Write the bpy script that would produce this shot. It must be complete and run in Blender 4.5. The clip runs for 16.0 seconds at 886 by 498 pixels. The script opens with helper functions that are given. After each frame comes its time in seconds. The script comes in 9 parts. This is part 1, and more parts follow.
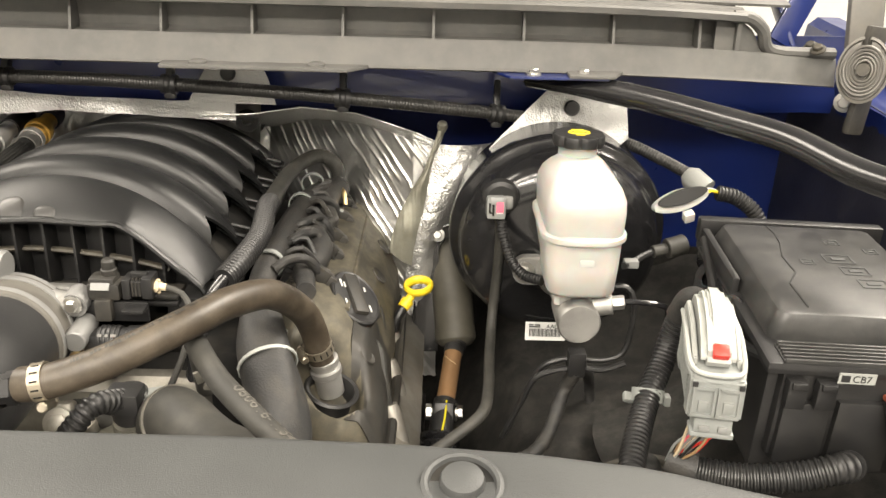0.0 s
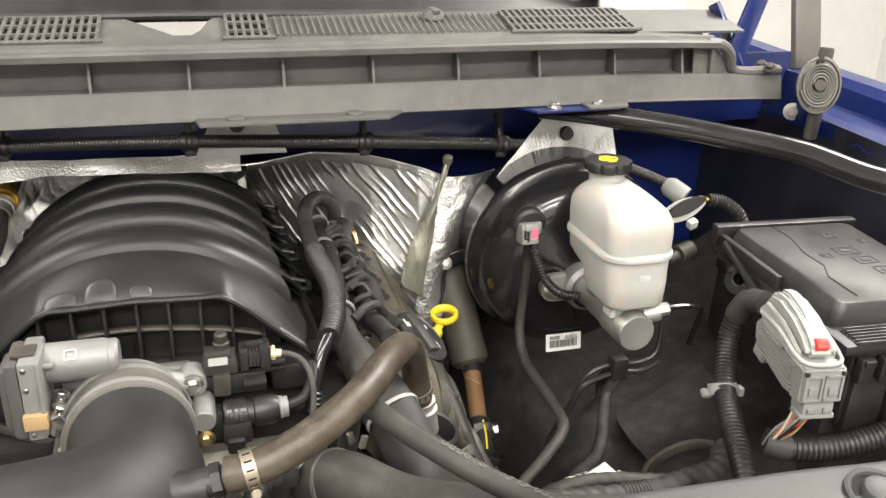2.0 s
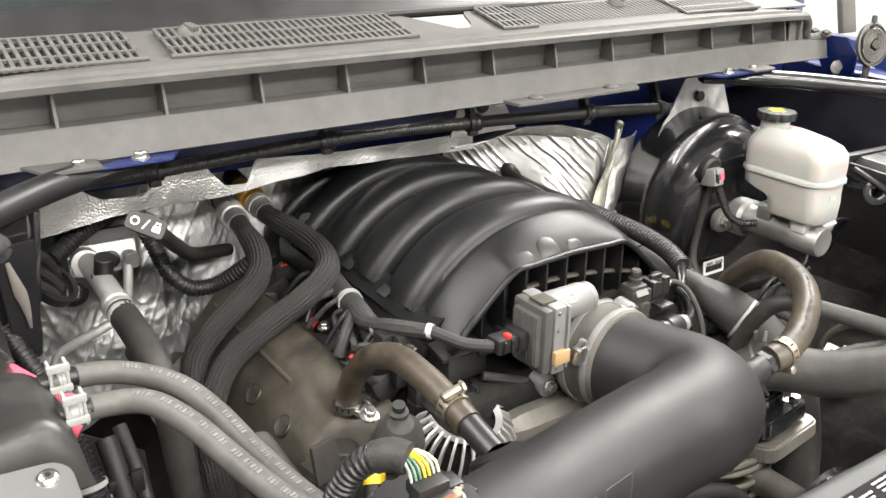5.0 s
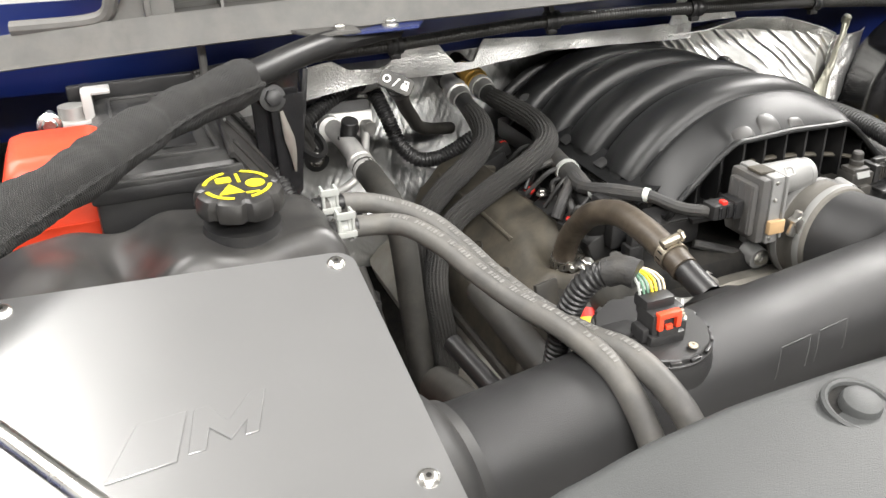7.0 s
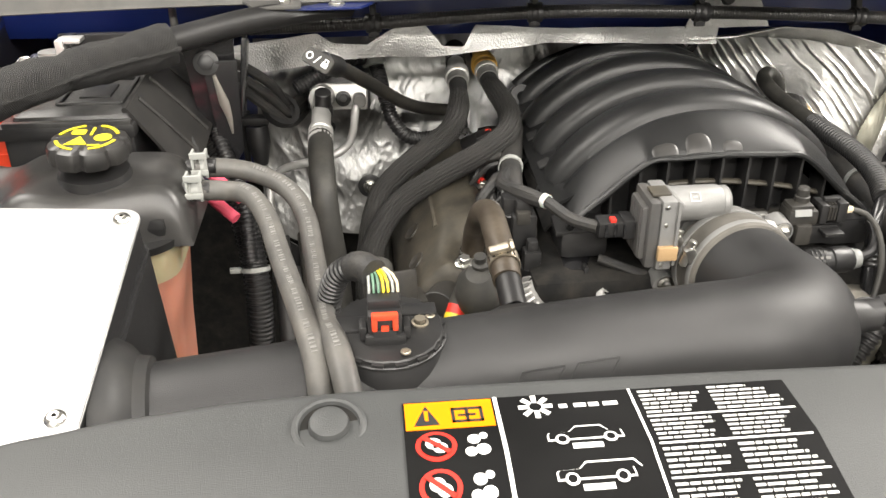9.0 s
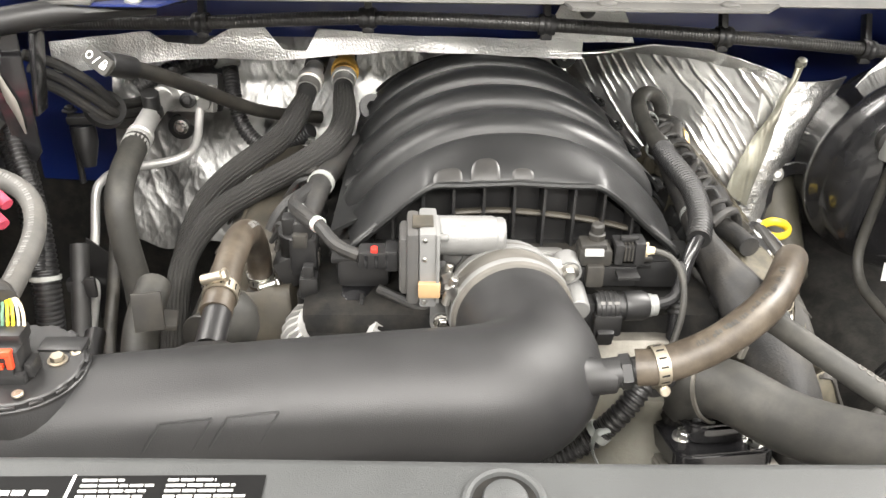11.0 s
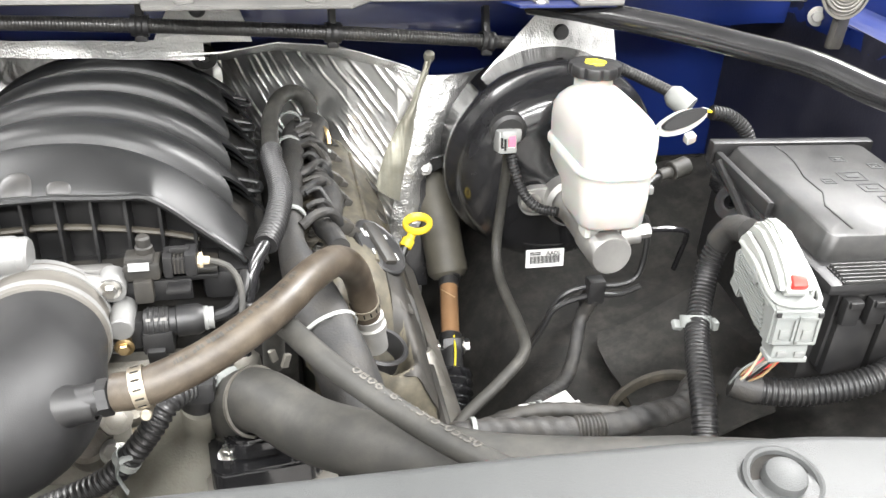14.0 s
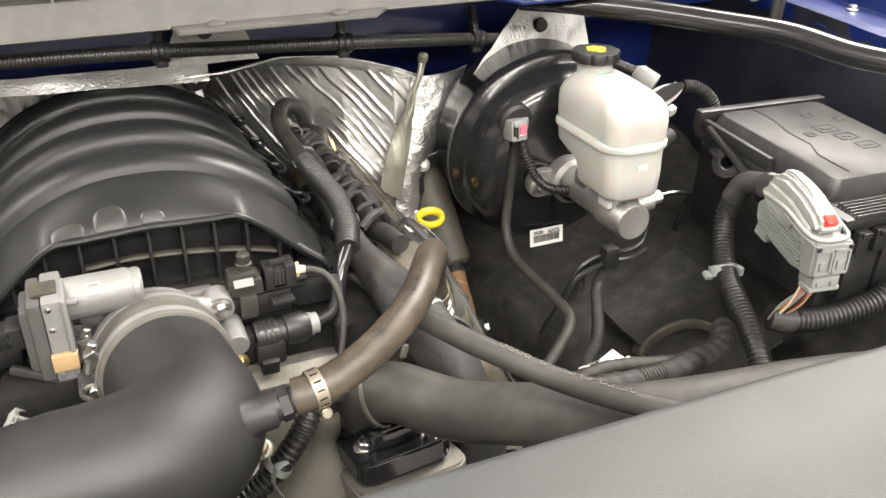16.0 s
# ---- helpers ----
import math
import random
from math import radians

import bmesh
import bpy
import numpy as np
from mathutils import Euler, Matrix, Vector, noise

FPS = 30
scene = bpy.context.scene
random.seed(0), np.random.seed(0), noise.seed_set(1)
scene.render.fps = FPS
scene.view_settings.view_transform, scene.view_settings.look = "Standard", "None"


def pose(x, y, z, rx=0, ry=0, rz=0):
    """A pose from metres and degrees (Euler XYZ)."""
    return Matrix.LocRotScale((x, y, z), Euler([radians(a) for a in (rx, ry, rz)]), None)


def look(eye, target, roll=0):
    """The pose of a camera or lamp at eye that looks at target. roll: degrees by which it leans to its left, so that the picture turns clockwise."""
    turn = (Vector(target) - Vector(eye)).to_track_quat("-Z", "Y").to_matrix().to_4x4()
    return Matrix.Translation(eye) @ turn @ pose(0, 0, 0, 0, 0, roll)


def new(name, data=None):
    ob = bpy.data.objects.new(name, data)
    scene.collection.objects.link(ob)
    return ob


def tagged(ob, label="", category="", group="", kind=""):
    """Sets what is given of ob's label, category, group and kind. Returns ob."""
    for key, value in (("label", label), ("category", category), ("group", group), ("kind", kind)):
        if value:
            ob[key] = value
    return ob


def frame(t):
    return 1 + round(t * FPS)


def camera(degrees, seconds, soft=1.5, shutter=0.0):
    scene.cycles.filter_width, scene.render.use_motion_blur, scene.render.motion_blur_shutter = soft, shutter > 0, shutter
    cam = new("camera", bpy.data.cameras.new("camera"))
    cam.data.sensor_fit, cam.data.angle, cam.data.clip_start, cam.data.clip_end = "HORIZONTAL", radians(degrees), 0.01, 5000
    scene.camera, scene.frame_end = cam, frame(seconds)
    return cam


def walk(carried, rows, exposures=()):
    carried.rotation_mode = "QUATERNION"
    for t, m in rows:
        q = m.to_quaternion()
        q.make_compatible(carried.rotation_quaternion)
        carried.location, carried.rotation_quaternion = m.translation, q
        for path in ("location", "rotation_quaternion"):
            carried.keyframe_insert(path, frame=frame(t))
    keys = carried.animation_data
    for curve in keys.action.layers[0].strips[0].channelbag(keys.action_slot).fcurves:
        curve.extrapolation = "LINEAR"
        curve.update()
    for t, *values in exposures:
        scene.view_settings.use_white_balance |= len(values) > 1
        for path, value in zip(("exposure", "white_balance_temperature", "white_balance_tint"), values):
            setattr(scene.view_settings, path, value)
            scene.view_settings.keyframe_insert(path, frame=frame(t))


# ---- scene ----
cam = camera(54.2, 16.0)
METRES, EYE, TILT, LEAN, TURN = 2.5, 1.45, -22.0, -1.5, 0.0
ROWS = [
    (0.0, 0.0, 0.0, 0.0, 0.0, 0.0, -0.0),
    (0.5, 0.0238, 0.0251, 0.0069, -3.2, -0.14, 1.8),
    (1.0, 0.0073, 0.0222, 0.011, -6.04, -0.33, 3.3),
    (1.5, -0.0531, 0.0077, 0.0154, -9.97, -0.6, 4.61),
    (2.0, -0.119, -0.0036, 0.0219, -14.13, -0.8, 6.24),
    (2.5, -0.165, 0.0101, 0.0207, -16.67, -0.97, 7.19),
    (3.0, -0.1916, 0.0341, 0.0321, -19.65, -1.37, 8.2),
    (5.5, -0.4175, 0.0414, 0.0541, -33.26, -4.81, 12.89),
    (6.0, -0.4254, 0.0435, 0.0448, -27.23, -4.36, 12.84),
    (6.5, -0.4279, 0.0351, 0.0368, -23.38, -5.76, 11.75),
    (7.0, -0.4203, 0.0245, 0.0314, -19.99, -6.69, 10.67),
    (7.5, -0.3974, 0.0124, 0.0284, -16.11, -7.03, 8.88),
    (8.0, -0.3591, 0.0036, 0.025, -11.69, -7.13, 6.65),
    (8.5, -0.3218, -0.0023, 0.0205, -7.55, -6.88, 4.88),
    (9.0, -0.2917, -0.01, 0.0207, -4.48, -6.68, 3.64),
    (9.5, -0.2562, -0.0099, 0.0259, -2.57, -6.65, 1.7),
    (12.0, -0.1566, 0.0228, 0.0229, -1.22, -6.76, 1.02),
    (12.5, -0.1389, 0.0219, 0.0221, -1.79, -6.73, 1.2),
    (13.0, -0.1184, 0.0185, 0.0209, -3.1, -6.73, 1.32),
    (13.5, -0.0971, 0.0161, 0.022, -6.26, -6.97, 1.72),
    (14.0, -0.0768, 0.0159, 0.0223, -10.79, -7.3, 3.76),
    (14.5, -0.0655, 0.0155, 0.0243, -15.79, -7.94, 5.77),
    (15.0, -0.0708, 0.0158, 0.0263, -19.0, -8.38, 7.37),
    (15.5, -0.0968, 0.0176, 0.0277, -20.5, -8.57, 9.3),
    (16.0, -0.1621, 0.0166, 0.0297, -21.57, -8.5, 9.56),
]
walk(cam, [(t, pose(0, 0, EYE, TILT, LEAN, TURN) @ pose(METRES * x, METRES * y, METRES * z, 90 + pitch, roll, yaw)) for t, x, y, z, yaw, pitch, roll in ROWS],
     exposures=[(0.0, -0.02, 7300, 10), (0.5, -0.14, 7000, 10), (1.5, -0.22, 6850, 10), (3.0, -0.16, 6650, 10), (5.5, 0.1, 6500, 10), (6.5, 0.13, 6450, 10), (7.5, -0.06, 6450, 10), (8.0, -0.10, 6550, 10), (9.0, -0.11, 6750, 10), (9.5, -0.06, 6750, 10), (12.0, 0.68, 6450, 10), (13.0, 0.68, 6400, 10), (13.5, 0.75, 6350, 10), (14.0, 0.67, 6270, 10), (14.5, 0.44, 6200, 10), (15.0, 0.27, 6250, 10), (16.0, 0.02, 6800, 10)])

# ---- light ----
world = bpy.data.worlds.new("world")
scene.world = world
world.use_nodes = True
world.node_tree.nodes["Background"].inputs[0].default_value = (0.9, 0.95, 1.0, 1)
world.node_tree.nodes["Background"].inputs[1].default_value = 0.25


def area(name, loc, target, sx, sy, watts, colour=(1, 0.97, 0.93)):
    d = bpy.data.lights.new(name, "AREA")
    d.shape, d.size, d.size_y, d.energy, d.color = "RECTANGLE", sx, sy, watts, colour
    ob = new(name, d)
    ob.matrix_world = look(loc, target)
    return ob


# tube lamps under the garage ceiling: two rows before the truck, and one fixture to either side of it
for lamp_x in (-1.7, -0.33, 1.05):
    area("ceiling_tube_lamp", (lamp_x, -0.75, 3.12), (lamp_x, -0.6, 0), 1.2, 0.45, 48)
    area("ceiling_tube_lamp", (lamp_x, -2.5, 3.12), (lamp_x, -2.2, 0), 1.2, 0.5, 120)
for lamp_x, wide, watts in ((-2.3, 1.75, 125), (1.75, 1.1, 240)):
    area("ceiling_tube_lamp", (lamp_x, 1.45, 3.12), (lamp_x, 1.45, 0), wide, 1.5, watts)


# ---- materials ----
def material(name, colour, rough=0.5, metal=0.0, vary=0.25, grain=0.15, grain_scale=900, blotch=14, dust=0.0,
             dust_colour=(0.20, 0.17, 0.13), coat=0.0, spec=0.5, sss=0.0, island=0.0):
    """A surface with blotches, fine grain, dust that lies in patches, and a bump of its grain."""
    m = bpy.data.materials.new(name)
    m.use_nodes = True
    n, l = m.node_tree.nodes, m.node_tree.links
    b = n["Principled BSDF"]
    co = n.new("ShaderNodeTexCoord").outputs["Object"]

    def tex(scale, detail=4, rough_=0.6):
        t = n.new("ShaderNodeTexNoise")
        t.inputs["Scale"].default_value, t.inputs["Detail"].default_value, t.inputs["Roughness"].default_value = scale, detail, rough_
        l.new(co, t.inputs["Vector"])
        return t.outputs["Fac"]

    def ramp(v, lo, hi, a, z):
        r = n.new("ShaderNodeMapRange")
        r.inputs["From Min"].default_value, r.inputs["From Max"].default_value = lo, hi
        r.inputs["To Min"].default_value, r.inputs["To Max"].default_value = a, z
        l.new(v, r.inputs["Value"])
        return r.outputs["Result"]

    def mix(fac, a, z):
        x = n.new("ShaderNodeMix")
        x.data_type = "RGBA"
        for key, v in ((0, fac), (6, a), (7, z)):
            if isinstance(v, (tuple, float, int)):
                x.inputs[key].default_value = v
            else:
                l.new(v, x.inputs[key])
        return x.outputs[2]

    big, small = tex(blotch), tex(grain_scale, 2)
    lo = tuple(c * (1 - vary) for c in colour) + (1,)
    hi = tuple(min(1, c * (1 + vary)) for c in colour) + (1,)
    c = mix(ramp(big, 0.3, 0.7, 0, 1), lo, hi)
    if island:
        g = n.new("ShaderNodeObjectInfo").outputs["Random"]
        c = mix(ramp(g, 0, 1, 0, island), c, hi)
    r = ramp(big, 0.3, 0.7, rough - 0.07, rough + 0.07)
    if dust:
        d = ramp(tex(38, 6, 0.7), 0.42, 0.72, 0, dust)
        c = mix(d, c, (*dust_colour, 1))
    l.new(c, b.inputs["Base Color"])
    l.new(r, b.inputs["Roughness"])
    b.inputs["Metallic"].default_value = metal
    b.inputs["Coat Weight"].default_value = coat
    b.inputs["Coat Roughness"].default_value = 0.06
    b.inputs["Specular IOR Level"].default_value = spec
    if sss:
        b.inputs["Subsurface Weight"].default_value = sss
        b.inputs["Subsurface Scale"].default_value = 0.02
    if grain:
        u = n.new("ShaderNodeBump")
        u.inputs["Strength"].default_value, u.inputs["Distance"].default_value = grain, 0.0006
        l.new(small, u.inputs["Height"])
        l.new(u.outputs["Normal"], b.inputs["Normal"])
    return m


def braid_material(name, colour, scale=260.0, relief=0.7, rough=0.75):
    """Woven sleeve: two crossing wave patterns drive colour and bump."""
    m = material(name, colour, rough, grain=0, vary=0.3, dust=0.25, dust_colour=(0.06, 0.056, 0.05))
    n, l = m.node_tree.nodes, m.node_tree.links
    co = n.new("ShaderNodeTexCoord").outputs["Object"]
    h = []
    for ax in ("X", "DIAGONAL"):
        w = n.new("ShaderNodeTexWave")
        w.bands_direction = ax
        w.inputs["Scale"].default_value = scale
        w.inputs["Distortion"].default_value = 0.6
        l.new(co, w.inputs["Vector"])
        h.append(w.outputs["Fac"])
    s = n.new("ShaderNodeMath")
    l.new(h[0], s.inputs[0])
    l.new(h[1], s.inputs[1])
    u = n.new("ShaderNodeBump")
    u.inputs["Strength"].default_value, u.inputs["Distance"].default_value = relief, 0.0012
    l.new(s.outputs[0], u.inputs["Height"])
    l.new(u.outputs["Normal"], n["Principled BSDF"].inputs["Normal"])
    return m


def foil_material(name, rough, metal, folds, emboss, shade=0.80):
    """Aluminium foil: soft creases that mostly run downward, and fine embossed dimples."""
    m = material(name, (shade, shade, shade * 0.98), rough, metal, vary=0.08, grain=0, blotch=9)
    n, l = m.node_tree.nodes, m.node_tree.links
    co = n.new("ShaderNodeTexCoord").outputs["Object"]
    last = None
    for scale, stretch, dist, strength in ((30, 0.35, 0.012, folds), (90, 0.5, 0.004, folds), (420, 1.0, 0.0008, emboss)):
        if not strength:
            continue
        mp = n.new("ShaderNodeMapping")
        mp.inputs["Rotation"].default_value = (0, 0.35, 0)
        mp.inputs["Scale"].default_value = (1, 1, stretch)
        l.new(co, mp.inputs["Vector"])
        v = n.new("ShaderNodeTexVoronoi" if scale > 300 else "ShaderNodeTexNoise")
        v.inputs["Scale"].default_value = scale
        if scale < 300:
            v.inputs["Detail"].default_value = 3
            v.inputs["Distortion"].default_value = 0.6
        l.new(mp.outputs["Vector"], v.inputs["Vector"])
        u = n.new("ShaderNodeBump")
        u.inputs["Strength"].default_value, u.inputs["Distance"].default_value = strength, dist
        l.new(v.outputs[0], u.inputs["Height"])
        if last:
            l.new(last, u.inputs["Normal"])
        last = u.outputs["Normal"]
    l.new(last, n["Principled BSDF"].inputs["Normal"])
    return m


BLACK = material("black_plastic", (0.013, 0.013, 0.0135), 0.42, dust=0.06, dust_colour=(0.10, 0.09, 0.07))
SATIN = material("satin_black_plastic", (0.0085, 0.0088, 0.009), 0.38, grain=0.25, grain_scale=1500, vary=0.15, spec=0.37)
GLOSS = material("gloss_black_paint", (0.012, 0.012, 0.013), 0.22, coat=0.4, grain=0.05, dust=0.10, dust_colour=(0.030, 0.028, 0.026))
CONDUIT = material("convoluted_conduit", (0.020, 0.0195, 0.019), 0.36, dust=0.3, dust_colour=(0.060, 0.056, 0.050))
COVERGREY = material("grey_motor_cover", (0.066, 0.065, 0.064), 0.5, dust=0.4, dust_colour=(0.09, 0.08, 0.065))
DUSTY = material("dusty_grey_plastic", (0.036, 0.032, 0.0245), 0.62, dust=0.75, dust_colour=(0.080, 0.068, 0.048), vary=0.40)
# dusty plastic of the far valve cover, lighter and tanner than DUSTY
DUSTY_TAN = material("dusty_tan_plastic", (0.046, 0.041, 0.030), 0.68, dust=0.85, dust_colour=(0.118, 0.102, 0.068), vary=0.40)
DUSTY_DARK = material("dusty_black_plastic", (0.020, 0.019, 0.017), 0.55, dust=0.35, dust_colour=(0.075, 0.065, 0.05))
RUBBER = material("black_rubber", (0.016, 0.016, 0.016), 0.55, dust=0.12, dust_colour=(0.1, 0.09, 0.075))
RUBBER_GREY = material("dusty_rubber", (0.024, 0.0235, 0.021), 0.62, dust=0.6, dust_colour=(0.064, 0.060, 0.051))
RUBBER_BROWN = material("brown_rubber", (0.034, 0.026, 0.018), 0.45, dust=0.6, dust_colour=(0.112, 0.092, 0.068), vary=0.35)
TUBE_BLACK = material("roto_moulded_black", (0.0155, 0.0155, 0.016), 0.50, grain=0.35, grain_scale=1300, vary=0.12, spec=0.50)
ALU_BRIGHT = material("machined_aluminium", (0.52, 0.515, 0.50), 0.45, 0.5, grain=0.3, grain_scale=700)
RUBBER_PALE = material("pale_dusty_rubber", (0.080, 0.075, 0.066), 0.6, dust=0.3, dust_colour=(0.16, 0.145, 0.12))
FADED = material("faded_orange_plastic", (0.26, 0.062, 0.032), 0.6, dust=0.6, dust_colour=(0.10, 0.07, 0.05))
LIDGREY = material("dusty_lid_plastic", (0.026, 0.026, 0.0258), 0.36, dust=0.45, dust_colour=(0.085, 0.083, 0.078), grain=0.4, grain_scale=1200)
ALU = material("cast_aluminium", (0.40, 0.395, 0.38), 0.52, 0.9, grain=0.5, grain_scale=700)
ALU_DIRTY = material("dirty_aluminium", (0.34, 0.325, 0.295), 0.55, 0.85, grain=0.5, grain_scale=500, dust=0.5, dust_colour=(0.25, 0.22, 0.17))
STEEL = material("zinc_steel", (0.62, 0.61, 0.58), 0.28, 1.0, grain=0.1)
BRASSY = material("yellow_zinc", (0.62, 0.46, 0.24), 0.34, 1.0, grain=0.2)
BLUE = material("blue_car_paint", (0.0045, 0.014, 0.095), 0.34, coat=0.55, grain=0.03, vary=0.08)
COWL = material("weathered_grey_plastic", (0.079, 0.078, 0.074), 0.6, dust=0.22, dust_colour=(0.17, 0.155, 0.135))
COVER = material("grey_cover_plastic", (0.050, 0.052, 0.052), 0.50, grain=0.4, grain_scale=1400, vary=0.1, spec=0.36)
LIDMETAL = material("brushed_grey_lid", (0.275, 0.275, 0.275), 0.31, 0.7, grain=0, vary=0.05, blotch=2.5)
WHITE = material("white_plastic", (0.47, 0.465, 0.44), 0.4, vary=0.05, sss=0.15)
MILKY = material("milky_reservoir_plastic", (0.385, 0.38, 0.36), 0.35, vary=0.05, sss=0.5)
LIGHTGREY = material("light_grey_plastic", (0.30, 0.31, 0.295), 0.45, vary=0.08, dust=0.15)
PLUGGREY = material("mid_grey_plastic", (0.20, 0.205, 0.20), 0.45, vary=0.1, dust=0.2)
YELLOW = material("yellow_plastic", (0.74, 0.54, 0.03), 0.4, vary=0.08)
WARN = material("orange_yellow_print", (0.80, 0.215, 0.003), 0.6, vary=0.05, grain=0, spec=0.12)
TANKWALL = material("stained_tank_wall", (0.36, 0.31, 0.19), 0.45, vary=0.12, sss=0.2)
YELLOW_INK = material("yellow_print", (0.62, 0.52, 0.015), 0.5, vary=0.05, grain=0)
RED = material("red_plastic", (0.62, 0.03, 0.02), 0.4, vary=0.08)
ORANGE = material("orange_red_plastic", (0.68, 0.055, 0.018), 0.4, vary=0.06)
TAN = material("tan_plastic", (0.36, 0.24, 0.125), 0.5)
PINK = material("pink_wire", (0.75, 0.10, 0.16), 0.5)
AMBER = material("amber_fluid_plastic", (0.37, 0.155, 0.105), 0.5, vary=0.12, sss=0.2)
GREENWIRE = material("green_wire", (0.10, 0.19, 0.13), 0.4, vary=0.1)
CREAM = material("cream_plastic", (0.58, 0.48, 0.33), 0.5, vary=0.1)
RUST = material("rusty_steel", (0.22, 0.125, 0.06), 0.7, 0.3, dust=0.5, dust_colour=(0.2, 0.10, 0.04))
LABEL = material("white_label", (0.78, 0.78, 0.76), 0.5, vary=0.05, grain=0)
INK_AND_SHADE = material("black_print_and_shade", (0.015, 0.015, 0.015), 0.6, grain=0, vary=0.05)
PRINT = material("white_print", (0.52, 0.52, 0.50), 0.6, grain=0, vary=0.05)
LABELBLACK = material("black_label", (0.007, 0.007, 0.007), 0.6, grain=0.05, spec=0.08)
PRINTGREY = material("worn_grey_print", (0.145, 0.142, 0.134), 0.7, grain=0)
OLIVE = material("dusty_olive_rubber", (0.040, 0.037, 0.028), 0.62, dust=0.5, dust_colour=(0.078, 0.071, 0.053))
BRAID = braid_material("braided_sleeve", (0.024, 0.0235, 0.022), 260.0, 0.6, 0.50)
FABRIC = braid_material("black_fabric_sleeve", (0.017, 0.0168, 0.0165), 230.0, 0.8)
TAPE = material("black_cloth_tape", (0.018, 0.018, 0.018), 0.6, grain=0.8, grain_scale=500, dust=0.12)
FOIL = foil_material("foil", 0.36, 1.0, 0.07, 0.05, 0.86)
# foil of the left back sheet, with a far darker base colour than FOIL
FOIL_DARK = foil_material("dark_foil", 0.42, 1.0, 0.20, 0.16, 0.29)
SEAMTAPE = material("aged_seam_tape", (0.30, 0.295, 0.245), 0.42, 0.55, vary=0.3, dust=0.4, dust_colour=(0.16, 0.14, 0.10))
FOIL_E = foil_material("embossed_foil", 0.42, 0.95, 0.22, 0.9, 0.55)
UNDERCOAT = material("black_undercoat", (0.013, 0.013, 0.019), 0.42, grain=0.6, grain_scale=300, dust=0.15, dust_colour=(0.05, 0.05, 0.055))
WALL = material("white_wall_paint", (0.72, 0.72, 0.70), 0.8, vary=0.03)
CONCRETE = material("concrete", (0.26, 0.25, 0.24), 0.8, vary=0.2)
DECK = material("dull_ceiling_deck", (0.48, 0.48, 0.47), 0.8, vary=0.15)
TANK = material("moulded_black", (0.026, 0.0255, 0.025), 0.38, grain=0.2, grain_scale=900, dust=0.35, dust_colour=(0.060, 0.056, 0.050))
RUBBER_WORN = material("worn_grey_rubber", (0.070, 0.068, 0.064), 0.55, dust=0.7, dust_colour=(0.12, 0.113, 0.10), vary=0.3)
CASTING = material("pale_die_casting", (0.225, 0.225, 0.22), 0.55, 0.45, grain=0.5, grain_scale=600, vary=0.12)
CAST_GREEN = material("weathered_casting", (0.165, 0.160, 0.135), 0.62, 0.35, grain=0.6, grain_scale=420, dust=0.5, dust_colour=(0.12, 0.105, 0.075))
CAST_DARK = material("oily_cast_metal", (0.23, 0.22, 0.195), 0.55, 0.8, grain=0.6, grain_scale=400, dust=0.5, dust_colour=(0.10, 0.085, 0.065))
TARNISHED = material("tarnished_band", (0.40, 0.36, 0.29), 0.42, 0.9, grain=0.3, dust=0.4, dust_colour=(0.16, 0.12, 0.08))
PLUGPALE = material("pale_connector_grey", (0.21, 0.222, 0.215), 0.5, vary=0.12, dust=0.35, dust_colour=(0.20, 0.19, 0.17))
DARK = material("underbody_and_shade_black", (0.007, 0.007, 0.0068), 0.85, dust=0.6, dust_colour=(0.036, 0.032, 0.026), grain=0.6, grain_scale=250, spec=0.25)
FELT = material("felt_liner", (0.017, 0.0165, 0.0155), 0.9, dust=0.7, dust_colour=(0.046, 0.043, 0.038), grain=0.8, grain_scale=380, spec=0.2)
HINGEGREY = material("dull_zinc_hinge", (0.13, 0.125, 0.115), 0.5, 0.3, dust=0.5, dust_colour=(0.16, 0.145, 0.12))
GLASS = material("dark_windscreen", (0.02, 0.025, 0.025), 0.06, coat=0.5, grain=0)


# ---- mesh helpers ----
ORIGIN = {}


def finish(name, bm, mat, angle=35):
    mesh = bpy.data.meshes.new(name)
    bmesh.ops.recalc_face_normals(bm, faces=bm.faces)
    for f in bm.faces:
        f.smooth = True
    bm.to_mesh(mesh)
    bm.free()
    mesh.set_sharp_from_angle(angle=radians(angle))
    mesh.materials.append(mat)
    return mesh


def thing(name, at, label, category, group="", kind=""):
    ob = new(name)
    ob.empty_display_size = 0.02
    ob.location = at
    ORIGIN[ob] = Vector(at)
    return tagged(ob, label, category, group, kind)


def part(name, bm, mat, parent, label="", angle=35):
    """Links a bmesh, made in world places, as one mesh object under a thing or a part."""
    o = ORIGIN[parent]
    bm.transform(Matrix.Translation(-o))
    ob = new(name, finish(name, bm, mat, angle))
    ob.parent = parent
    ORIGIN[ob] = o
    if label:
        tagged(ob, label)
    return ob


def solo(name, bm, mat, label, category, group="", kind="", angle=35):
    """A thing that is one mesh."""
    lo = [min(v.co[i] for v in bm.verts) for i in range(3)]
    hi = [max(v.co[i] for v in bm.verts) for i in range(3)]
    at = Vector(((lo[0] + hi[0]) / 2, (lo[1] + hi[1]) / 2, lo[2]))
    bm.transform(Matrix.Translation(-at))
    ob = new(name, finish(name, bm, mat, angle))
    ob.location = at
    ORIGIN[ob] = at
    return tagged(ob, label, category, group, kind)


def join(*bms):
    out = bms[0]
    for b in bms[1:]:
        m = bpy.data.meshes.new("tmp")
        b.to_mesh(m)
        b.free()
        out.from_mesh(m)
        bpy.data.meshes.remove(m)
    return out


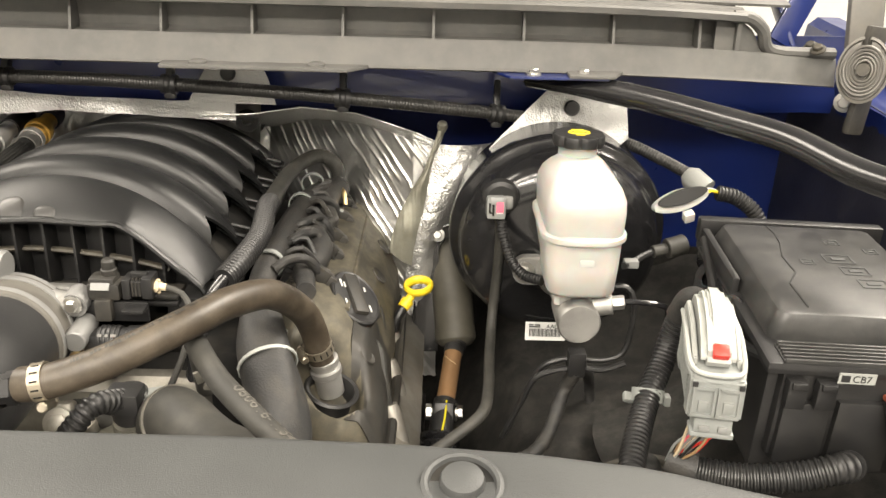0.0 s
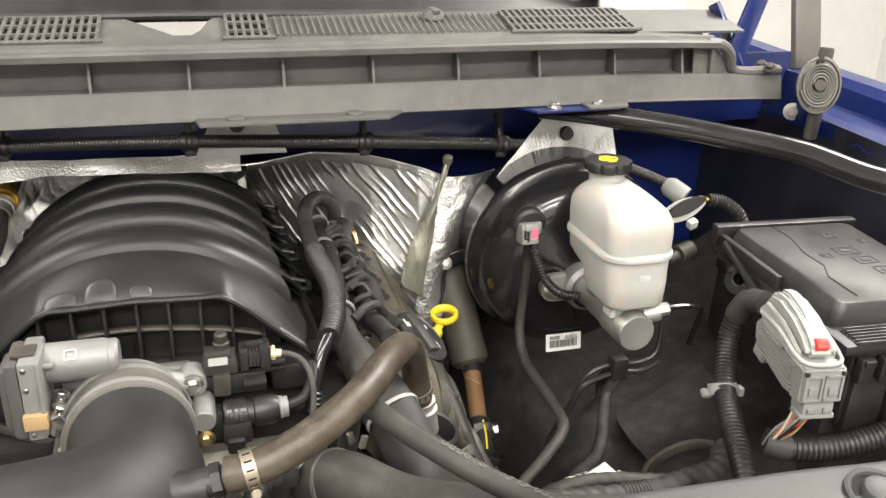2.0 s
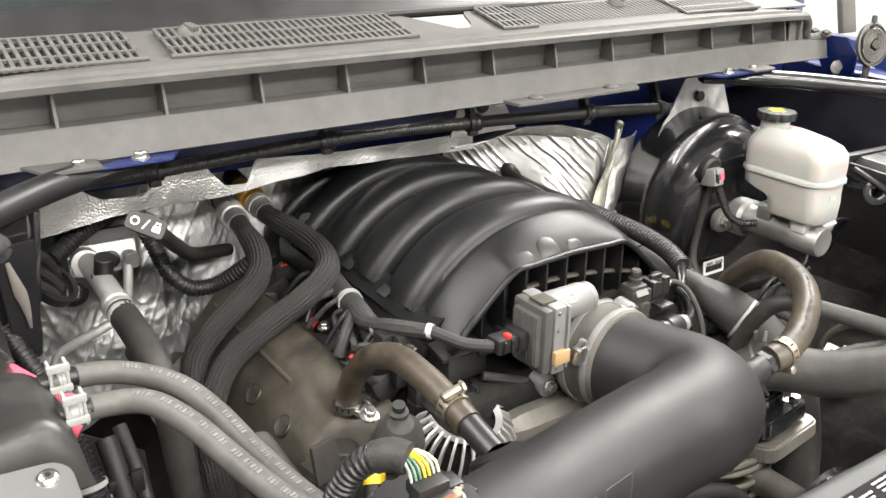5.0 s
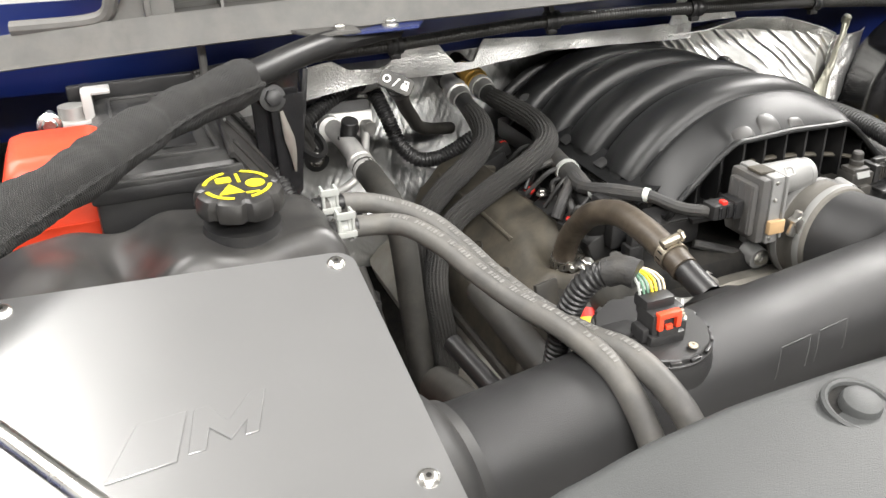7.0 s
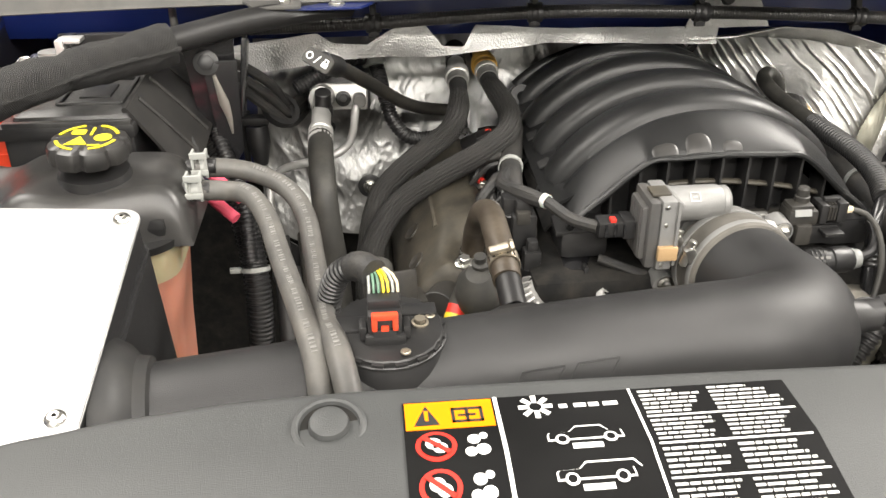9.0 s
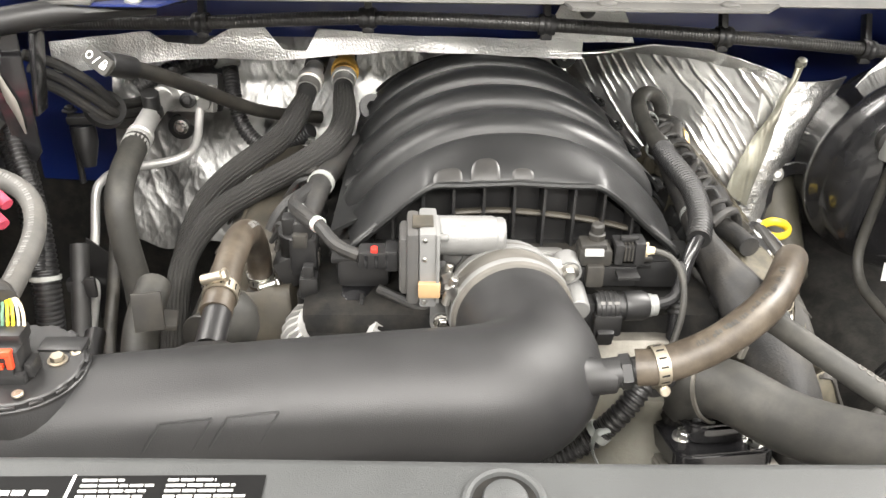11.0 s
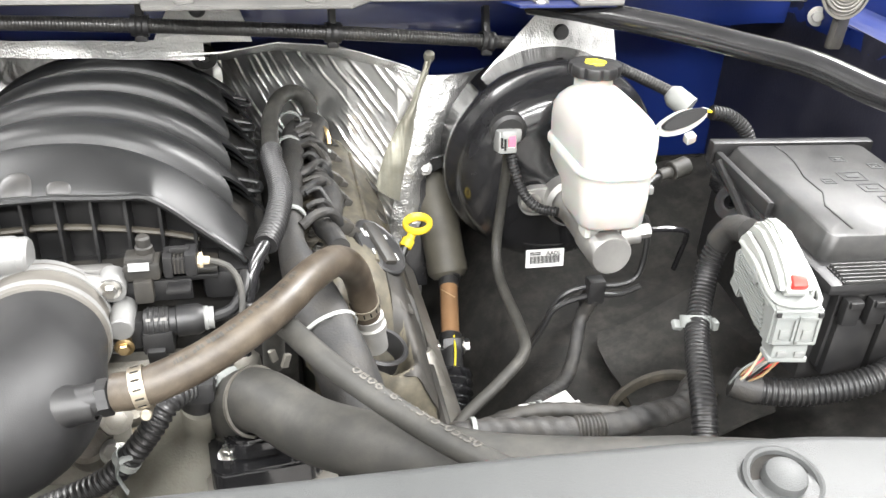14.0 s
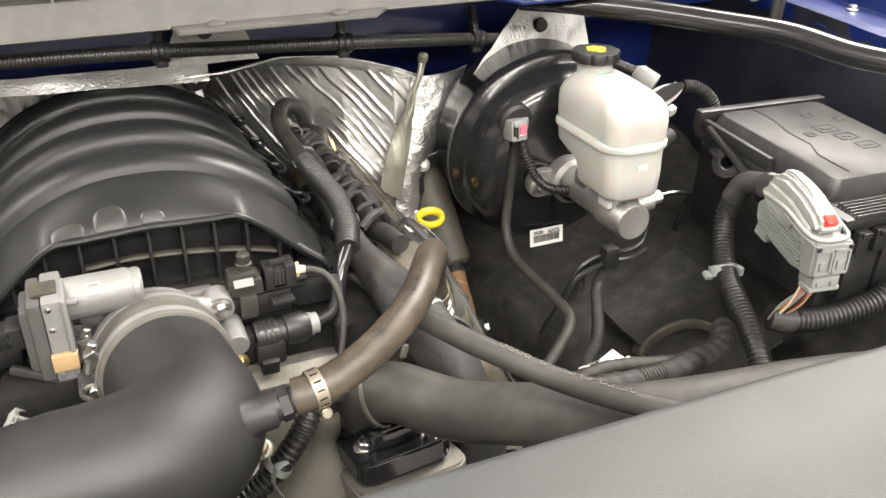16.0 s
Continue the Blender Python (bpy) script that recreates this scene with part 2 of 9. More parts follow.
def box(c, size, bevel=0.002, rot=(0, 0, 0), seg=2):
    bm = bmesh.new()
    bmesh.ops.create_cube(bm, size=1)
    bm.transform(Matrix.Diagonal((*size, 1)))
    if bevel:
        bmesh.ops.bevel(bm, geom=bm.edges[:], offset=min(bevel, min(size) * 0.45), segments=seg, profile=0.6, affect="EDGES")
    bm.transform(pose(*c, *rot))
    return bm


def frame_of(d):
    d = Vector(d).normalized()
    a = Vector((0, 0, 1)) if abs(d.z) < 0.9 else Vector((1, 0, 0))
    u = d.cross(a).normalized()
    return u, u.cross(d).normalized(), d


def lathe(profile, at, axis=(0, 0, 1), seg=28, lobes=0, depth=0.0):
    """Turns (radius, height) pairs about an axis; lobes give a fluted rim."""
    u, v, d = frame_of(axis)
    at = Vector(at)
    bm = bmesh.new()
    rings = []
    for r, h in profile:
        if r <= 1e-6:
            rings.append([bm.verts.new(at + d * h)])
            continue
        ring = []
        for i in range(seg):
            a = 2 * math.pi * i / seg
            k = r * (1 - depth * max(0.0, math.cos(lobes * a)) ** 3) if lobes else r
            ring.append(bm.verts.new(at + (u * math.cos(a) + v * math.sin(a)) * k + d * h))
        rings.append(ring)
    for a, b in zip(rings, rings[1:]):
        for i in range(seg):
            j = (i + 1) % seg
            if len(a) == 1 and len(b) == 1:
                continue
            if len(a) == 1:
                bm.faces.new((a[0], b[i], b[j]))
            elif len(b) == 1:
                bm.faces.new((a[i], a[j], b[0]))
            else:
                bm.faces.new((a[i], a[j], b[j], b[i]))
    return bm


def rod(a, b, r, seg=16, bevel=0.001):
    a, b = Vector(a), Vector(b)
    h = (b - a).length
    k = min(bevel, r * 0.4, h * 0.3)
    return lathe([(0, 0), (r - k, 0), (r, k), (r, h - k), (r - k, h), (0, h)], a, b - a, seg)


def spline(points, step=0.006):
    """Catmull-Rom points at about even steps."""
    p = [Vector(q) for q in points]
    if len(p) == 2:
        n = max(2, int((p[1] - p[0]).length / step))
        return [p[0].lerp(p[1], i / n) for i in range(n + 1)]
    p = [p[0] * 2 - p[1]] + p + [p[-1] * 2 - p[-2]]
    out = []
    for i in range(1, len(p) - 2):
        a, b, c, d = p[i - 1:i + 3]
        n = max(2, int((c - b).length / step))
        for k in range(n):
            t = k / n
            out.append(0.5 * (2 * b + (c - a) * t + (2 * a - 5 * b + 4 * c - d) * t * t + (3 * b - a - 3 * c + d) * t ** 3))
    out.append(p[-2])
    return out


def tube(points, r, seg=12, step=0.006, squash=1.0, up=(0, 0, 1), caps=True, shape=None):
    """A hose along a smooth curve. r: a radius or a function of (metres along, whole length)."""
    c = spline(points, step) if step else [Vector(p) for p in points]
    lens = [0.0]
    for a, b in zip(c, c[1:]):
        lens.append(lens[-1] + (b - a).length)
    bm = bmesh.new()
    u = None
    rings = []
    for i, q in enumerate(c):
        d = (c[min(i + 1, len(c) - 1)] - c[max(i - 1, 0)]).normalized()
        if u is None:
            u = d.cross(Vector(up))
            u = (u if u.length > 1e-4 else d.cross(Vector((1, 0, 0)))).normalized()
        else:
            u = (u - d * u.dot(d)).normalized()
        v = u.cross(d)
        rad = r(lens[i], lens[-1]) if callable(r) else r
        ring = []
        for k in range(seg):
            a = 2 * math.pi * k / seg
            m = shape(lens[i], a) if shape else 1.0
            ring.append(bm.verts.new(q + (u * math.cos(a) + v * math.sin(a) * squash) * rad * m))
        rings.append(ring)
    for a, b in zip(rings, rings[1:]):
        for k in range(seg):
            j = (k + 1) % seg
            bm.faces.new((a[k], a[j], b[j], b[k]))
    if caps:
        bm.faces.new(rings[0][::-1])
        bm.faces.new(rings[-1])
    return bm


def even(points, step):
    """The smooth curve through the points, cut at even lengths."""
    c = spline(points, 0.002)
    out, rest = [c[0]], step
    for a, b in zip(c, c[1:]):
        d = (b - a).length
        at = rest
        while at <= d:
            out.append(a.lerp(b, at / d))
            at += step
        rest = at - d
    return out


def corrugated(points, r, pitch=0.0055, depth=0.0016, seg=12):
    """Split convoluted conduit: square-shouldered ridges along a smooth curve."""
    step = pitch / 4

    def rad(s, whole):
        return r - depth * (1 if (round(s / step) % 4) < 2 else 0)
    return tube(even(points, step), rad, seg, step=None)


def sheet(nx, ny, f, thick=0.0):
    """A surface f(u, v) over the unit square, with thickness along its normals."""
    bm = bmesh.new()
    g = [[bm.verts.new(f(i / nx, j / ny)) for i in range(nx + 1)] for j in range(ny + 1)]
    for j in range(ny):
        for i in range(nx):
            bm.faces.new((g[j][i], g[j][i + 1], g[j + 1][i + 1], g[j + 1][i]))
    if thick:
        bmesh.ops.recalc_face_normals(bm, faces=bm.faces)
        bmesh.ops.solidify(bm, geom=bm.faces[:], thickness=thick)
    return bm


def prism(outline, m, depth, bevel=0.0, seg=2):
    """A flat outline (x, y) raised by depth along z, placed by m."""
    bm = bmesh.new()
    f = bm.faces.new([bm.verts.new((x, y, 0)) for x, y in outline])
    g = bmesh.ops.extrude_face_region(bm, geom=[f])
    bmesh.ops.translate(bm, vec=(0, 0, depth), verts=[v for v in g["geom"] if isinstance(v, bmesh.types.BMVert)])
    if bevel:
        bmesh.ops.recalc_face_normals(bm, faces=bm.faces)
        bmesh.ops.bevel(bm, geom=bm.edges[:], offset=bevel, segments=seg, affect="EDGES", clamp_overlap=True)
    bm.transform(m)
    return bm


def rounded(w, h, r, n=5, cx=0.0, cy=0.0):
    pts = []
    for sx, sy, a0 in ((1, 1, 0), (-1, 1, 90), (-1, -1, 180), (1, -1, 270)):
        for k in range(n + 1):
            a = radians(a0 + 90 * k / n)
            pts.append((cx + sx * (w / 2 - r) + r * math.cos(a), cy + sy * (h / 2 - r) + r * math.sin(a)))
    return pts


def hexbolt(at, axis, r=0.007, h=0.006, flange=1.5):
    at, d = Vector(at), Vector(axis).normalized()
    return join(lathe([(0, 0), (r * flange, 0), (r * flange, 0.0015), (r * 1.1, 0.0025), (0, 0.0025)], at, d, 20),
                lathe([(r, 0.0015), (r, h), (r * 0.8, h + 0.001), (0, h + 0.001)], at, d, 6))


def clamp(parent, at, axis, r, width=0.011, screw=(0, 0, -1), mat=None, name="hose_clamp"):
    """A worm-drive band: slotted strip and a screw housing."""
    mat = mat or BRASSY
    d = Vector(axis).normalized()
    at = Vector(at)
    band = part(name, lathe([(r, -width / 2), (r + 0.0012, -width / 2), (r + 0.0012, width / 2), (r, width / 2)], at, d, 32), mat, parent)
    s = Vector(screw)
    s = (s - d * s.dot(d)).normalized()
    t = d.cross(s)
    c = at + s * (r + 0.004)
    part("screw", join(rod(c - t * 0.009, c + t * 0.009, 0.0042, 12), rod(c + t * 0.009, c + t * 0.013, 0.0055, 6)), mat, band)
    for i in range(14):
        a = 2 * math.pi * i / 14
        q = at + (s * math.cos(a) + t * math.sin(a)) * (r + 0.0011)
        nrm = (s * math.cos(a) + t * math.sin(a))
        b = box((0, 0, 0), (0.0014, width * 0.6, 0.0006), 0)
        rotm = Matrix((nrm.cross(d), d, nrm)).transposed().to_4x4()
        b.transform(Matrix.Translation(q) @ rotm)
        part("slot", b, DARK, band)
    return band


def lettering(text, size, extrude=0.0002):
    cu = bpy.data.curves.new("text", "FONT")
    cu.body, cu.size, cu.extrude = text, size, extrude
    tmp = bpy.data.objects.new("text", cu)
    bm = bmesh.new()
    bm.from_mesh(bpy.data.meshes.new_from_object(tmp))
    bpy.data.objects.remove(tmp)
    return bm


def wrap_on_hose(bm, points, r, start, up=(0, -0.5, 1), flip=1):
    """Bends flat lettering round a hose: x runs along the curve, y round it."""
    c = even(points, 0.001)
    up = Vector(up)
    for v in bm.verts:
        i = max(1, min(len(c) - 2, int((start + v.co.x * flip) / 0.001)))
        d = (c[i + 1] - c[i - 1]).normalized()
        n = (up - d * up.dot(d)).normalized()
        side = n.cross(d) * flip
        a = v.co.y / r
        v.co = c[i] + (n * math.cos(a) + side * math.sin(a)) * (r + 0.0003 + v.co.z)
    return bm


def place(bm, at, u, v, d):
    bm.transform(Matrix.Translation(Vector(at)) @ Matrix((u, v, d)).transposed().to_4x4())
    return bm


# ---- the garage round the truck ----
MID = -0.325            # the truck's centre line


def room():
    floor = solo("floor", box((-0.3, 0.5, -0.05), (9, 9, 0.1), 0), CONCRETE, "grey concrete garage floor", "floor", kind="structure")
    solo("ceiling", box((-0.3, 0.5, 3.25), (9, 9, 0.1), 0), DECK, "dull grey garage ceiling", "ceiling", kind="structure")
    for name, c, s in (("wall_north", (-0.3, 5.0, 1.6), (9, 0.1, 3.2)), ("wall_south", (-0.3, -4.0, 1.6), (9, 0.1, 3.2)),
                       ("wall_east", (4.2, 0.5, 1.6), (0.1, 8.9, 3.2)), ("wall_west", (-4.8, 0.5, 1.6), (0.1, 8.9, 3.2))):
        solo(name, box(c, s, 0), WALL, "plain white garage wall", "wall", kind="structure")


room()


# ---- the truck's body round the engine bay ----
def bow(x):
    """How far the cowl line bends back towards the fenders."""
    a = max(0.0, abs(x - MID) - 0.42)
    a = min(a, 0.40)
    return 0.45 * a * a, -0.14 * a * a          # back, down


def cowl():
    t = thing("windscreen_cowl", (MID, 0.98, 1.25), "weathered grey plastic windscreen cowl with ribs and vent grilles", "cowl")
    half, end = 0.672, 0.80

    def along(profile, x0, x1, n):
        def f(u, v):
            x = x0 + (x1 - x0) * u
            k = v * (len(profile) - 1)
            i = min(int(k), len(profile) - 2)
            (y0, z0), (y1, z1) = profile[i], profile[i + 1]
            b, d = bow(x)
            w = k - i
            return (x, y0 + (y1 - y0) * w + b, z0 + (z1 - z0) * w + d)
        return sheet(n, len(profile) - 1, f, 0.0025)

    strip = [(0.972, 1.2735), (0.974, 1.272), (0.977, 1.276), (0.983, 1.300), (0.986, 1.304)]
    part("lower_strip", along(strip, MID - end - 0.13, MID + end, 64), COWL, t)
    chan = [(0.986, 1.304), (1.012, 1.3045), (1.016, 1.309), (1.013, 1.334), (1.006, 1.338), (0.978, 1.338), (0.974, 1.3395),
            (0.973, 1.346), (0.976, 1.3485), (0.990, 1.3485), (0.992, 1.352), (0.996, 1.353), (1.002, 1.3505), (1.012, 1.349), (1.03, 1.353)]
    part("channel", along(chan, MID - half, MID + half, 60), COWL, t)
    for sx in (-1, 1):
        # rounded corner that closes the channel, and the step down to the strip's outer end
        ex = MID + sx * half
        b, d = bow(ex)
        pts = [(ex - sx * 0.012, 0.986 + b, 1.3435 + d), (ex + sx * 0.008, 0.988 + b, 1.342 + d), (ex + sx * 0.026, 0.992 + b, 1.328 + d),
               (ex + sx * 0.034, 0.998 + b, 1.310 + d), (ex + sx * 0.055, 1.004 + b, 1.302 + d), (ex + sx * 0.125, 1.022 + b, 1.299 + d)]
        part("end_rim", tube(pts, 0.0075, 10), COWL, t)
        part("end_wall", box((ex - sx * 0.004, 1.0 + b, 1.320 + d), (0.006, 0.034, 0.04), 0.001), COWL, t)

        def fill(u, v, ex=ex, sx=sx, b=b, d=d):
            x = ex - sx * 0.03 + sx * 0.155 * u
            top = 1.338 if u < 0.25 else (1.338 - 0.040 * min(1, (u - 0.25) / 0.2))
            return (x, 0.985 + b + 0.10 * (u * 0.155) + 0.004 * v + 0.03 * u * u, 1.300 + (top - 1.300) * v + d * (1 + u))
        part("end_panel", sheet(14, 4, fill, 0.0025), COWL, t)
    # stiffening ribs in the channel
    x = MID - half + 0.075
    while x < MID + half - 0.03:
        b, d = bow(x)
        rib = prism([(0.988, 1.3045), (1.014, 1.3055), (1.012, 1.337), (0.996, 1.338)], Matrix(((0, 0, 1, 0), (1, 0, 0, 0), (0, 1, 0, 0), (0, 0, 0, 1))), 0.003)
        rib.transform(Matrix.Translation((x, b, d)))
        part("rib", rib, COWL, t)
        x += 0.1015
    # the panel under the windscreen, with its slotted grilles
    SLAT = finish("slat", box((0, 0, 0), (0.0038, 0.0225, 0.0034), 0, rot=(13.5, 0, 0)), COWL)
    RIDGE = finish("ridge", box((0, 0, 0), (0.0020, 0.060, 0.0016), 0, rot=(13.5, 0, 0)), COWL)

    def deck(u, v):
        x = MID - 0.74 + 1.48 * u
        b, d = bow(x)
        gap = max(0.0, min(1.0, (x + 0.385) / 0.06, (-0.280 - x) / 0.02))
        v *= 1 - 0.75 * gap
        return (x, 1.03 + b * 0.6 + 0.078 * v, 1.3500 + 0.019 * v + d * 0.4)
    part("deck", sheet(150, 6, deck, 0.003), COWL, t)
    for gx0, gx1 in ((-0.985, -0.725), (-0.690, -0.405), (-0.266, -0.220), (0.076, 0.238)):
        g = part("vent_grille", tube([(gx0 - 0.006, 1.026, 1.354), (gx1 + 0.006, 1.026, 1.354)], 0.0025, 8), COWL, t)
        part("grille_backing", box(((gx0 + gx1) / 2, 1.060, 1.3585), (gx1 - gx0, 0.072, 0.0018), 0, rot=(13.5, 0, 0)), DARK, g)
        n = int((gx1 - gx0) / 0.0088)
        for row in range(3):
            y = 1.0345 + row * 0.0252
            z = 1.3525 + (y - 1.03) * 0.24 + 0.002
            part("rail", box(((gx0 + gx1) / 2, y + 0.0126, z + 0.0030), (gx1 - gx0, 0.0035, 0.0034), 0, rot=(13.5, 0, 0)), COWL, g)
            for i in range(n + 1):
                bar = new("slat", SLAT)
                bar.parent, ORIGIN[bar] = g, ORIGIN[g]
                bar.location = Vector((gx0 + (gx1 - gx0) * i / n, y, z)) - ORIGIN[g]
    for i in range(33):
        bar = new("ridge", RIDGE)
        bar.parent, ORIGIN[bar] = t, ORIGIN[t]
        bar.location = Vector((-0.209 + 0.0086 * i, 1.066, 1.3615)) - ORIGIN[t]
    for cx in (-0.655, -0.014):
        part("retainer", join(lathe([(0, 0.010), (0.007, 0.010), (0.012, 0.006), (0.014, 0)], (cx, 1.086, 1.366), (0, -0.24, 1)), box((cx, 1.080, 1.374), (0.010, 0.016, 0.006), 0.002, rot=(13, 0, 20))), COWL, t)
    # mounting lip with two push pins, in the middle
    part("mounting_lip", prism([(-0.305, 0.945), (-0.10, 0.945), (-0.075, 0.977), (-0.31, 0.977)], Matrix.Translation((0, 0, 1.272)), 0.004, 0.001), COWL, t)
    for cx in (-0.266, -0.136):
        part("push_pin", lathe([(0.010, 0), (0.010, 0.002), (0.006, 0.004), (0, 0.004)], (cx, 0.962, 1.276), seg=18), COWL, t)


cowl()


def side_bracket(sx):
    """Blue sheet-metal bracket that carries a cross brace below the cowl."""
    cx = MID + sx * 0.458
    t = thing("cowl_bracket", (cx, 0.985, 1.262), "blue painted sheet-metal bracket with two bolts under the cowl", "bracket", "cowl brackets")
    b, d = bow(cx)
    o = [(cx - 0.075, 0.990), (cx - 0.055, 0.950), (cx + 0.055, 0.950), (cx + 0.075, 0.985)]
    part("plate", prism(o, Matrix.Translation((0, b, 1.2690)), 0.003, 0.0008), BLUE, t)
    for bx in (-0.028, 0.028):
        part("bolt", hexbolt((cx + bx, 0.963 + b, 1.2722), (0, 0, 1), 0.006), STEEL, t)
    part("lip", prism([(cx + 0.010 * sx, 0.944), (cx + 0.060 * sx, 0.944), (cx + 0.078 * sx, 0.985), (cx + 0.010 * sx, 0.985)],
                      Matrix.Translation((0, b, 1.2722)), 0.003, 0.0008), COWL, t)


side_bracket(-1)
side_bracket(1)


def body():
    # the painted plenum wall behind the engine
    def plenum(u, v):
        x = -1.27 + 1.86 * u
        b, _ = bow(x)
        z = 0.925 + 0.37 * v
        return (x, 1.135 + 0.5 * b + 0.145 * max(0.0, min(1.0, (1.195 - z) / 0.02)), z)
    solo("plenum_wall", sheet(40, 48, plenum, 0.003), BLUE, "dark blue painted steel plenum wall below the cowl", "body panel", kind="structure")
    # felt-covered lower firewall
    def low_wall(u, v):
        x = -1.2 + 1.75 * u
        h = 0.60 if x < 0.02 else 0.60 - 0.16 * min(1.0, (x - 0.02) / 0.10)
        return (x, 1.30, 0.5 + h * v)
    solo("lower_firewall", sheet(30, 12, low_wall, 0.004), DARK, "dull black lower firewall", "firewall", kind="structure")
    # inner fenders
    for sx, name in ((1, "inner_fender_east"), (-1, "inner_fender_west")):
        def inner(u, v, sx=sx):
            y = -0.05 + 1.37 * u
            bulge = 0.04 * math.sin(v * math.pi) * math.sin(u * 3)
            return (MID + sx * (0.868 - bulge), y, 0.5 + (0.695 + 0.045 * u * u) * v)
        solo(name, sheet(30, 14, inner, 0.003), UNDERCOAT, "inner fender wall in rough black undercoat", "body panel", kind="structure")
        # fender's top flange with its rolled edge and outer skin

        def flange(u, v, sx=sx):
            y = -0.05 + 1.5 * u
            prof = [(0.868, 1.190), (0.870, 1.197), (0.880, 1.200), (0.915, 1.202), (0.922, 1.206), (0.928, 1.232), (0.940, 1.243), (0.975, 1.243), (1.02, 1.20), (1.045, 1.05)]
            k = v * (len(prof) - 1)
            i = min(int(k), len(prof) - 2)
            (a, z0), (c, z1) = prof[i], prof[i + 1]
            w = k - i
            wave = 0.005 * math.sin(u * 40) * math.sin(min(1.0, v / 0.55) * math.pi)
            ragged = 0.022 * max(0.0, 1 - v * 9) * (0.5 + noise.noise(Vector((y * 26, sx, 0))) + 0.5 * noise.noise(Vector((y * 70, sx, 4))))
            return (MID + sx * (a + (c - a) * w + wave - 0.004 * (v < 0.12)), y, z0 - ragged + (z1 - z0) * w + 0.045 * u * u)
        t = thing("fender", (MID + sx * 0.95, 0.7, 1.05), "deep blue painted steel fender with a stepped inner flange", "fender", "fenders")
        part("inner_flange", sheet(150, 15, lambda u, v: flange(u, v * 15 / 27), 0.002), BLUE, t)
        part("outer_skin", sheet(80, 12, lambda u, v: flange(u, (15 + 12 * v) / 27), 0.002), BLUE, t)
        for k in range(5):
            p = Vector(flange(0.15 + 0.17 * k, 0.30))
            part("bolt", hexbolt(p + Vector((0, 0, 0.002)), (0, 0, 1), 0.006), STEEL, t)
    # dark under-tray, front wall and back
    def tray(u, v):
        x, y = -1.21 + 1.77 * u, -0.02 + 1.13 * v
        return (x, y, 0.58 + 0.04 * noise.noise(Vector((x * 6, y * 6, 0))))
    solo("under_tray", sheet(30, 20, tray, 0.004), DARK, "black dusty splash shield below the engine", "tray", kind="structure")
    # windscreen

    def screen(u, v):
        x = MID - 0.72 + 1.44 * u
        k = abs(x - MID)
        return (x, 1.110 + 0.10 * k * k + 0.75 * v, 1.366 - 0.05 * k * k + 0.50 * v)
    ws = thing("windscreen", (MID, 1.11, 1.36), "dark tinted windscreen with a black border above the cowl", "windscreen")
    part("glass", sheet(20, 10, screen, 0.005), GLASS, ws)
    part("lower_border", sheet(20, 2, lambda u, v: Vector(screen(u, 0.004 + 0.055 * v)) + Vector((0, -0.0045, 0.0065)), 0.001), BLACK, ws, "black printed border")
    part("seal", tube([Vector(screen(k / 20, 0.0)) + Vector((0, -0.004, 0.004)) for k in range(21)], 0.006, 10), RUBBER, ws, "black rubber seal")
    for x0, y0, x1, y1 in ((-0.42, 1.17, -1.0, 1.30), (0.24, 1.17, -0.30, 1.32)):
        w = thing("windscreen_wiper", (x0, y0, 1.38), "black windscreen wiper resting at the foot of the glass", "wiper", "wipers")
        a, b = Vector((x0, y0 - 0.01, 1.402)), Vector((x1, y1, 1.475))
        part("arm", tube([a, a.lerp(b, 0.3) + Vector((0, 0, 0.012)), a.lerp(b, 0.62)], lambda s, L: 0.011 - 0.006 * s / L, 10, squash=0.6), BLACK, w)
        part("pivot", lathe([(0.016, -0.02), (0.016, 0.006), (0.011, 0.013), (0, 0.014)], a, (0, -0.2, 1)), BLACK, w)
        d = (b - a) * 0.5
        part("blade", tube([a.lerp(b, 0.25) + Vector((0, 0.012, -0.004)), a.lerp(b, 0.65), b], 0.0055, 8, squash=1.6), RUBBER, w)
    # cab and nose beyond the bay, plain
    solo("cab_roof", box((MID, 2.45, 1.86), (1.25, 1.1, 0.06), 0.02), BLUE, "blue painted cab roof", "roof", kind="structure")


body()


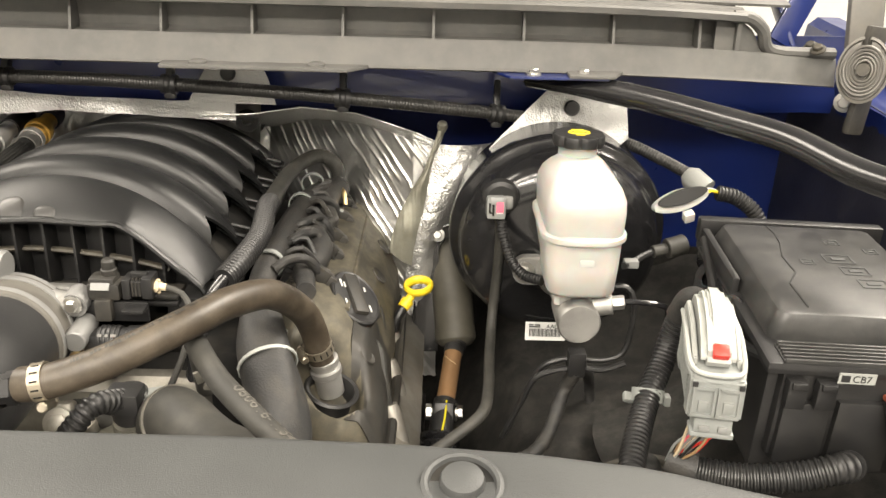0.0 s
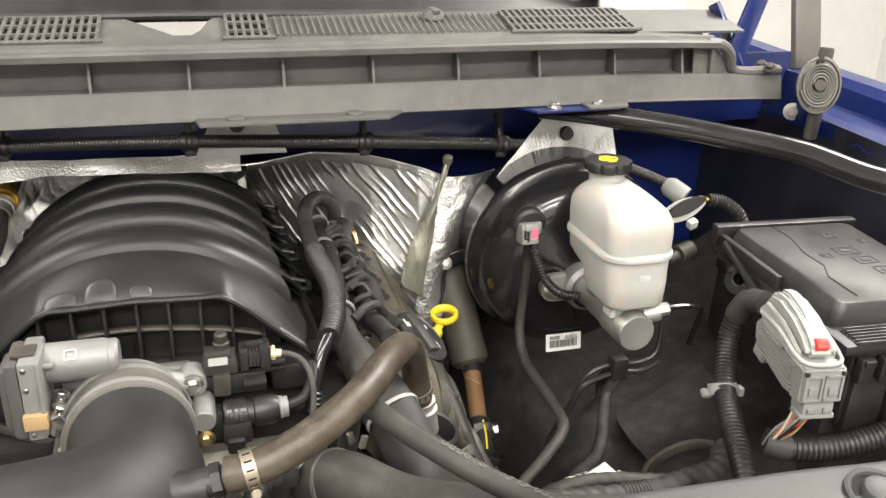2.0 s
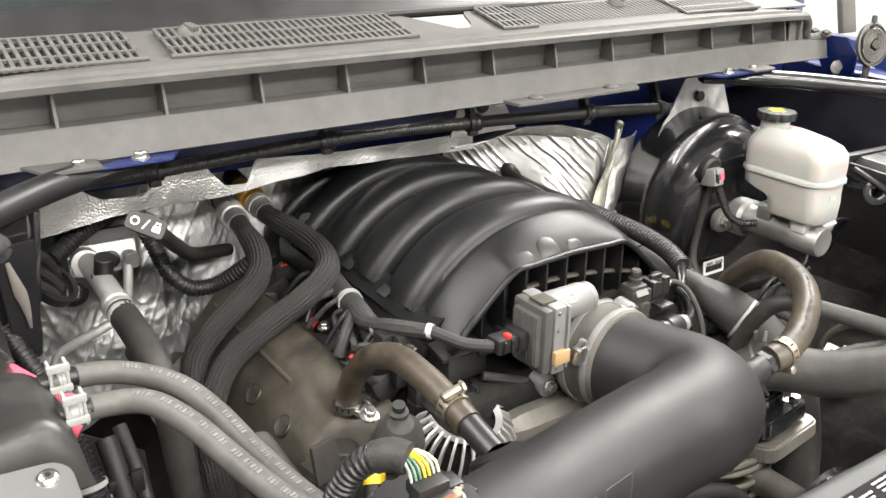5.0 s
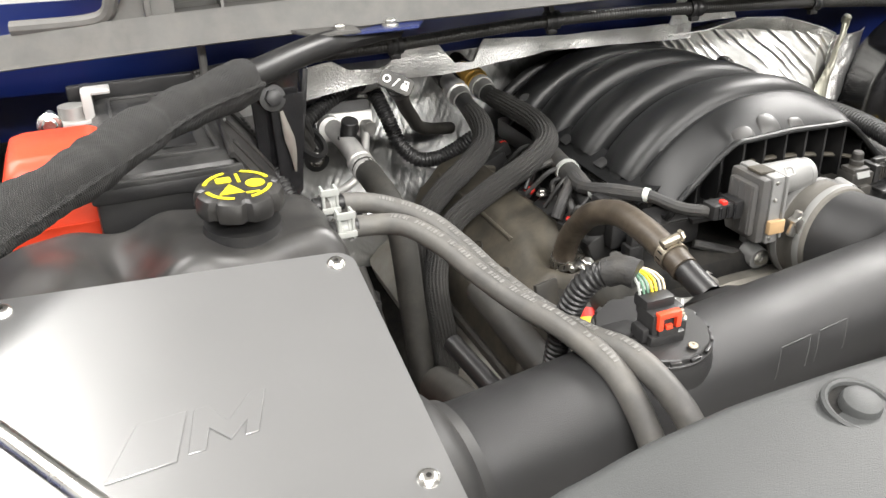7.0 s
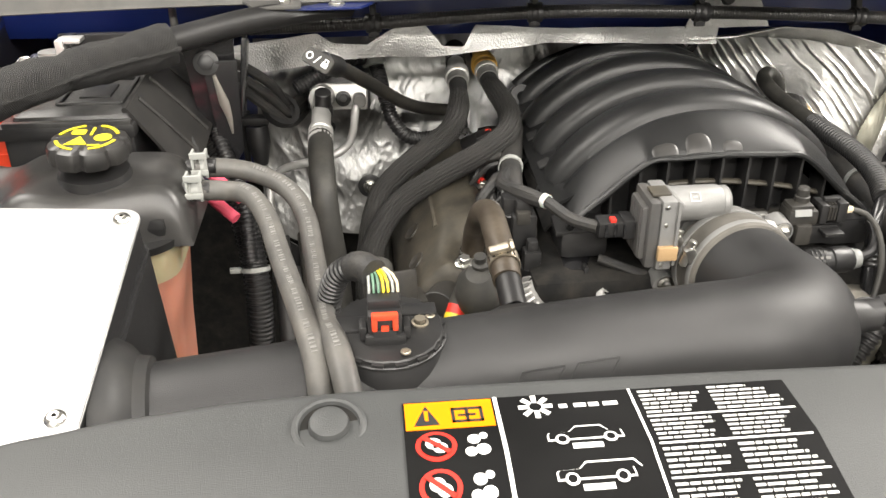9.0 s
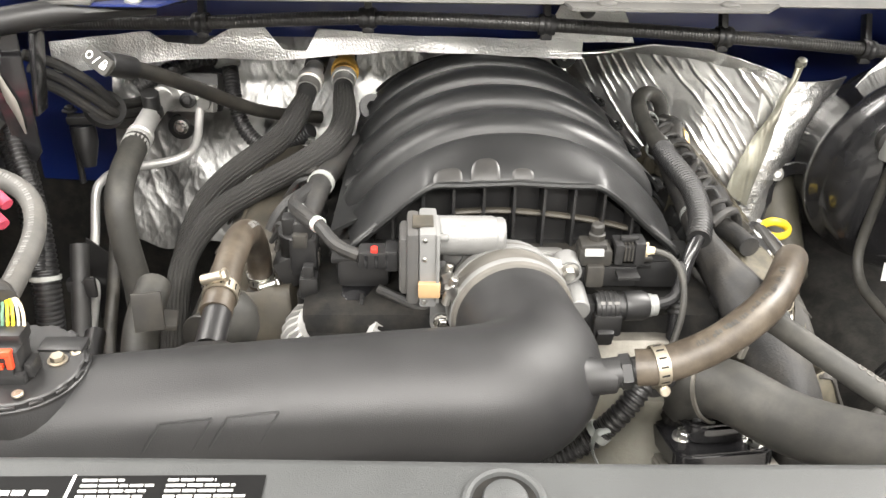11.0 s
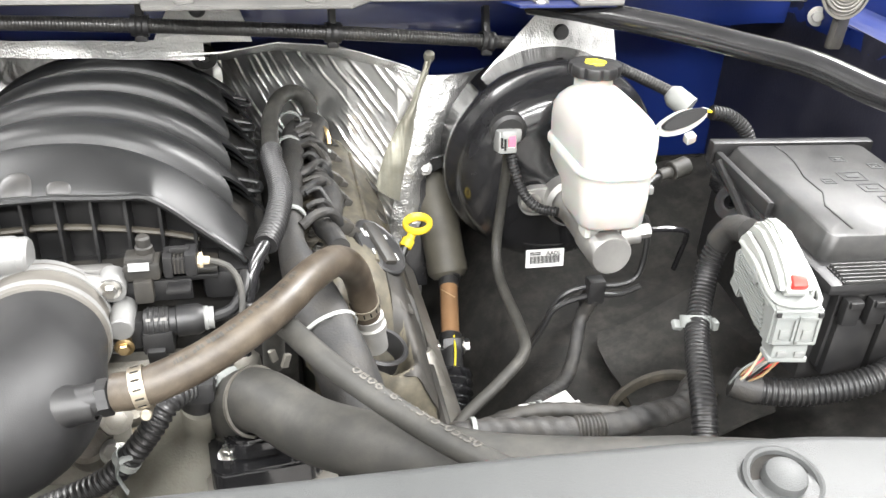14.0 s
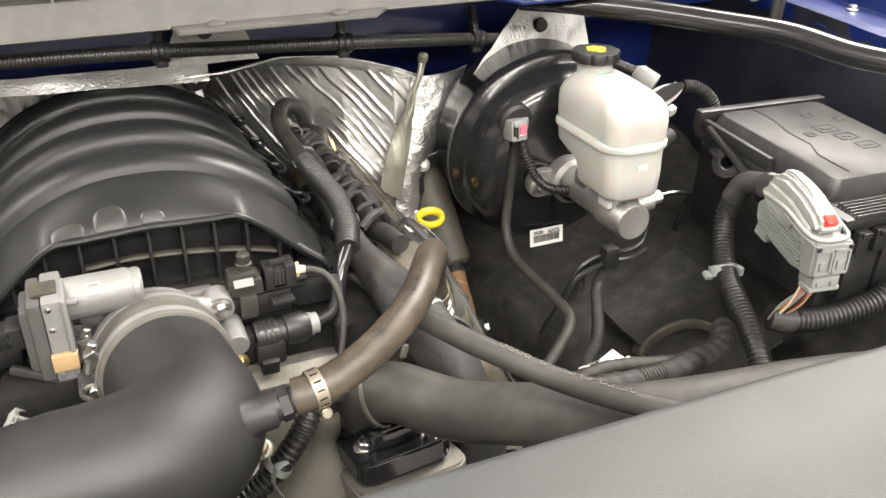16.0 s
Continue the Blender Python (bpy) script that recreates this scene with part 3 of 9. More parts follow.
def cover():
    """The plastic cover over the radiator, with its rolled rear edge, push pins and printed label."""
    t = thing("radiator_cover", (MID, 0.15, 1.2), "dark grey plastic radiator cover with a printed caution label", "cover")

    EDGE = [(-1.10, 0.16), (-1.02, 0.270), (-0.96, 0.316), (-0.90, 0.334), (-0.85, 0.343), (-0.80, 0.348), (-0.63, 0.347), (-0.33, 0.340), (-0.10, 0.338), (-0.02, 0.335), (0.04, 0.330), (0.09, 0.322), (0.15, 0.305), (0.21, 0.275), (0.28, 0.22), (0.40, 0.08)]

    def back(x):
        for (x0, y0), (x1, y1) in zip(EDGE, EDGE[1:]):
            if x <= x1:
                w = (x - x0) / (x1 - x0)
                w = w * w * (3 - 2 * w) * 0.4 + w * 0.6
                return y0 + (y1 - y0) * w
        return EDGE[-1][1]

    def height(x, y):
        k = abs(x - MID)
        return 1.2225 - 0.22 * max(0, 0.29 - y) ** 1.0 * 0.9 - 0.035 * max(0, k - 0.42) - 0.02 * max(0, k - 0.42) ** 2

    def f(u, v):
        x = MID - 0.72 + 1.44 * u
        yb = back(x)
        if v < 0.25:                              # front face, rolled edge
            a = v / 0.25
            ang = a * math.pi / 2
            return (x, yb - 0.010 + 0.010 * math.cos(ang), height(x, yb) - 0.010 + 0.010 * math.sin(ang) - (0.05 * (1 - a) if v == 0 else 0))
        w = (v - 0.25) / 0.75
        y = yb - 0.010 - (yb + 0.09) * w
        return (x, y, height(x, y))
    part("panel", sheet(90, 40, f, 0.003), COVER, t)
    for px, py in ((-0.754, 0.316), (0.014, 0.300), (-0.43, 0.312)):
        z = height(px, py)
        nz = Vector((0.0, -0.2, 1))
        pin = part("push_pin", lathe([(0.0178, 0.0), (0.0176, 0.0022), (0.0160, 0.0030), (0.0146, 0.0024), (0.0138, 0.0006)], (px, py, z - 0.0010), nz, 40), COVER, t)
        # recess floor coloured black for the shade round the pin head
        part("pin_gap", lathe([(0.0139, 0.0), (0.0139, 0.0006), (0.0080, 0.0006), (0.0080, 0.0)], (px, py, z - 0.0010), nz, 32), DARK, pin)
        part("pin_head", lathe([(0.0096, 0.0), (0.0096, 0.0040), (0.0088, 0.0058), (0.0064, 0.0068), (0, 0.0072)], (px, py, z - 0.0010), nz, 32), COVER, pin)
    # label: black field with pictograms and columns of print

    def on(x, y, lift):
        return (x, y, height(x, y) + lift)

    def plate(x0, x1, y0, y1, lift, mat, name, parent, rot=0.0, outline=None, label=""):
        bm = bmesh.new()
        pts = outline or [(x0, y0), (x1, y0), (x1, y1), (x0, y1)]
        n = len(pts)
        lo = [bm.verts.new(on(x, y, lift - 0.0004)) for x, y in pts]
        hi = [bm.verts.new(on(x, y, lift)) for x, y in pts]
        bm.faces.new(hi)
        for i in range(n):
            bm.faces.new((lo[i], lo[(i + 1) % n], hi[(i + 1) % n], hi[i]))
        return part(name, bm, mat, parent, label)

    field = part("caution_label", sheet(40, 24, lambda u, v: on(-0.7195 + 0.1905 * u, 0.225 + 0.1035 * v, 0.0009)), LABELBLACK, t, "black caution label with yellow, red and white print")
    plate(-0.7185, -0.6765, 0.308, 0.3275, 0.0013, WARN, "warning_field", field)
    tri = [(-0.7145, 0.3105), (-0.7025, 0.3105), (-0.7085, 0.3245)]
    plate(0, 0, 0, 0, 0.0016, INK_AND_SHADE, "warning_triangle", field, outline=tri)
    plate(0, 0, 0, 0, 0.0019, WARN, "warning_mark", field, outline=[(-0.7093, 0.3135), (-0.7077, 0.3135), (-0.7075, 0.3205), (-0.7095, 0.3205)])
    for x0, x1, y0, y1 in ((-0.6965, -0.6815, 0.3115, 0.3130), (-0.6965, -0.6815, 0.3205, 0.3220), (-0.6965, -0.6950, 0.3115, 0.322), (-0.6830, -0.6815, 0.3115, 0.322),
                           (-0.6898, -0.6883, 0.3115, 0.321), (-0.6935, -0.685, 0.3160, 0.3172)):
        plate(x0, x1, y0, y1, 0.0016, INK_AND_SHADE, "manual_sign", field)
    part("divider", sheet(1, 24, lambda u, v: on(-0.6755 + 0.0020 * u, 0.226 + 0.1025 * v, 0.0013)), LABEL, field)
    part("divider", sheet(1, 24, lambda u, v: on(-0.6085 + 0.0013 * u, 0.226 + 0.1025 * v, 0.0013)), LABEL, field)

    def disc(cx, cy, r, lift, mat, name, hole=0.0, n=22, ry=1.0):
        plate(0, 0, 0, 0, lift, mat, name, field, outline=[(cx + r * math.cos(2 * math.pi * i / n), cy + r * ry * math.sin(2 * math.pi * i / n)) for i in range(n)])

    for cy in (0.2965, 0.2735):
        disc(-0.7055, cy, 0.0095, 0.0013, RED, "prohibition_ring")
        disc(-0.7055, cy, 0.0072, 0.0016, LABELBLACK, "prohibition_field")
        disc(-0.7068, cy + 0.001, 0.0036, 0.0019, LABEL, "glove_sign")
        disc(-0.7038, cy - 0.002, 0.0034, 0.0019, LABEL, "glove_sign")
        plate(0, 0, 0, 0, 0.0022, RED, "prohibition_bar", field, outline=[(-0.7122, cy + 0.0045), (-0.7105, cy + 0.0062), (-0.6988, cy - 0.0045), (-0.7005, cy - 0.0062)])
        for dx, dy, r in ((-0.6880, 0.003, 0.0030), (-0.6845, -0.004, 0.0034), (-0.6900, -0.005, 0.0028), (-0.6835, 0.005, 0.0020)):
            disc(dx, cy + dy, r, 0.0013, LABEL, "fan_sign")
    # snow star and line of print
    for i in range(8):
        a = math.pi * i / 4
        c, s = math.cos(a), math.sin(a)
        q = [(-0.6558 + c * 0.0030 - s * 0.0011, 0.3195 + s * 0.0030 + c * 0.0011), (-0.6558 + c * 0.0082 - s * 0.0013, 0.3195 + s * 0.0082 + c * 0.0013),
             (-0.6558 + c * 0.0082 + s * 0.0013, 0.3195 + s * 0.0082 - c * 0.0013), (-0.6558 + c * 0.0030 + s * 0.0011, 0.3195 + s * 0.0030 - c * 0.0011)]
        plate(0, 0, 0, 0, 0.0013, LABEL, "snow_star", field, outline=q)
    for i, w in enumerate((0.004, 0.006, 0.005, 0.007)):
        plate(-0.6445 + i * 0.0072, -0.6445 + i * 0.0072 + w, 0.3175, 0.3200, 0.0013, LABEL, "print_bar", field)
    # two outlined vehicle signs
    for cy, cab in ((0.2975, 0.012), (0.2755, 0.022)):
        o = [(-0.6545, cy - 0.003), (-0.6545, cy + 0.001), (-0.6535, cy + 0.002), (-0.6440, cy + 0.0025), (-0.6405, cy + 0.0062), (-0.6405 + cab, cy + 0.0062),
             (-0.6375 + cab, cy + 0.002), (-0.6195, cy + 0.002), (-0.6190, cy - 0.003)]
        plate(0, 0, 0, 0, 0.0013, LABEL, "vehicle_sign", field, outline=o)
        c0 = sum(p[0] for p in o) / len(o)
        plate(0, 0, 0, 0, 0.0016, LABELBLACK, "vehicle_inside", field, outline=[(c0 + (x - c0) * 0.955, cy + 0.0008 + (y - cy - 0.0008) * 0.78) for x, y in o])
        for wx in (-0.6480, -0.6255):
            disc(wx, cy - 0.0028, 0.0032, 0.0018, LABEL, "wheel_sign")
            disc(wx, cy - 0.0028, 0.0020, 0.0021, LABELBLACK, "wheel_sign")
        plate(-0.6440, -0.6300, cy - 0.0085, cy - 0.0055, 0.0013, LABEL, "print_bar", field)
    rnd = random.Random(5)
    for col, (x0, x1) in enumerate(((-0.6040, -0.5730), (-0.5690, -0.5330))):
        y = 0.3262
        k = 0
        while y > 0.232:
            if k in (6, 12, 18):
                if col == 0:
                    plate(-0.6045, -0.5320, y - 0.0008, y, 0.0013, LABEL, "rule", field)
            else:
                w = (x1 - x0) * (0.55 if k % 6 == 0 else rnd.uniform(0.7, 0.98))
                x = x0
                while x < x0 + w:
                    step = rnd.uniform(0.003, 0.008)
                    plate(x, min(x + step, x0 + w), y - 0.0012, y, 0.0013, PRINT, "print_bar", field)
                    x += step + 0.0009
            y -= 0.0031
            k += 1


cover()

# ---- the engine ----
MX = -0.374            # the manifold's centre line


def manifold():
    t = thing("intake_manifold", (MX, 0.95, 1.06), "satin black plastic intake manifold with ribbed arched runners", "intake manifold")
    y0, y1, first, period = 0.765, 1.185, 0.826, 0.0875

    def spine(y):
        s = y - 0.765
        return 1.181 - 0.035 * s - 0.10 * max(0, s - 0.10) ** 2 - (2.4 * (y - 1.12) ** 2 if y > 1.12 else 0)

    def half(y):
        return 0.150 - 0.035 * (y - 0.765) - (0.5 * (y - 1.1) ** 2 if y > 1.1 else 0)

    def f(u, v):
        a = (u - 0.5) * 2
        y = y0 + (y1 - y0) * v
        ph = (y - first) / period
        saw = ph % 1.0 if y >= first else 0.0
        # each runner swells quickly behind its valley and falls away slowly
        ridge = math.sin(math.pi * saw ** 0.56) ** 0.62 if y >= first else 0.0
        h = spine(y) - 1.098
        k = abs(a)
        arch = max(0.0, 1 - k ** 2.3) ** 0.86
        nx = a * k * 0.8
        nz = 1 - 0.45 * k ** 3
        x = MX + a * half(y)
        if y < first:                                       # first runner: a broad smooth brow over the mouth
            b = (y - y0) / (first - y0)
            trap = min(1.0, (1 - k) / 0.46) * (1 - 0.10 * k)
            rim = 1.096 + 0.066 * trap
            top = 1.098 + (h + 0.012) * arch
            s = math.sin(b * math.pi / 2) ** 0.8
            fall = 0.010 * max(0.0, (b - 0.75) / 0.25) ** 2 * nz
            return (x + nx * 0.012 * s, y, rim + (top - rim) * s - fall)
        lift = 0.026 * ridge - 0.006
        return (x + nx * lift, y, 1.098 + h * arch + lift * nz)
    def notched(u, v):
        """The far edge draws back in a wedge at the foot of each valley."""
        ph = (y0 + (y1 - y0) * v - first) / period
        cut = 0.15 * max(0.0, 1 - abs(ph % 1.0 - 0.17) / 0.25) if 0 <= ph < 3.9 else 0.0
        return f(u if u < 0.5 else 0.5 + (u - 0.5) * (1 - cut), v)
    shell = sheet(72, 300, notched, 0.003)
    part("runner_shell", shell, SATIN, t, angle=75)
    # moulded rim round the front mouth
    rim = [(f(u, 0.0)[0], f(u, 0.0)[1] - 0.002, f(u, 0.0)[2] - 0.001) for u in [i / 16 for i in range(17)]]
    part("front_rim", tube(rim, 0.0032, 8), SATIN, t)
    # the dark mouth below the rim, with upright webs
    part("mouth_wall", prism([(-0.132, 1.075), (0.132, 1.075), (0.128, 1.100), (0.066, 1.150), (-0.066, 1.150), (-0.128, 1.100)], Matrix(((1, 0, 0, MX), (0, 0, -1, 0.803), (0, 1, 0, 0), (0, 0, 0, 1))), 0.005), BLACK, t)
    for i in range(9):
        x = MX - 0.112 + i * 0.028
        k = abs(x - MX) / 0.15
        top = 1.096 + 0.066 * min(1.0, (1 - k) / 0.46) - 0.004
        part("web", box((x, 0.786, (1.085 + top) / 2), (0.0028, 0.030, top - 1.085), 0.0006), BLACK, t)
    part("mouth_floor", box((MX, 0.775, 1.083), (0.26, 0.05, 0.006), 0.002), BLACK, t)
    part("dusty_ledge", tube([(MX - 0.055, 0.786, 1.121), (MX - 0.015, 0.784, 1.124), (MX + 0.025, 0.783, 1.122), (MX + 0.075, 0.783, 1.115), (MX + 0.115, 0.782, 1.106)], 0.0045, 8, squash=0.6), DUSTY, t, "dust-covered ledge")
    part("shelf", box((MX + 0.02, 0.764, 1.090), (0.22, 0.03, 0.005), 0.002), DUSTY_DARK, t)
    # three low pads on the brow
    for dx, w, tall in ((-0.062, 0.026, 0.030), (-0.028, 0.026, 0.042), (0.006, 0.020, 0.020)):
        def pad(a, b, dx=dx, w=w, tall=tall):
            wide = math.sqrt(max(0.0, 1 - (b * 0.98) ** 4))
            p = Vector(f(0.5 + dx / 0.3 + (a - 0.5) * w / 0.3 * wide, 0.002 + tall * b))
            return p + Vector((0, -0.65, 0.76)) * (0.0016 * (math.sin(math.pi * a) ** 0.35) * (1 - b ** 6) + 0.0002)
        part("brow_pad", sheet(16, 10, pad), CONDUIT, t, "scuffed pale pad")
    # jagged feet on both sides: a flap to each runner, black sheets for the shade between, lugs with bolts
    for sx in (-1, 1):
        def gap_shade(u, v, sx=sx):
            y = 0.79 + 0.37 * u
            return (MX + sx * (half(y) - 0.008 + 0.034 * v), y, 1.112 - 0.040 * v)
        part("foot_gap", sheet(20, 3, gap_shade, 0.003), DARK, t)
        for i in range(4):
            y = first + (i + 0.02) * period

            def flap(u, v, sx=sx, y=y):
                yy = y + (0.040 + 0.040 * u if sx > 0 else 0.010 + 0.056 * u) * (1 - 0.20 * v) + 0.012 * v
                x = half(yy) - 0.006 + 0.034 * v * (1 - 0.55 * u)
                return (MX + sx * x, yy, 1.119 - 0.022 * v - 0.010 * v * v + 0.006 * math.sin(math.pi * u))
            part("foot_flap", sheet(10, 6, flap, 0.0028), SATIN, t, angle=50)
            yl = y + 0.066
            hx = MX + sx * (half(yl) + 0.016)
            loop = [(hx - sx * 0.014, yl - 0.012, 1.108), (hx + sx * 0.004, yl - 0.012, 1.104), (hx + sx * 0.009, yl - 0.007, 1.103), (hx + sx * 0.009, yl + 0.008, 1.103), (hx + sx * 0.003, yl + 0.012, 1.104), (hx - sx * 0.014, yl + 0.012, 1.108)]
            if sx > 0:
                lug = part("lug", tube(loop, 0.0026, 8, 0.004), SATIN, t)
                part("bolt", hexbolt((hx - sx * 0.002, yl, 1.094), (0, 0, 1), 0.005), BLACK, lug)
            else:
                # black box that paints in the shade of the foot's pocket
                part("foot_pocket", box((hx + 0.004, yl - 0.006, 1.1065), (0.014, 0.018, 0.003), 0.001, rot=(0, -28, 0)), INK_AND_SHADE, t)
        if sx < 0:
            part("foot_strip", sheet(20, 3, lambda u, v: (MX - (half(0.79 + 0.37 * u) - 0.006 + 0.030 * v), 0.79 + 0.37 * u, 1.113 - 0.016 * v), 0.003), SATIN, t)
        part("foot_rail", box((MX + sx * 0.140, 0.955, 1.070), (0.05, 0.40, 0.030), 0.008), BLACK, t)
        corner = [f(0.5 + sx * 0.498, 0.0), f(0.5 + sx * 0.47, 0.0), f(0.5 + sx * 0.42, 0.0)]
        part("rim_hook", tube([(corner[0][0] + sx * 0.004, corner[0][1] + 0.012, corner[0][2] - 0.012), (corner[0][0] + sx * 0.006, corner[0][1] - 0.004, corner[0][2] - 0.008), (corner[0][0], corner[0][1] - 0.006, corner[0][2] + 0.002), corner[2]], 0.0034, 8), SATIN, t)
        part("corner_shelf", box((MX + sx * 0.150, 0.772, 1.086), (0.040, 0.030, 0.006), 0.002, rot=(12, 0, 0)), BLACK, t)
    # ears at the back
    for dx, z in ((-0.146, 1.112), (0.108, 1.155)):
        ear = lathe([(0.007, -0.006), (0.016, -0.006), (0.016, 0.006), (0.007, 0.006), (0.007, -0.006)], (MX + dx, 1.105 if dx < 0 else 1.19, z), (0.2, -1, 0.4), 20)
        part("ear", ear, SATIN, t)


manifold()


def throttle():
    t = thing("throttle_valve", (-0.385, 0.71, 1.02), "cast aluminium throttle body with electric motor and dark plastic cover", "throttle")
    ax = Vector((0, -1, -0.10)).normalized()
    c = Vector((-0.385, 0.735, 1.076))
    part("bore_housing", lathe([(0.046, 0.0), (0.047, 0.004), (0.047, 0.018), (0.046, 0.024), (0.046, 0.05), (0.044, 0.05)], c, ax, 40), CASTING, t)
    part("flange", join(box((-0.385, 0.745, 1.066), (0.110, 0.012, 0.076), 0.004), box((-0.345, 0.720, 1.098), (0.046, 0.018, 0.020), 0.008, rot=(0, 12, 0))), ALU, t)
    for x, z in ((-0.329, 1.098), (-0.443, 1.086), (-0.332, 1.045), (-0.440, 1.045)):
        part("ear", lathe([(0.012, 0), (0.012, 0.02), (0, 0.02)], (x, 0.735, z), ax, 18), CASTING, t)
        part("bolt", hexbolt((x, 0.714, z), ax, 0.006), STEEL, t)
    m = part("motor", lathe([(0, -0.002), (0.0162, -0.002), (0.0172, 0.0), (0.0172, 0.050), (0.0150, 0.056), (0, 0.056)], (-0.449, 0.722, 1.130), (1, 0, 0), 28), CASTING, t, "ribbed cast aluminium motor housing")
    part("end_cap", lathe([(0.0150, 0.0), (0.0160, 0.001), (0.0160, 0.006), (0.0140, 0.0085), (0, 0.0085)], (-0.3955, 0.722, 1.130), (1, 0, 0), 28), CASTING, m)
    for dx, dz, w, h in ((-0.0045, 0, 0.0010, 0.0090), (0.0045, 0, 0.0010, 0.0090), (0, 0.0042, 0.0090, 0.0010), (0, -0.0042, 0.0090, 0.0010), (0, 0, 0.0040, 0.0010)):
        part("cast_mark", place(box((dx, dz, 0), (w, h, 0.0010), 0), (-0.424, 0.7095, 1.1421), Vector((1, 0, 0)), Vector((0, 0.707, 0.707)), Vector((0, -0.707, 0.707))), ALU, m)
    part("rib", rod((-0.447, 0.704, 1.137), (-0.437, 0.704, 1.137), 0.003, 10), CASTING, m)
    cov = part("cover", join(box((-0.4675, 0.715, 1.112), (0.011, 0.049, 0.069), 0.004), box((-0.474, 0.715, 1.112), (0.010, 0.038, 0.055), 0.004)), COVERGREY, t, "dark ribbed plastic motor cover")
    for k in range(4):
        part("rib", box((-0.4775, 0.700 + k * 0.0095, 1.112), (0.004, 0.002, 0.050), 0.0006), COVERGREY, cov)
    part("clip", box((-0.4535, 0.6870, 1.0955), (0.0190, 0.006, 0.014), 0.001), TAN, cov, "tan plastic clip")
    part("clip", box((-0.459, 0.712, 1.1485), (0.018, 0.020, 0.003), 0.0008), DUSTY, cov, "dull brown clip")
    case = part("gear_case", join(box((-0.4545, 0.715, 1.112), (0.0155, 0.052, 0.072), 0.003), box((-0.4465, 0.706, 1.115), (0.003, 0.040, 0.066), 0.0008)), CASTING, t, "pale cast gear case")
    for dz in (-0.030, 0.012, 0.030):
        part("rivet", lathe([(0.0022, 0), (0.0022, 0.001), (0.001, 0.0016), (0, 0.0016)], (-0.4575, 0.689, 1.112 + dz), (0, -1, 0), 10), STEEL, case)
    plug = part("connector", join(box((-0.497, 0.717, 1.112), (0.036, 0.020, 0.016), 0.003), box((-0.486, 0.717, 1.112), (0.012, 0.024, 0.020), 0.003)), BLACK, t, "black connector with red lock")
    part("lock_tab", box((-0.501, 0.712, 1.1205), (0.0060, 0.008, 0.005), 0.0015), RED, plug)
    for k in range(3):
        part("plug_rib", box((-0.508 + 0.009 * k, 0.7062, 1.112), (0.003, 0.002, 0.013), 0.0005), GLOSS, plug)
    part("lead", tube([(-0.513, 0.717, 1.111), (-0.535, 0.735, 1.112), (-0.555, 0.765, 1.118), (-0.575, 0.80, 1.115), (-0.587, 0.84, 1.103)], 0.0062, 10), TAPE, t)
    part("tie", lathe([(0.0066, -0.003), (0.0076, -0.003), (0.0076, 0.003), (0.0066, 0.003)], (-0.555, 0.765, 1.118), (-0.6, 0.75, 0.05), 16), WHITE, t)


throttle()


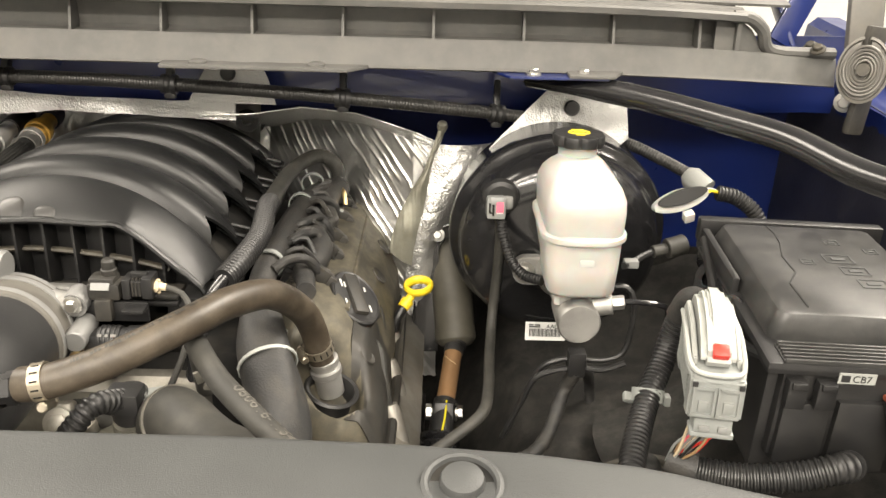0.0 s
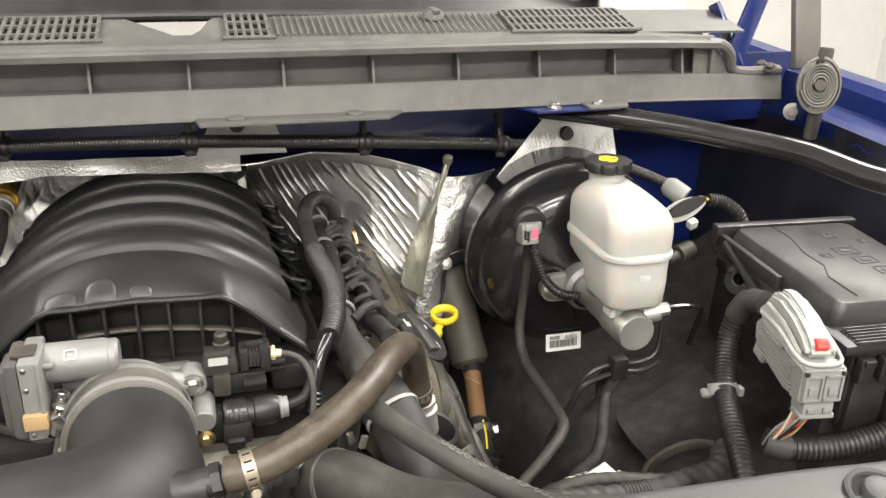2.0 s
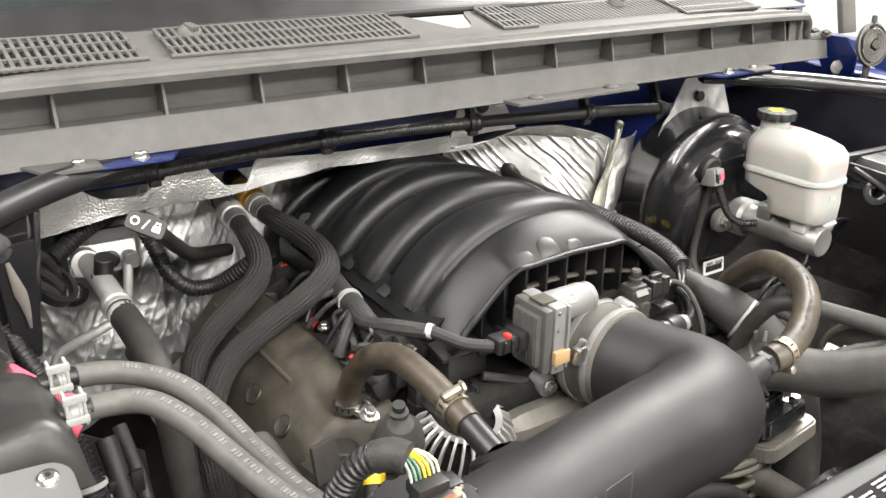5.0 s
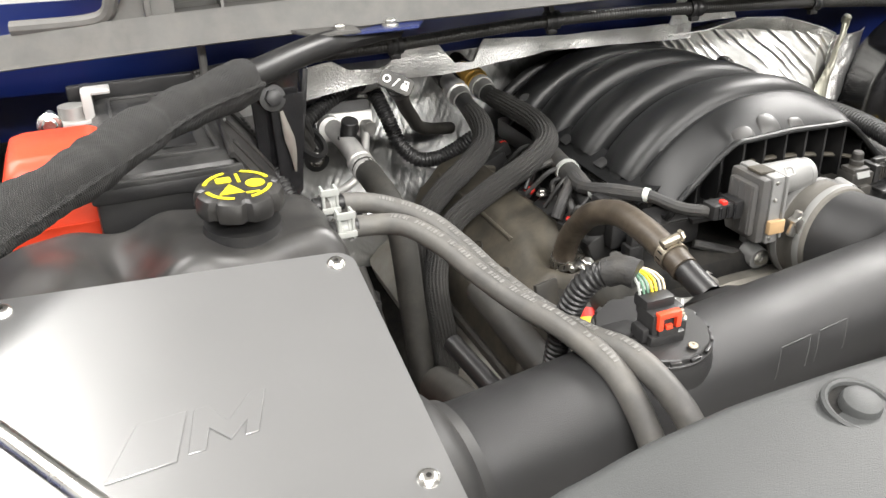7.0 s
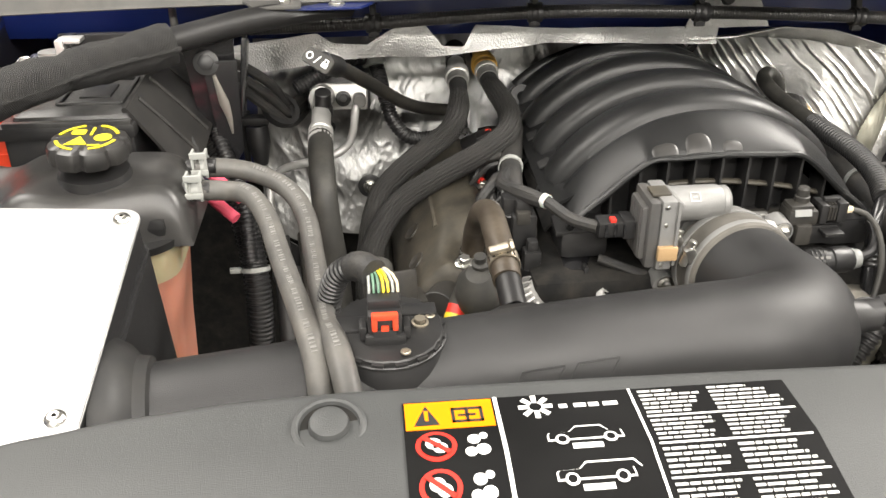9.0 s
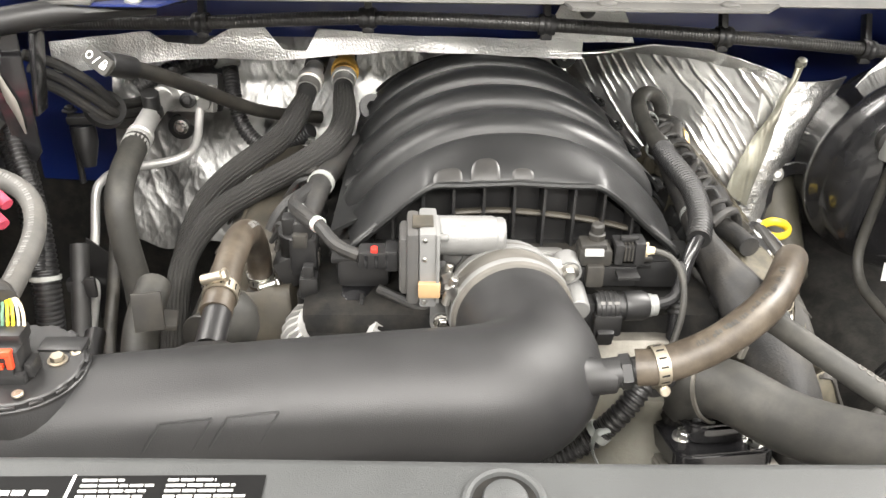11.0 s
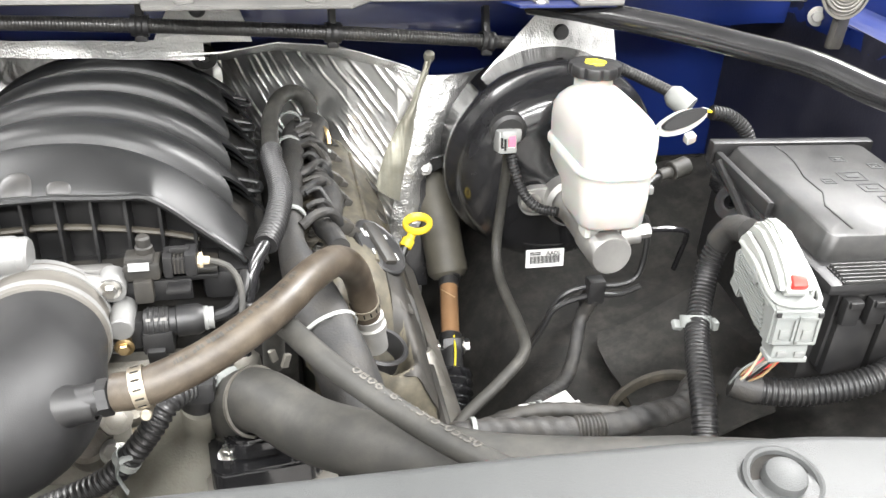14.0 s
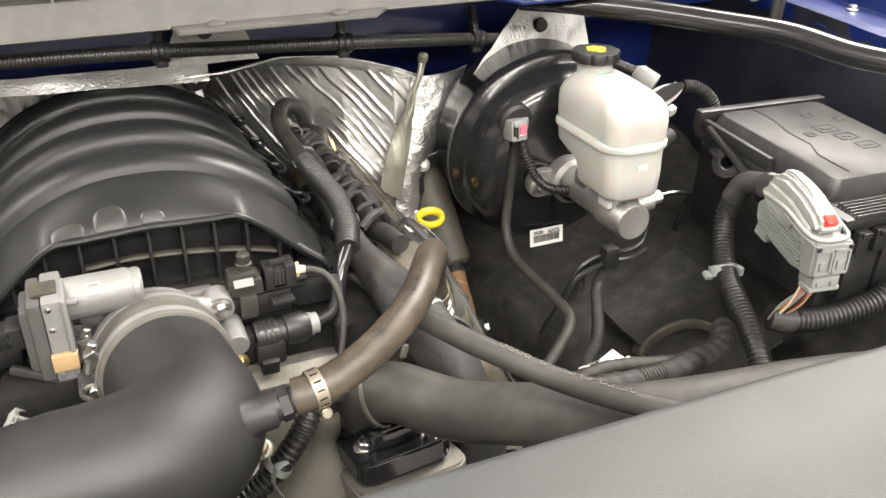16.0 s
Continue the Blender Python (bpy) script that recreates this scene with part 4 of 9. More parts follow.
def intake():
    t = thing("intake_tube", (-0.6, 0.53, 1.03), "thick matt black moulded intake tube with sensor boss", "intake tube")
    axis = [(-0.925, 0.482, 1.083), (-0.82, 0.496, 1.086), (-0.70, 0.515, 1.087), (-0.58, 0.534, 1.087), (-0.475, 0.549, 1.086), (-0.424, 0.553, 1.085), (-0.390, 0.565, 1.083), (-0.374, 0.595, 1.080), (-0.377, 0.640, 1.076), (-0.384, 0.700, 1.0715)]

    def r(s, L):
        return 0.0505 + 0.0035 * math.exp(-((s - 0.54) / 0.06) ** 2)
    part("pipe", tube(axis, r, 40, 0.008), TUBE_BLACK, t, angle=70)
    d = Vector((0.10, -0.98, 0.07)).normalized()
    cpl = part("coupler", lathe([(0.0470, -0.006), (0.0530, -0.004), (0.0538, 0.006), (0.0522, 0.012), (0.0522, 0.020), (0.0540, 0.027), (0.0540, 0.037), (0.0525, 0.040), (0.050, 0.041)],
                                (-0.3852, 0.713, 1.0710), d, 48), RUBBER_PALE, t, "grey ribbed rubber coupler")
    for s in (0.005, 0.033):
        q = Vector((-0.3852, 0.713, 1.0710)) + d * s
        band = part("hose_clamp", lathe([(0.0530, -0.0038), (0.0543, -0.0038), (0.0546, -0.002), (0.0546, 0.002), (0.0543, 0.0038), (0.0530, 0.0038)], q, d, 56), CASTING, cpl)
        part("screw", join(box(q + Vector((-0.051, 0, 0.023)), (0.010, 0.012, 0.018), 0.002, rot=(0, -25, 0)), rod(q + Vector((-0.058, 0, 0.012)), q + Vector((-0.050, 0, 0.038)), 0.004, 10)), STEEL, band)
    # branch for the breather hose
    n = part("nipple", join(lathe([(0.026, -0.034), (0.0175, -0.014), (0.0135, 0.0), (0.0128, 0.012), (0.0115, 0.013)], (-0.332, 0.560, 1.099), (1, 0, 0.06), 28),
                            lathe([(0.0115, 0.0), (0.0115, 0.020), (0.0100, 0.022), (0.0100, 0.045), (0, 0.045)], (-0.330, 0.560, 1.101), (1, 0, 0.15), 24),
                            lathe([(0.0115, -0.001), (0.0132, 0), (0.0132, 0.007), (0.012, 0.008)], (-0.316, 0.560, 1.103), (1, 0, 0.15), 6)), BLACK, t)
    # left branch for the other breather
    part("nipple", join(lathe([(0.030, -0.025), (0.024, 0.008), (0.013, 0.012)], (-0.617, 0.572, 1.107), (-0.05, 0.45, 0.6), 28),
                        lathe([(0.0110, 0.0), (0.0110, 0.045), (0, 0.045)], (-0.617, 0.580, 1.110), (0.0, 0.9, 0.2), 24)), BLACK, t)
    # sensor boss, screwed plate and its plug
    b = Vector((-0.7220, 0.517, 1.137))
    nz = Vector((0.02, -0.06, 1)).normalized()
    part("sensor_boss", lathe([(0.050, -0.036), (0.0455, -0.010), (0.0425, 0.0), (0, 0.0)], b, nz, 40), TUBE_BLACK, t)
    plate = part("sensor_plate", join(lathe([(0.0430, 0.0), (0.0430, 0.0022), (0.0420, 0.0030), (0.0385, 0.0030)], b, nz, 64), lathe([(0.0405, 0.0025), (0.0405, 0.0058), (0.0395, 0.0068), (0, 0.0068)], b, nz, 108, lobes=12, depth=0.022)), BLACK, t, "toothed black sensor plate")
    for a in (20, 110, 200, 290):
        p = b + Vector((math.cos(radians(a)), math.sin(radians(a)), 0)) * 0.034 + nz * 0.006
        part("screw", lathe([(0.0036, 0), (0.0036, 0.0012), (0.003, 0.0018), (0.0012, 0.0018), (0.001, 0.0010), (0, 0.0010)], p, nz, 16), TARNISHED, plate)
    part("screw", join(lathe([(0.0064, 0), (0.0064, 0.001), (0.0046, 0.0014)], b + Vector((0.024, 0.002, 0.0068)), nz, 18), lathe([(0.0044, 0.001), (0.0044, 0.0045), (0, 0.0045)], b + Vector((0.024, 0.002, 0.0068)), nz, 6)), TARNISHED, plate)
    def small(bm):
        p = Vector((-0.7235, 0.512, 1.143))
        bm.transform(Matrix.Translation(p) @ Matrix.Scale(0.90, 4) @ Matrix.Translation(-p))
        return bm
    plug = part("sensor_plug", small(join(box((-0.7235, 0.507, 1.153), (0.027, 0.022, 0.030), 0.003), box((-0.7235, 0.4955, 1.148), (0.018, 0.004, 0.016), 0.001), box((-0.7235, 0.507, 1.146), (0.032, 0.028, 0.010), 0.003),
                                    box((-0.7235, 0.515, 1.170), (0.026, 0.018, 0.010), 0.002), box((-0.7235, 0.515, 1.163), (0.023, 0.015, 0.010), 0.002), box((-0.7405, 0.506, 1.150), (0.006, 0.016, 0.012), 0.002), box((-0.7065, 0.506, 1.150), (0.006, 0.016, 0.012), 0.002))), BLACK, plate, "black plug with an orange-red lock")
    part("lock_tab", small(join(box((-0.7235, 0.4955, 1.1675), (0.0205, 0.006, 0.005), 0.0012), box((-0.7315, 0.4950, 1.1615), (0.0045, 0.005, 0.012), 0.001), box((-0.7155, 0.4950, 1.1615), (0.0045, 0.005, 0.012), 0.001))), ORANGE, plug)
    part("lock_slot", small(box((-0.7235, 0.4945, 1.1570), (0.006, 0.003, 0.004), 0.0005)), ORANGE, plug)
    for k in range(16):
        a = 2 * math.pi * (k + 0.5) / 16
        u_, v_, w_ = frame_of(nz)
        e = u_ * math.cos(a) + v_ * math.sin(a)
        part("tooth", place(box((0, 0, 0), (0.0026, 0.0085, 0.0026), 0.0005), b + e * 0.0412 + nz * 0.0042, e, nz.cross(e), nz), BLACK, plate)
    part("strap", join(box((-0.748, 0.520, 1.143), (0.03, 0.020, 0.006), 0.002), box((-0.70, 0.536, 1.143), (0.03, 0.016, 0.006), 0.002)), BLACK, plate)
    cols = (LIGHTGREY, GREENWIRE, GREENWIRE, YELLOW, YELLOW, LIGHTGREY, CREAM)
    for i, m in enumerate(cols):
        x = -0.7335 + i * 0.0033
        part("wire", tube([(x, 0.517, 1.168), (x, 0.521, 1.178), (x * 0.7 - 0.221, 0.531, 1.183), (-0.741 + 0.001 * i, 0.541, 1.181)], 0.0011, 6), m, plug)
    part("plug_loom", corrugated([(-0.732, 0.531, 1.183), (-0.742, 0.543, 1.180), (-0.755, 0.553, 1.168), (-0.763, 0.560, 1.146), (-0.768, 0.565, 1.115), (-0.772, 0.568, 1.07)], 0.0098, 0.0044, 0.0012, 14), BLACK, t)
    part("loom_tape", tube([(-0.7295, 0.528, 1.182), (-0.736, 0.537, 1.1825), (-0.744, 0.545, 1.178)], 0.0106, 14, 0.003, shape=lambda q, a: 1 + 0.08 * noise.noise(Vector((q * 90, 2 * math.cos(a), 2 * math.sin(a))))), TAPE, t)
    along = spline(axis, 0.01)
    low_line = []
    for k in range(1, len(along) - 1):
        d0 = (along[k + 1] - along[k - 1]).normalized()
        low_line.append(along[k] + d0.cross(Vector((0, 0, 1))).normalized() * 0.0505 * 0.80 - Vector((0, 0, 0.0505 * 0.60)))
    part("mould_seam", tube(low_line[2:-6], 0.0010, 6, None), TUBE_BLACK, t)
    # raised plain mark low on the pipe: slanted strokes
    def skin(x, a):
        return Vector((x, 0.5345 + (x + 0.58) * 0.16 - 0.0508 * math.sin(a), 1.087 + 0.0508 * math.cos(a)))
    for x0, a0, x1, a1 in ((-0.640, 1.30, -0.628, 0.92), (-0.628, 0.92, -0.596, 0.92), (-0.596, 0.92, -0.608, 1.30), (-0.598, 1.30, -0.586, 0.92), (-0.586, 0.92, -0.554, 0.92), (-0.554, 0.92, -0.566, 1.30)):
        part("raised_mark", tube([skin(x0 + (x1 - x0) * k / 4, a0 + (a1 - a0) * k / 4) for k in range(5)], 0.0011, 6, 0.008), TUBE_BLACK, t)


intake()


def hose(name, pts, r, mat, label, category="hose", step=0.005, seg=18):
    t = thing(name, pts[0], label, category)
    part("hose_wall", tube(pts, r, seg, step), mat, t, angle=60)
    return t


def breathers():
    pts = [(-0.305, 0.560, 1.107), (-0.285, 0.558, 1.111), (-0.248, 0.568, 1.121), (-0.212, 0.589, 1.132), (-0.188, 0.613, 1.137), (-0.168, 0.645, 1.137), (-0.145, 0.687, 1.126), (-0.128, 0.724, 1.098), (-0.118, 0.751, 1.065), (-0.110, 0.760, 1.022)]
    t = hose("breather_hose", pts, 0.0135, RUBBER_BROWN, "dusty brown rubber breather hose from intake tube to valve cover")
    rnd = random.Random(4)
    at = 0.045
    for k in range(40):
        w = rnd.uniform(0.0010, 0.0022)
        if k % 9 not in (4, 8):
            part("print_bar", wrap_on_hose(box((0, rnd.uniform(-0.001, 0.001), 0.00002), (w, rnd.uniform(0.002, 0.0046), 0.0001), 0), pts, 0.0135, at, (-0.45, -0.5, 1)), RUBBER_GREY, t, "worn print")
        at += w + rnd.uniform(0.0008, 0.0018)
    clamp(t, (-0.289, 0.5585, 1.1105), (1, 0.1, 0.15), 0.0138, 0.0095, (0, -0.3, -1), TARNISHED)
    clamp(t, (-0.1125, 0.757, 1.036), (0.2, 0.3, -0.9), 0.0138, 0.010, (-1, -0.6, 0), TARNISHED)
    part("spigot", lathe([(0.0125, 0), (0.0125, 0.008), (0.0150, 0.009), (0.0150, 0.013), (0.0130, 0.014), (0.0130, 0.019), (0.0160, 0.020), (0.0160, 0.026), (0.0140, 0.028), (0.0140, 0.05)], (-0.110, 0.760, 1.030), (0.15, 0.1, -0.9), 24), ALU, t, "bright ringed metal spigot")
    pts = [(-0.622, 0.817, 1.019), (-0.620, 0.806, 1.061), (-0.619, 0.787, 1.088), (-0.618, 0.763, 1.110), (-0.617, 0.722, 1.127), (-0.6175, 0.681, 1.129), (-0.6175, 0.642, 1.124), (-0.618, 0.615, 1.118)]
    t = hose("breather_hose", pts, 0.0125, RUBBER_BROWN, "dusty brown rubber breather hose looped to the valve cover")
    clamp(t, (-0.621, 0.813, 1.035), (0, -0.2, 1), 0.0128, 0.010, (0.5, -1, 0), STEEL)
    clamp(t, (-0.6175, 0.636, 1.123), (0, 1, 0.18), 0.0128, 0.011, (-0.3, 0, 1), TARNISHED)
    part("print", wrap_on_hose(lettering("SAE 30R7", 0.0085), pts, 0.0125, 0.118, (0.45, -0.45, 1)), PRINTGREY, t, "worn pale print", angle=80)



breathers()


def valve_cover(sx):
    """Dusty cover over a cylinder bank: a sloping slab with rounded crown and scalloped coil side."""
    cx = MX + sx * 0.272
    t = thing("valve_cover", (cx, 0.96, 0.93), "dusty brown-grey plastic valve cover along the cylinder bank", "valve cover", "valve covers")
    ya, yb = (0.690, 1.14) if sx > 0 else (0.760, 1.12)

    def f(u, v):
        y = ya + (yb - ya) * v
        a = u * 1.15 - 0.1
        # from the inner edge, over the crown, down the outer flank
        p = [(-0.070, 1.010), (-0.062, 1.045), (-0.035, 1.062), (0.000, 1.052), (0.030, 1.022), (0.052, 0.975), (0.060, 0.90)]
        k = u * (len(p) - 1)
        i = min(int(k), len(p) - 2)
        w = k - i
        w2 = w * w * (3 - 2 * w)
        px = p[i][0] + (p[i + 1][0] - p[i][0]) * w
        pz = p[i][1] + (p[i + 1][1] - p[i][1]) * (w2 * 0.5 + w * 0.5)
        scallop = 0.008 * (math.sin((y - ya) * 2 * math.pi / 0.0875) ** 2) * max(0, 0.35 - u) / 0.35
        front = 1.0 if sx < 0 else min(1.0, max(0.0, (y - 0.70) / 0.14))
        pz -= 0.022 * (1 - front * front * (3 - 2 * front))
        if sx > 0:
            pz -= 0.075 * math.exp(-(((cx + px + 0.100) / 0.030) ** 2 + ((y - 0.742) / 0.036) ** 2) ** 2)
        if sx < 0:
            pz -= 0.045 * math.exp(-((cx - px + 0.620) / 0.026) ** 2 - ((y - 0.808) / 0.032) ** 2)
        endr = min(1.0, (y - ya) / 0.025, (yb - y) / 0.02)
        pz = 0.88 + (pz - 0.88) * math.sqrt(max(0.0, 1 - (1 - endr) ** 2))
        return (cx + sx * (px + scallop), y, pz + (0.010 if sx > 0 else 0.0) * v)
    dusty = DUSTY_TAN if sx > 0 else DUSTY
    part("shell", sheet(30, 70, f, 0.004), dusty, t, angle=60)
    if sx > 0:
        # thin added sheet that makes the front of the shell darker
        def dark_front(u, v):
            p = Vector(f(0.60 + 0.39 * u, 0.03 + (0.40 - 0.12 * u) * v))
            return p + Vector((0.8, -0.3, 0.6)) * (0.0022 + 0.001 * noise.noise(p * 30))
        part("front_skirt", sheet(16, 24, dark_front, 0.002), DUSTY_DARK, t, "darker front of the cover", angle=60)
        q = Vector((-0.101, 0.745, 1.000))
        part("opening_ring", lathe([(0.026, 0.0), (0.028, 0.002), (0.026, 0.004), (0.023, 0.003), (0.0225, -0.02)], q + Vector((0.002, 0.0, -0.006)), (0.25, -0.15, 1), 28), BLACK, t)
    part("edge_rail", tube([(cx + sx * 0.060, ya, 0.93), (cx + sx * 0.062, (ya + yb) / 2, 0.935), (cx + sx * 0.060, yb, 0.94)], 0.006, 8), DUSTY_DARK, t)
    # crest rib and bolt bosses
    crest = []
    for k in range(11):
        q = Vector(f(0.56, 0.30 + 0.06 * k))
        crest.append(q + Vector((0, 0, 0.0005)))
    part("crest_rib", tube(crest, 0.0028, 8), dusty, t)
    for k in range(4):
        q = Vector(f(0.24, 0.16 + 0.225 * k))
        boss = part("bolt_boss", lathe([(0.013, -0.012), (0.0115, 0.002), (0.0095, 0.004), (0, 0.004)], q, (sx * -0.25, 0, 1), 20), DUSTY, t)
        part("bolt", hexbolt(q + Vector((0, 0, 0.004)), (sx * -0.25, 0, 1), 0.0045), DUSTY_DARK, boss)
        q = Vector(f(0.70, 0.22 + 0.20 * k))
        part("pocket", lathe([(0.012, 0.0005), (0.011, 0.002), (0.008, 0.0005), (0, 0.0003)], q, (sx * 0.75, 0, 0.65), 18), DUSTY_DARK, t)
    # coils and plugs on the inner side
    for i in range(4):
        y = ya + 0.05 + i * 0.0875
        c = Vector((cx - sx * (0.062 if sx < 0 else 0.058), y, 1.052 if sx < 0 else 1.036))
        coil = part("ignition_coil", join(box(c, (0.034, 0.040, 0.032), 0.005, rot=(0, sx * 25, 0)), box(c + Vector((-sx * 0.012, 0, 0.016)), (0.022, 0.022, 0.018), 0.004, rot=(0, sx * 25, 0))), BLACK, t)
        part("coil_bolt", hexbolt(c + Vector((sx * 0.012, 0.012, 0.018)), (0, 0, 1), 0.005), STEEL, coil)
        if sx < 0:
            part("lock_tab", box(c + Vector((0.016, 0.0, 0.024)), (0.008, 0.005, 0.007), 0.001), RED, coil)
    return t


vr = valve_cover(1)
vl = valve_cover(-1)


def oil_filler():
    t = thing("oil_filler_cap", (-0.093, 0.855, 1.02), "oval dusty black oil filler cap with pale print", "oil cap")
    d = Vector((0.50, -0.22, 0.84)).normalized()
    u = Vector((-0.35, 0.85, 0.4))
    u = (u - d * u.dot(d)).normalized()
    v = d.cross(u)
    c = Vector((-0.088, 0.855, 1.040)) + d * 0.010

    def put(bm):
        bm.transform(Matrix.Translation(c) @ Matrix((u, v, d)).transposed().to_4x4())
        return bm
    ring = lathe([(0.030, -0.012), (0.030, -0.0022), (0.0285, -0.0008), (0.027, -0.0012), (0.0265, -0.0016), (0, -0.0012)], (0, 0, 0), (0, 0, 1), 40)
    ring.transform(Matrix.Diagonal((1.28, 0.95, 1, 1)))
    part("rim", put(ring), BLACK, t)
    part("grip", put(box((0.002, 0.001, -0.001), (0.056, 0.017, 0.010), 0.004)), DUSTY_DARK, t)
    for x, y, w in ((0.018, 0.014, 0.014), (0.016, 0.010, 0.010), (-0.012, 0.015, 0.018), (-0.016, -0.013, 0.012), (0.012, -0.014, 0.008)):
        part("print_bar", put(box((x, y, -0.0010), (w * 0.75, 0.0020, 0.0008), 0)), PRINT, t)


oil_filler()


def dipstick():
    t = thing("oil_dipstick", (-0.04, 0.99, 0.85), "bright yellow loop handle of the oil dipstick", "dipstick")
    c = Vector((-0.019, 0.992, 0.998))
    n = Vector((-0.10, -0.18, 0.97)).normalized()
    u, v, d = frame_of(n)
    ring = [c + (u * math.cos(a) * 0.0150 + v * math.sin(a) * 0.0150) for a in [i * 2 * math.pi / 20 for i in range(21)]]
    part("ring", tube(ring, 0.0038, 10, 0.003, squash=1.5), YELLOW, t)
    e = Vector((-0.55, -0.55, -0.62)).normalized()
    part("neck", join(rod(c + e * 0.012, c + e * 0.032, 0.0055, 12), rod(c + e * 0.022, c + e * 0.034, 0.008, 12)), YELLOW, t)
    part("stem", tube([c + e * 0.032, c + e * 0.05 + Vector((0, 0, -0.01)), (-0.052, 0.965, 0.90), (-0.06, 0.96, 0.78)], 0.0055, 10), BLACK, t)


dipstick()


def front_end():
    """What shows of the engine's front below the tube: timing cover, thermostat, alternator, belt and pulleys."""
    t = thing("engine_block", (-0.38, 0.72, 0.6), "dirty cast aluminium engine front with cover and housings", "engine")
    part("timing_cover", box((-0.36, 0.735, 0.90), (0.30, 0.08, 0.26), 0.03, seg=3), CAST_DARK, t)
    # domed pump housing that swells below its neck
    ax = Vector((0.03, -0.30, 1)).normalized()
    part("pump_dome", lathe([(0.0, 0.034), (0.015, 0.034), (0.0165, 0.030), (0.0165, 0.012), (0.020, 0.004), (0.034, -0.006), (0.054, -0.020), (0.072, -0.040), (0.082, -0.064), (0.086, -0.12), (0, -0.12)], (-0.262, 0.655, 0.990), ax, 56), CAST_GREEN, t, "sand-cast aluminium pump dome")
    part("dome_rib", tube([(-0.345, 0.612, 0.955), (-0.318, 0.594, 0.962), (-0.285, 0.586, 0.962), (-0.250, 0.588, 0.955)], 0.004, 8), CAST_GREEN, t)
    part("neck_plug", join(rod((-0.262, 0.652, 1.018), (-0.262, 0.648, 1.048), 0.0165, 20), box((-0.262, 0.640, 1.046), (0.030, 0.026, 0.020), 0.004)), BLACK, t)
    clip = part("harness_clip", join(box((-0.243, 0.652, 1.040), (0.030, 0.016, 0.012), 0.003, rot=(15, 0, 20)), box((-0.250, 0.646, 1.030), (0.016, 0.012, 0.020), 0.003, rot=(15, 0, 20))), PLUGPALE, t, "pale plastic harness clip")
    for k in range(4):
        part("clip_rib", box((-0.253 + 0.0065 * k, 0.644 + 0.0022 * k, 1.0415), (0.0016, 0.004, 0.013), 0), PLUGGREY, clip)
    for x, y, z, r in ((-0.338, 0.700, 0.975, 0.017), (-0.322, 0.690, 0.990, 0.012), (-0.365, 0.690, 0.960, 0.020)):
        part("boss", lathe([(0, -0.05), (r, -0.05), (r, 0.0), (r * 0.8, 0.004), (0, 0.004)], (x, y, z), (0.1, -0.6, 0.8), 24), ALU_DIRTY, t)
    part("pipe_stub", tube([(-0.345, 0.715, 1.005), (-0.325, 0.700, 1.000), (-0.305, 0.700, 0.985), (-0.290, 0.705, 0.965)], 0.010, 14), RUBBER_GREY, t)
    for x, y, z in ((-0.333, 0.706, 0.950), (-0.352, 0.640, 0.952), (-0.262, 0.595, 0.945), (-0.375, 0.672, 0.975)):
        part("bolt", hexbolt((x, y, z), (0, -0.6, 0.8), 0.0075, 0.008), TARNISHED, t)
    for k in range(3):
        part("dome_rib", tube([(-0.262 + 0.082 * math.cos(a), 0.652 - 0.070 * math.sin(a), 0.958 - 0.018 * k - 0.006 * math.sin(a)) for a in (0.9, 1.2, 1.5, 1.8, 2.1, 2.4, 2.7)], 0.0032, 8), CAST_GREEN, t)
    part("cover_flange", join(box((-0.395, 0.640, 0.938), (0.070, 0.040, 0.018), 0.006, rot=(-12, 10, 8)), box((-0.430, 0.628, 0.925), (0.030, 0.050, 0.024), 0.006, rot=(-10, 0, 20))), CAST_GREEN, t)
    for x, y, z in ((-0.372, 0.626, 0.952), (-0.414, 0.630, 0.944), (-0.318, 0.660, 0.980)):
        part("bolt_boss", lathe([(0.013, -0.03), (0.0125, 0.0), (0.010, 0.003), (0, 0.003)], (x, y, z), (0, -0.5, 0.85), 20), CAST_GREEN, t)
        part("bolt", hexbolt((x, y - 0.0015, z + 0.003), (0, -0.5, 0.85), 0.0065, 0.007), TARNISHED, t)
    part("bracket", join(box((-0.330, 0.668, 0.998), (0.016, 0.030, 0.044), 0.004, rot=(-25, 0, 12)), lathe([(0.012, -0.006), (0.012, 0.006), (0.007, 0.008), (0, 0.008)], (-0.334, 0.652, 0.978), (0, -0.8, 0.6), 20)), CAST_DARK, t, "dull cast bracket with a bolt")
    part("bracket_bolt", hexbolt((-0.334, 0.645, 0.983), (0, -0.8, 0.6), 0.0075, 0.008), STEEL, t)
    part("lower_hose", tube([(-0.46, 0.600, 0.950), (-0.41, 0.592, 0.962), (-0.36, 0.586, 0.958), (-0.31, 0.578, 0.945), (-0.28, 0.570, 0.92)], 0.0085, 12), RUBBER, t, "black hose across the casting")
    part("valley", box((-0.374, 0.95, 0.98), (0.40, 0.46, 0.14), 0.02), DARK, t)
    part("bank", box((-0.13, 0.95, 0.85), (0.16, 0.46, 0.22), 0.03, rot=(0, 35, 0)), ALU_DIRTY, t)
    part("bank", box((-0.62, 0.95, 0.85), (0.16, 0.46, 0.22), 0.03, rot=(0, -35, 0)), ALU_DIRTY, t)
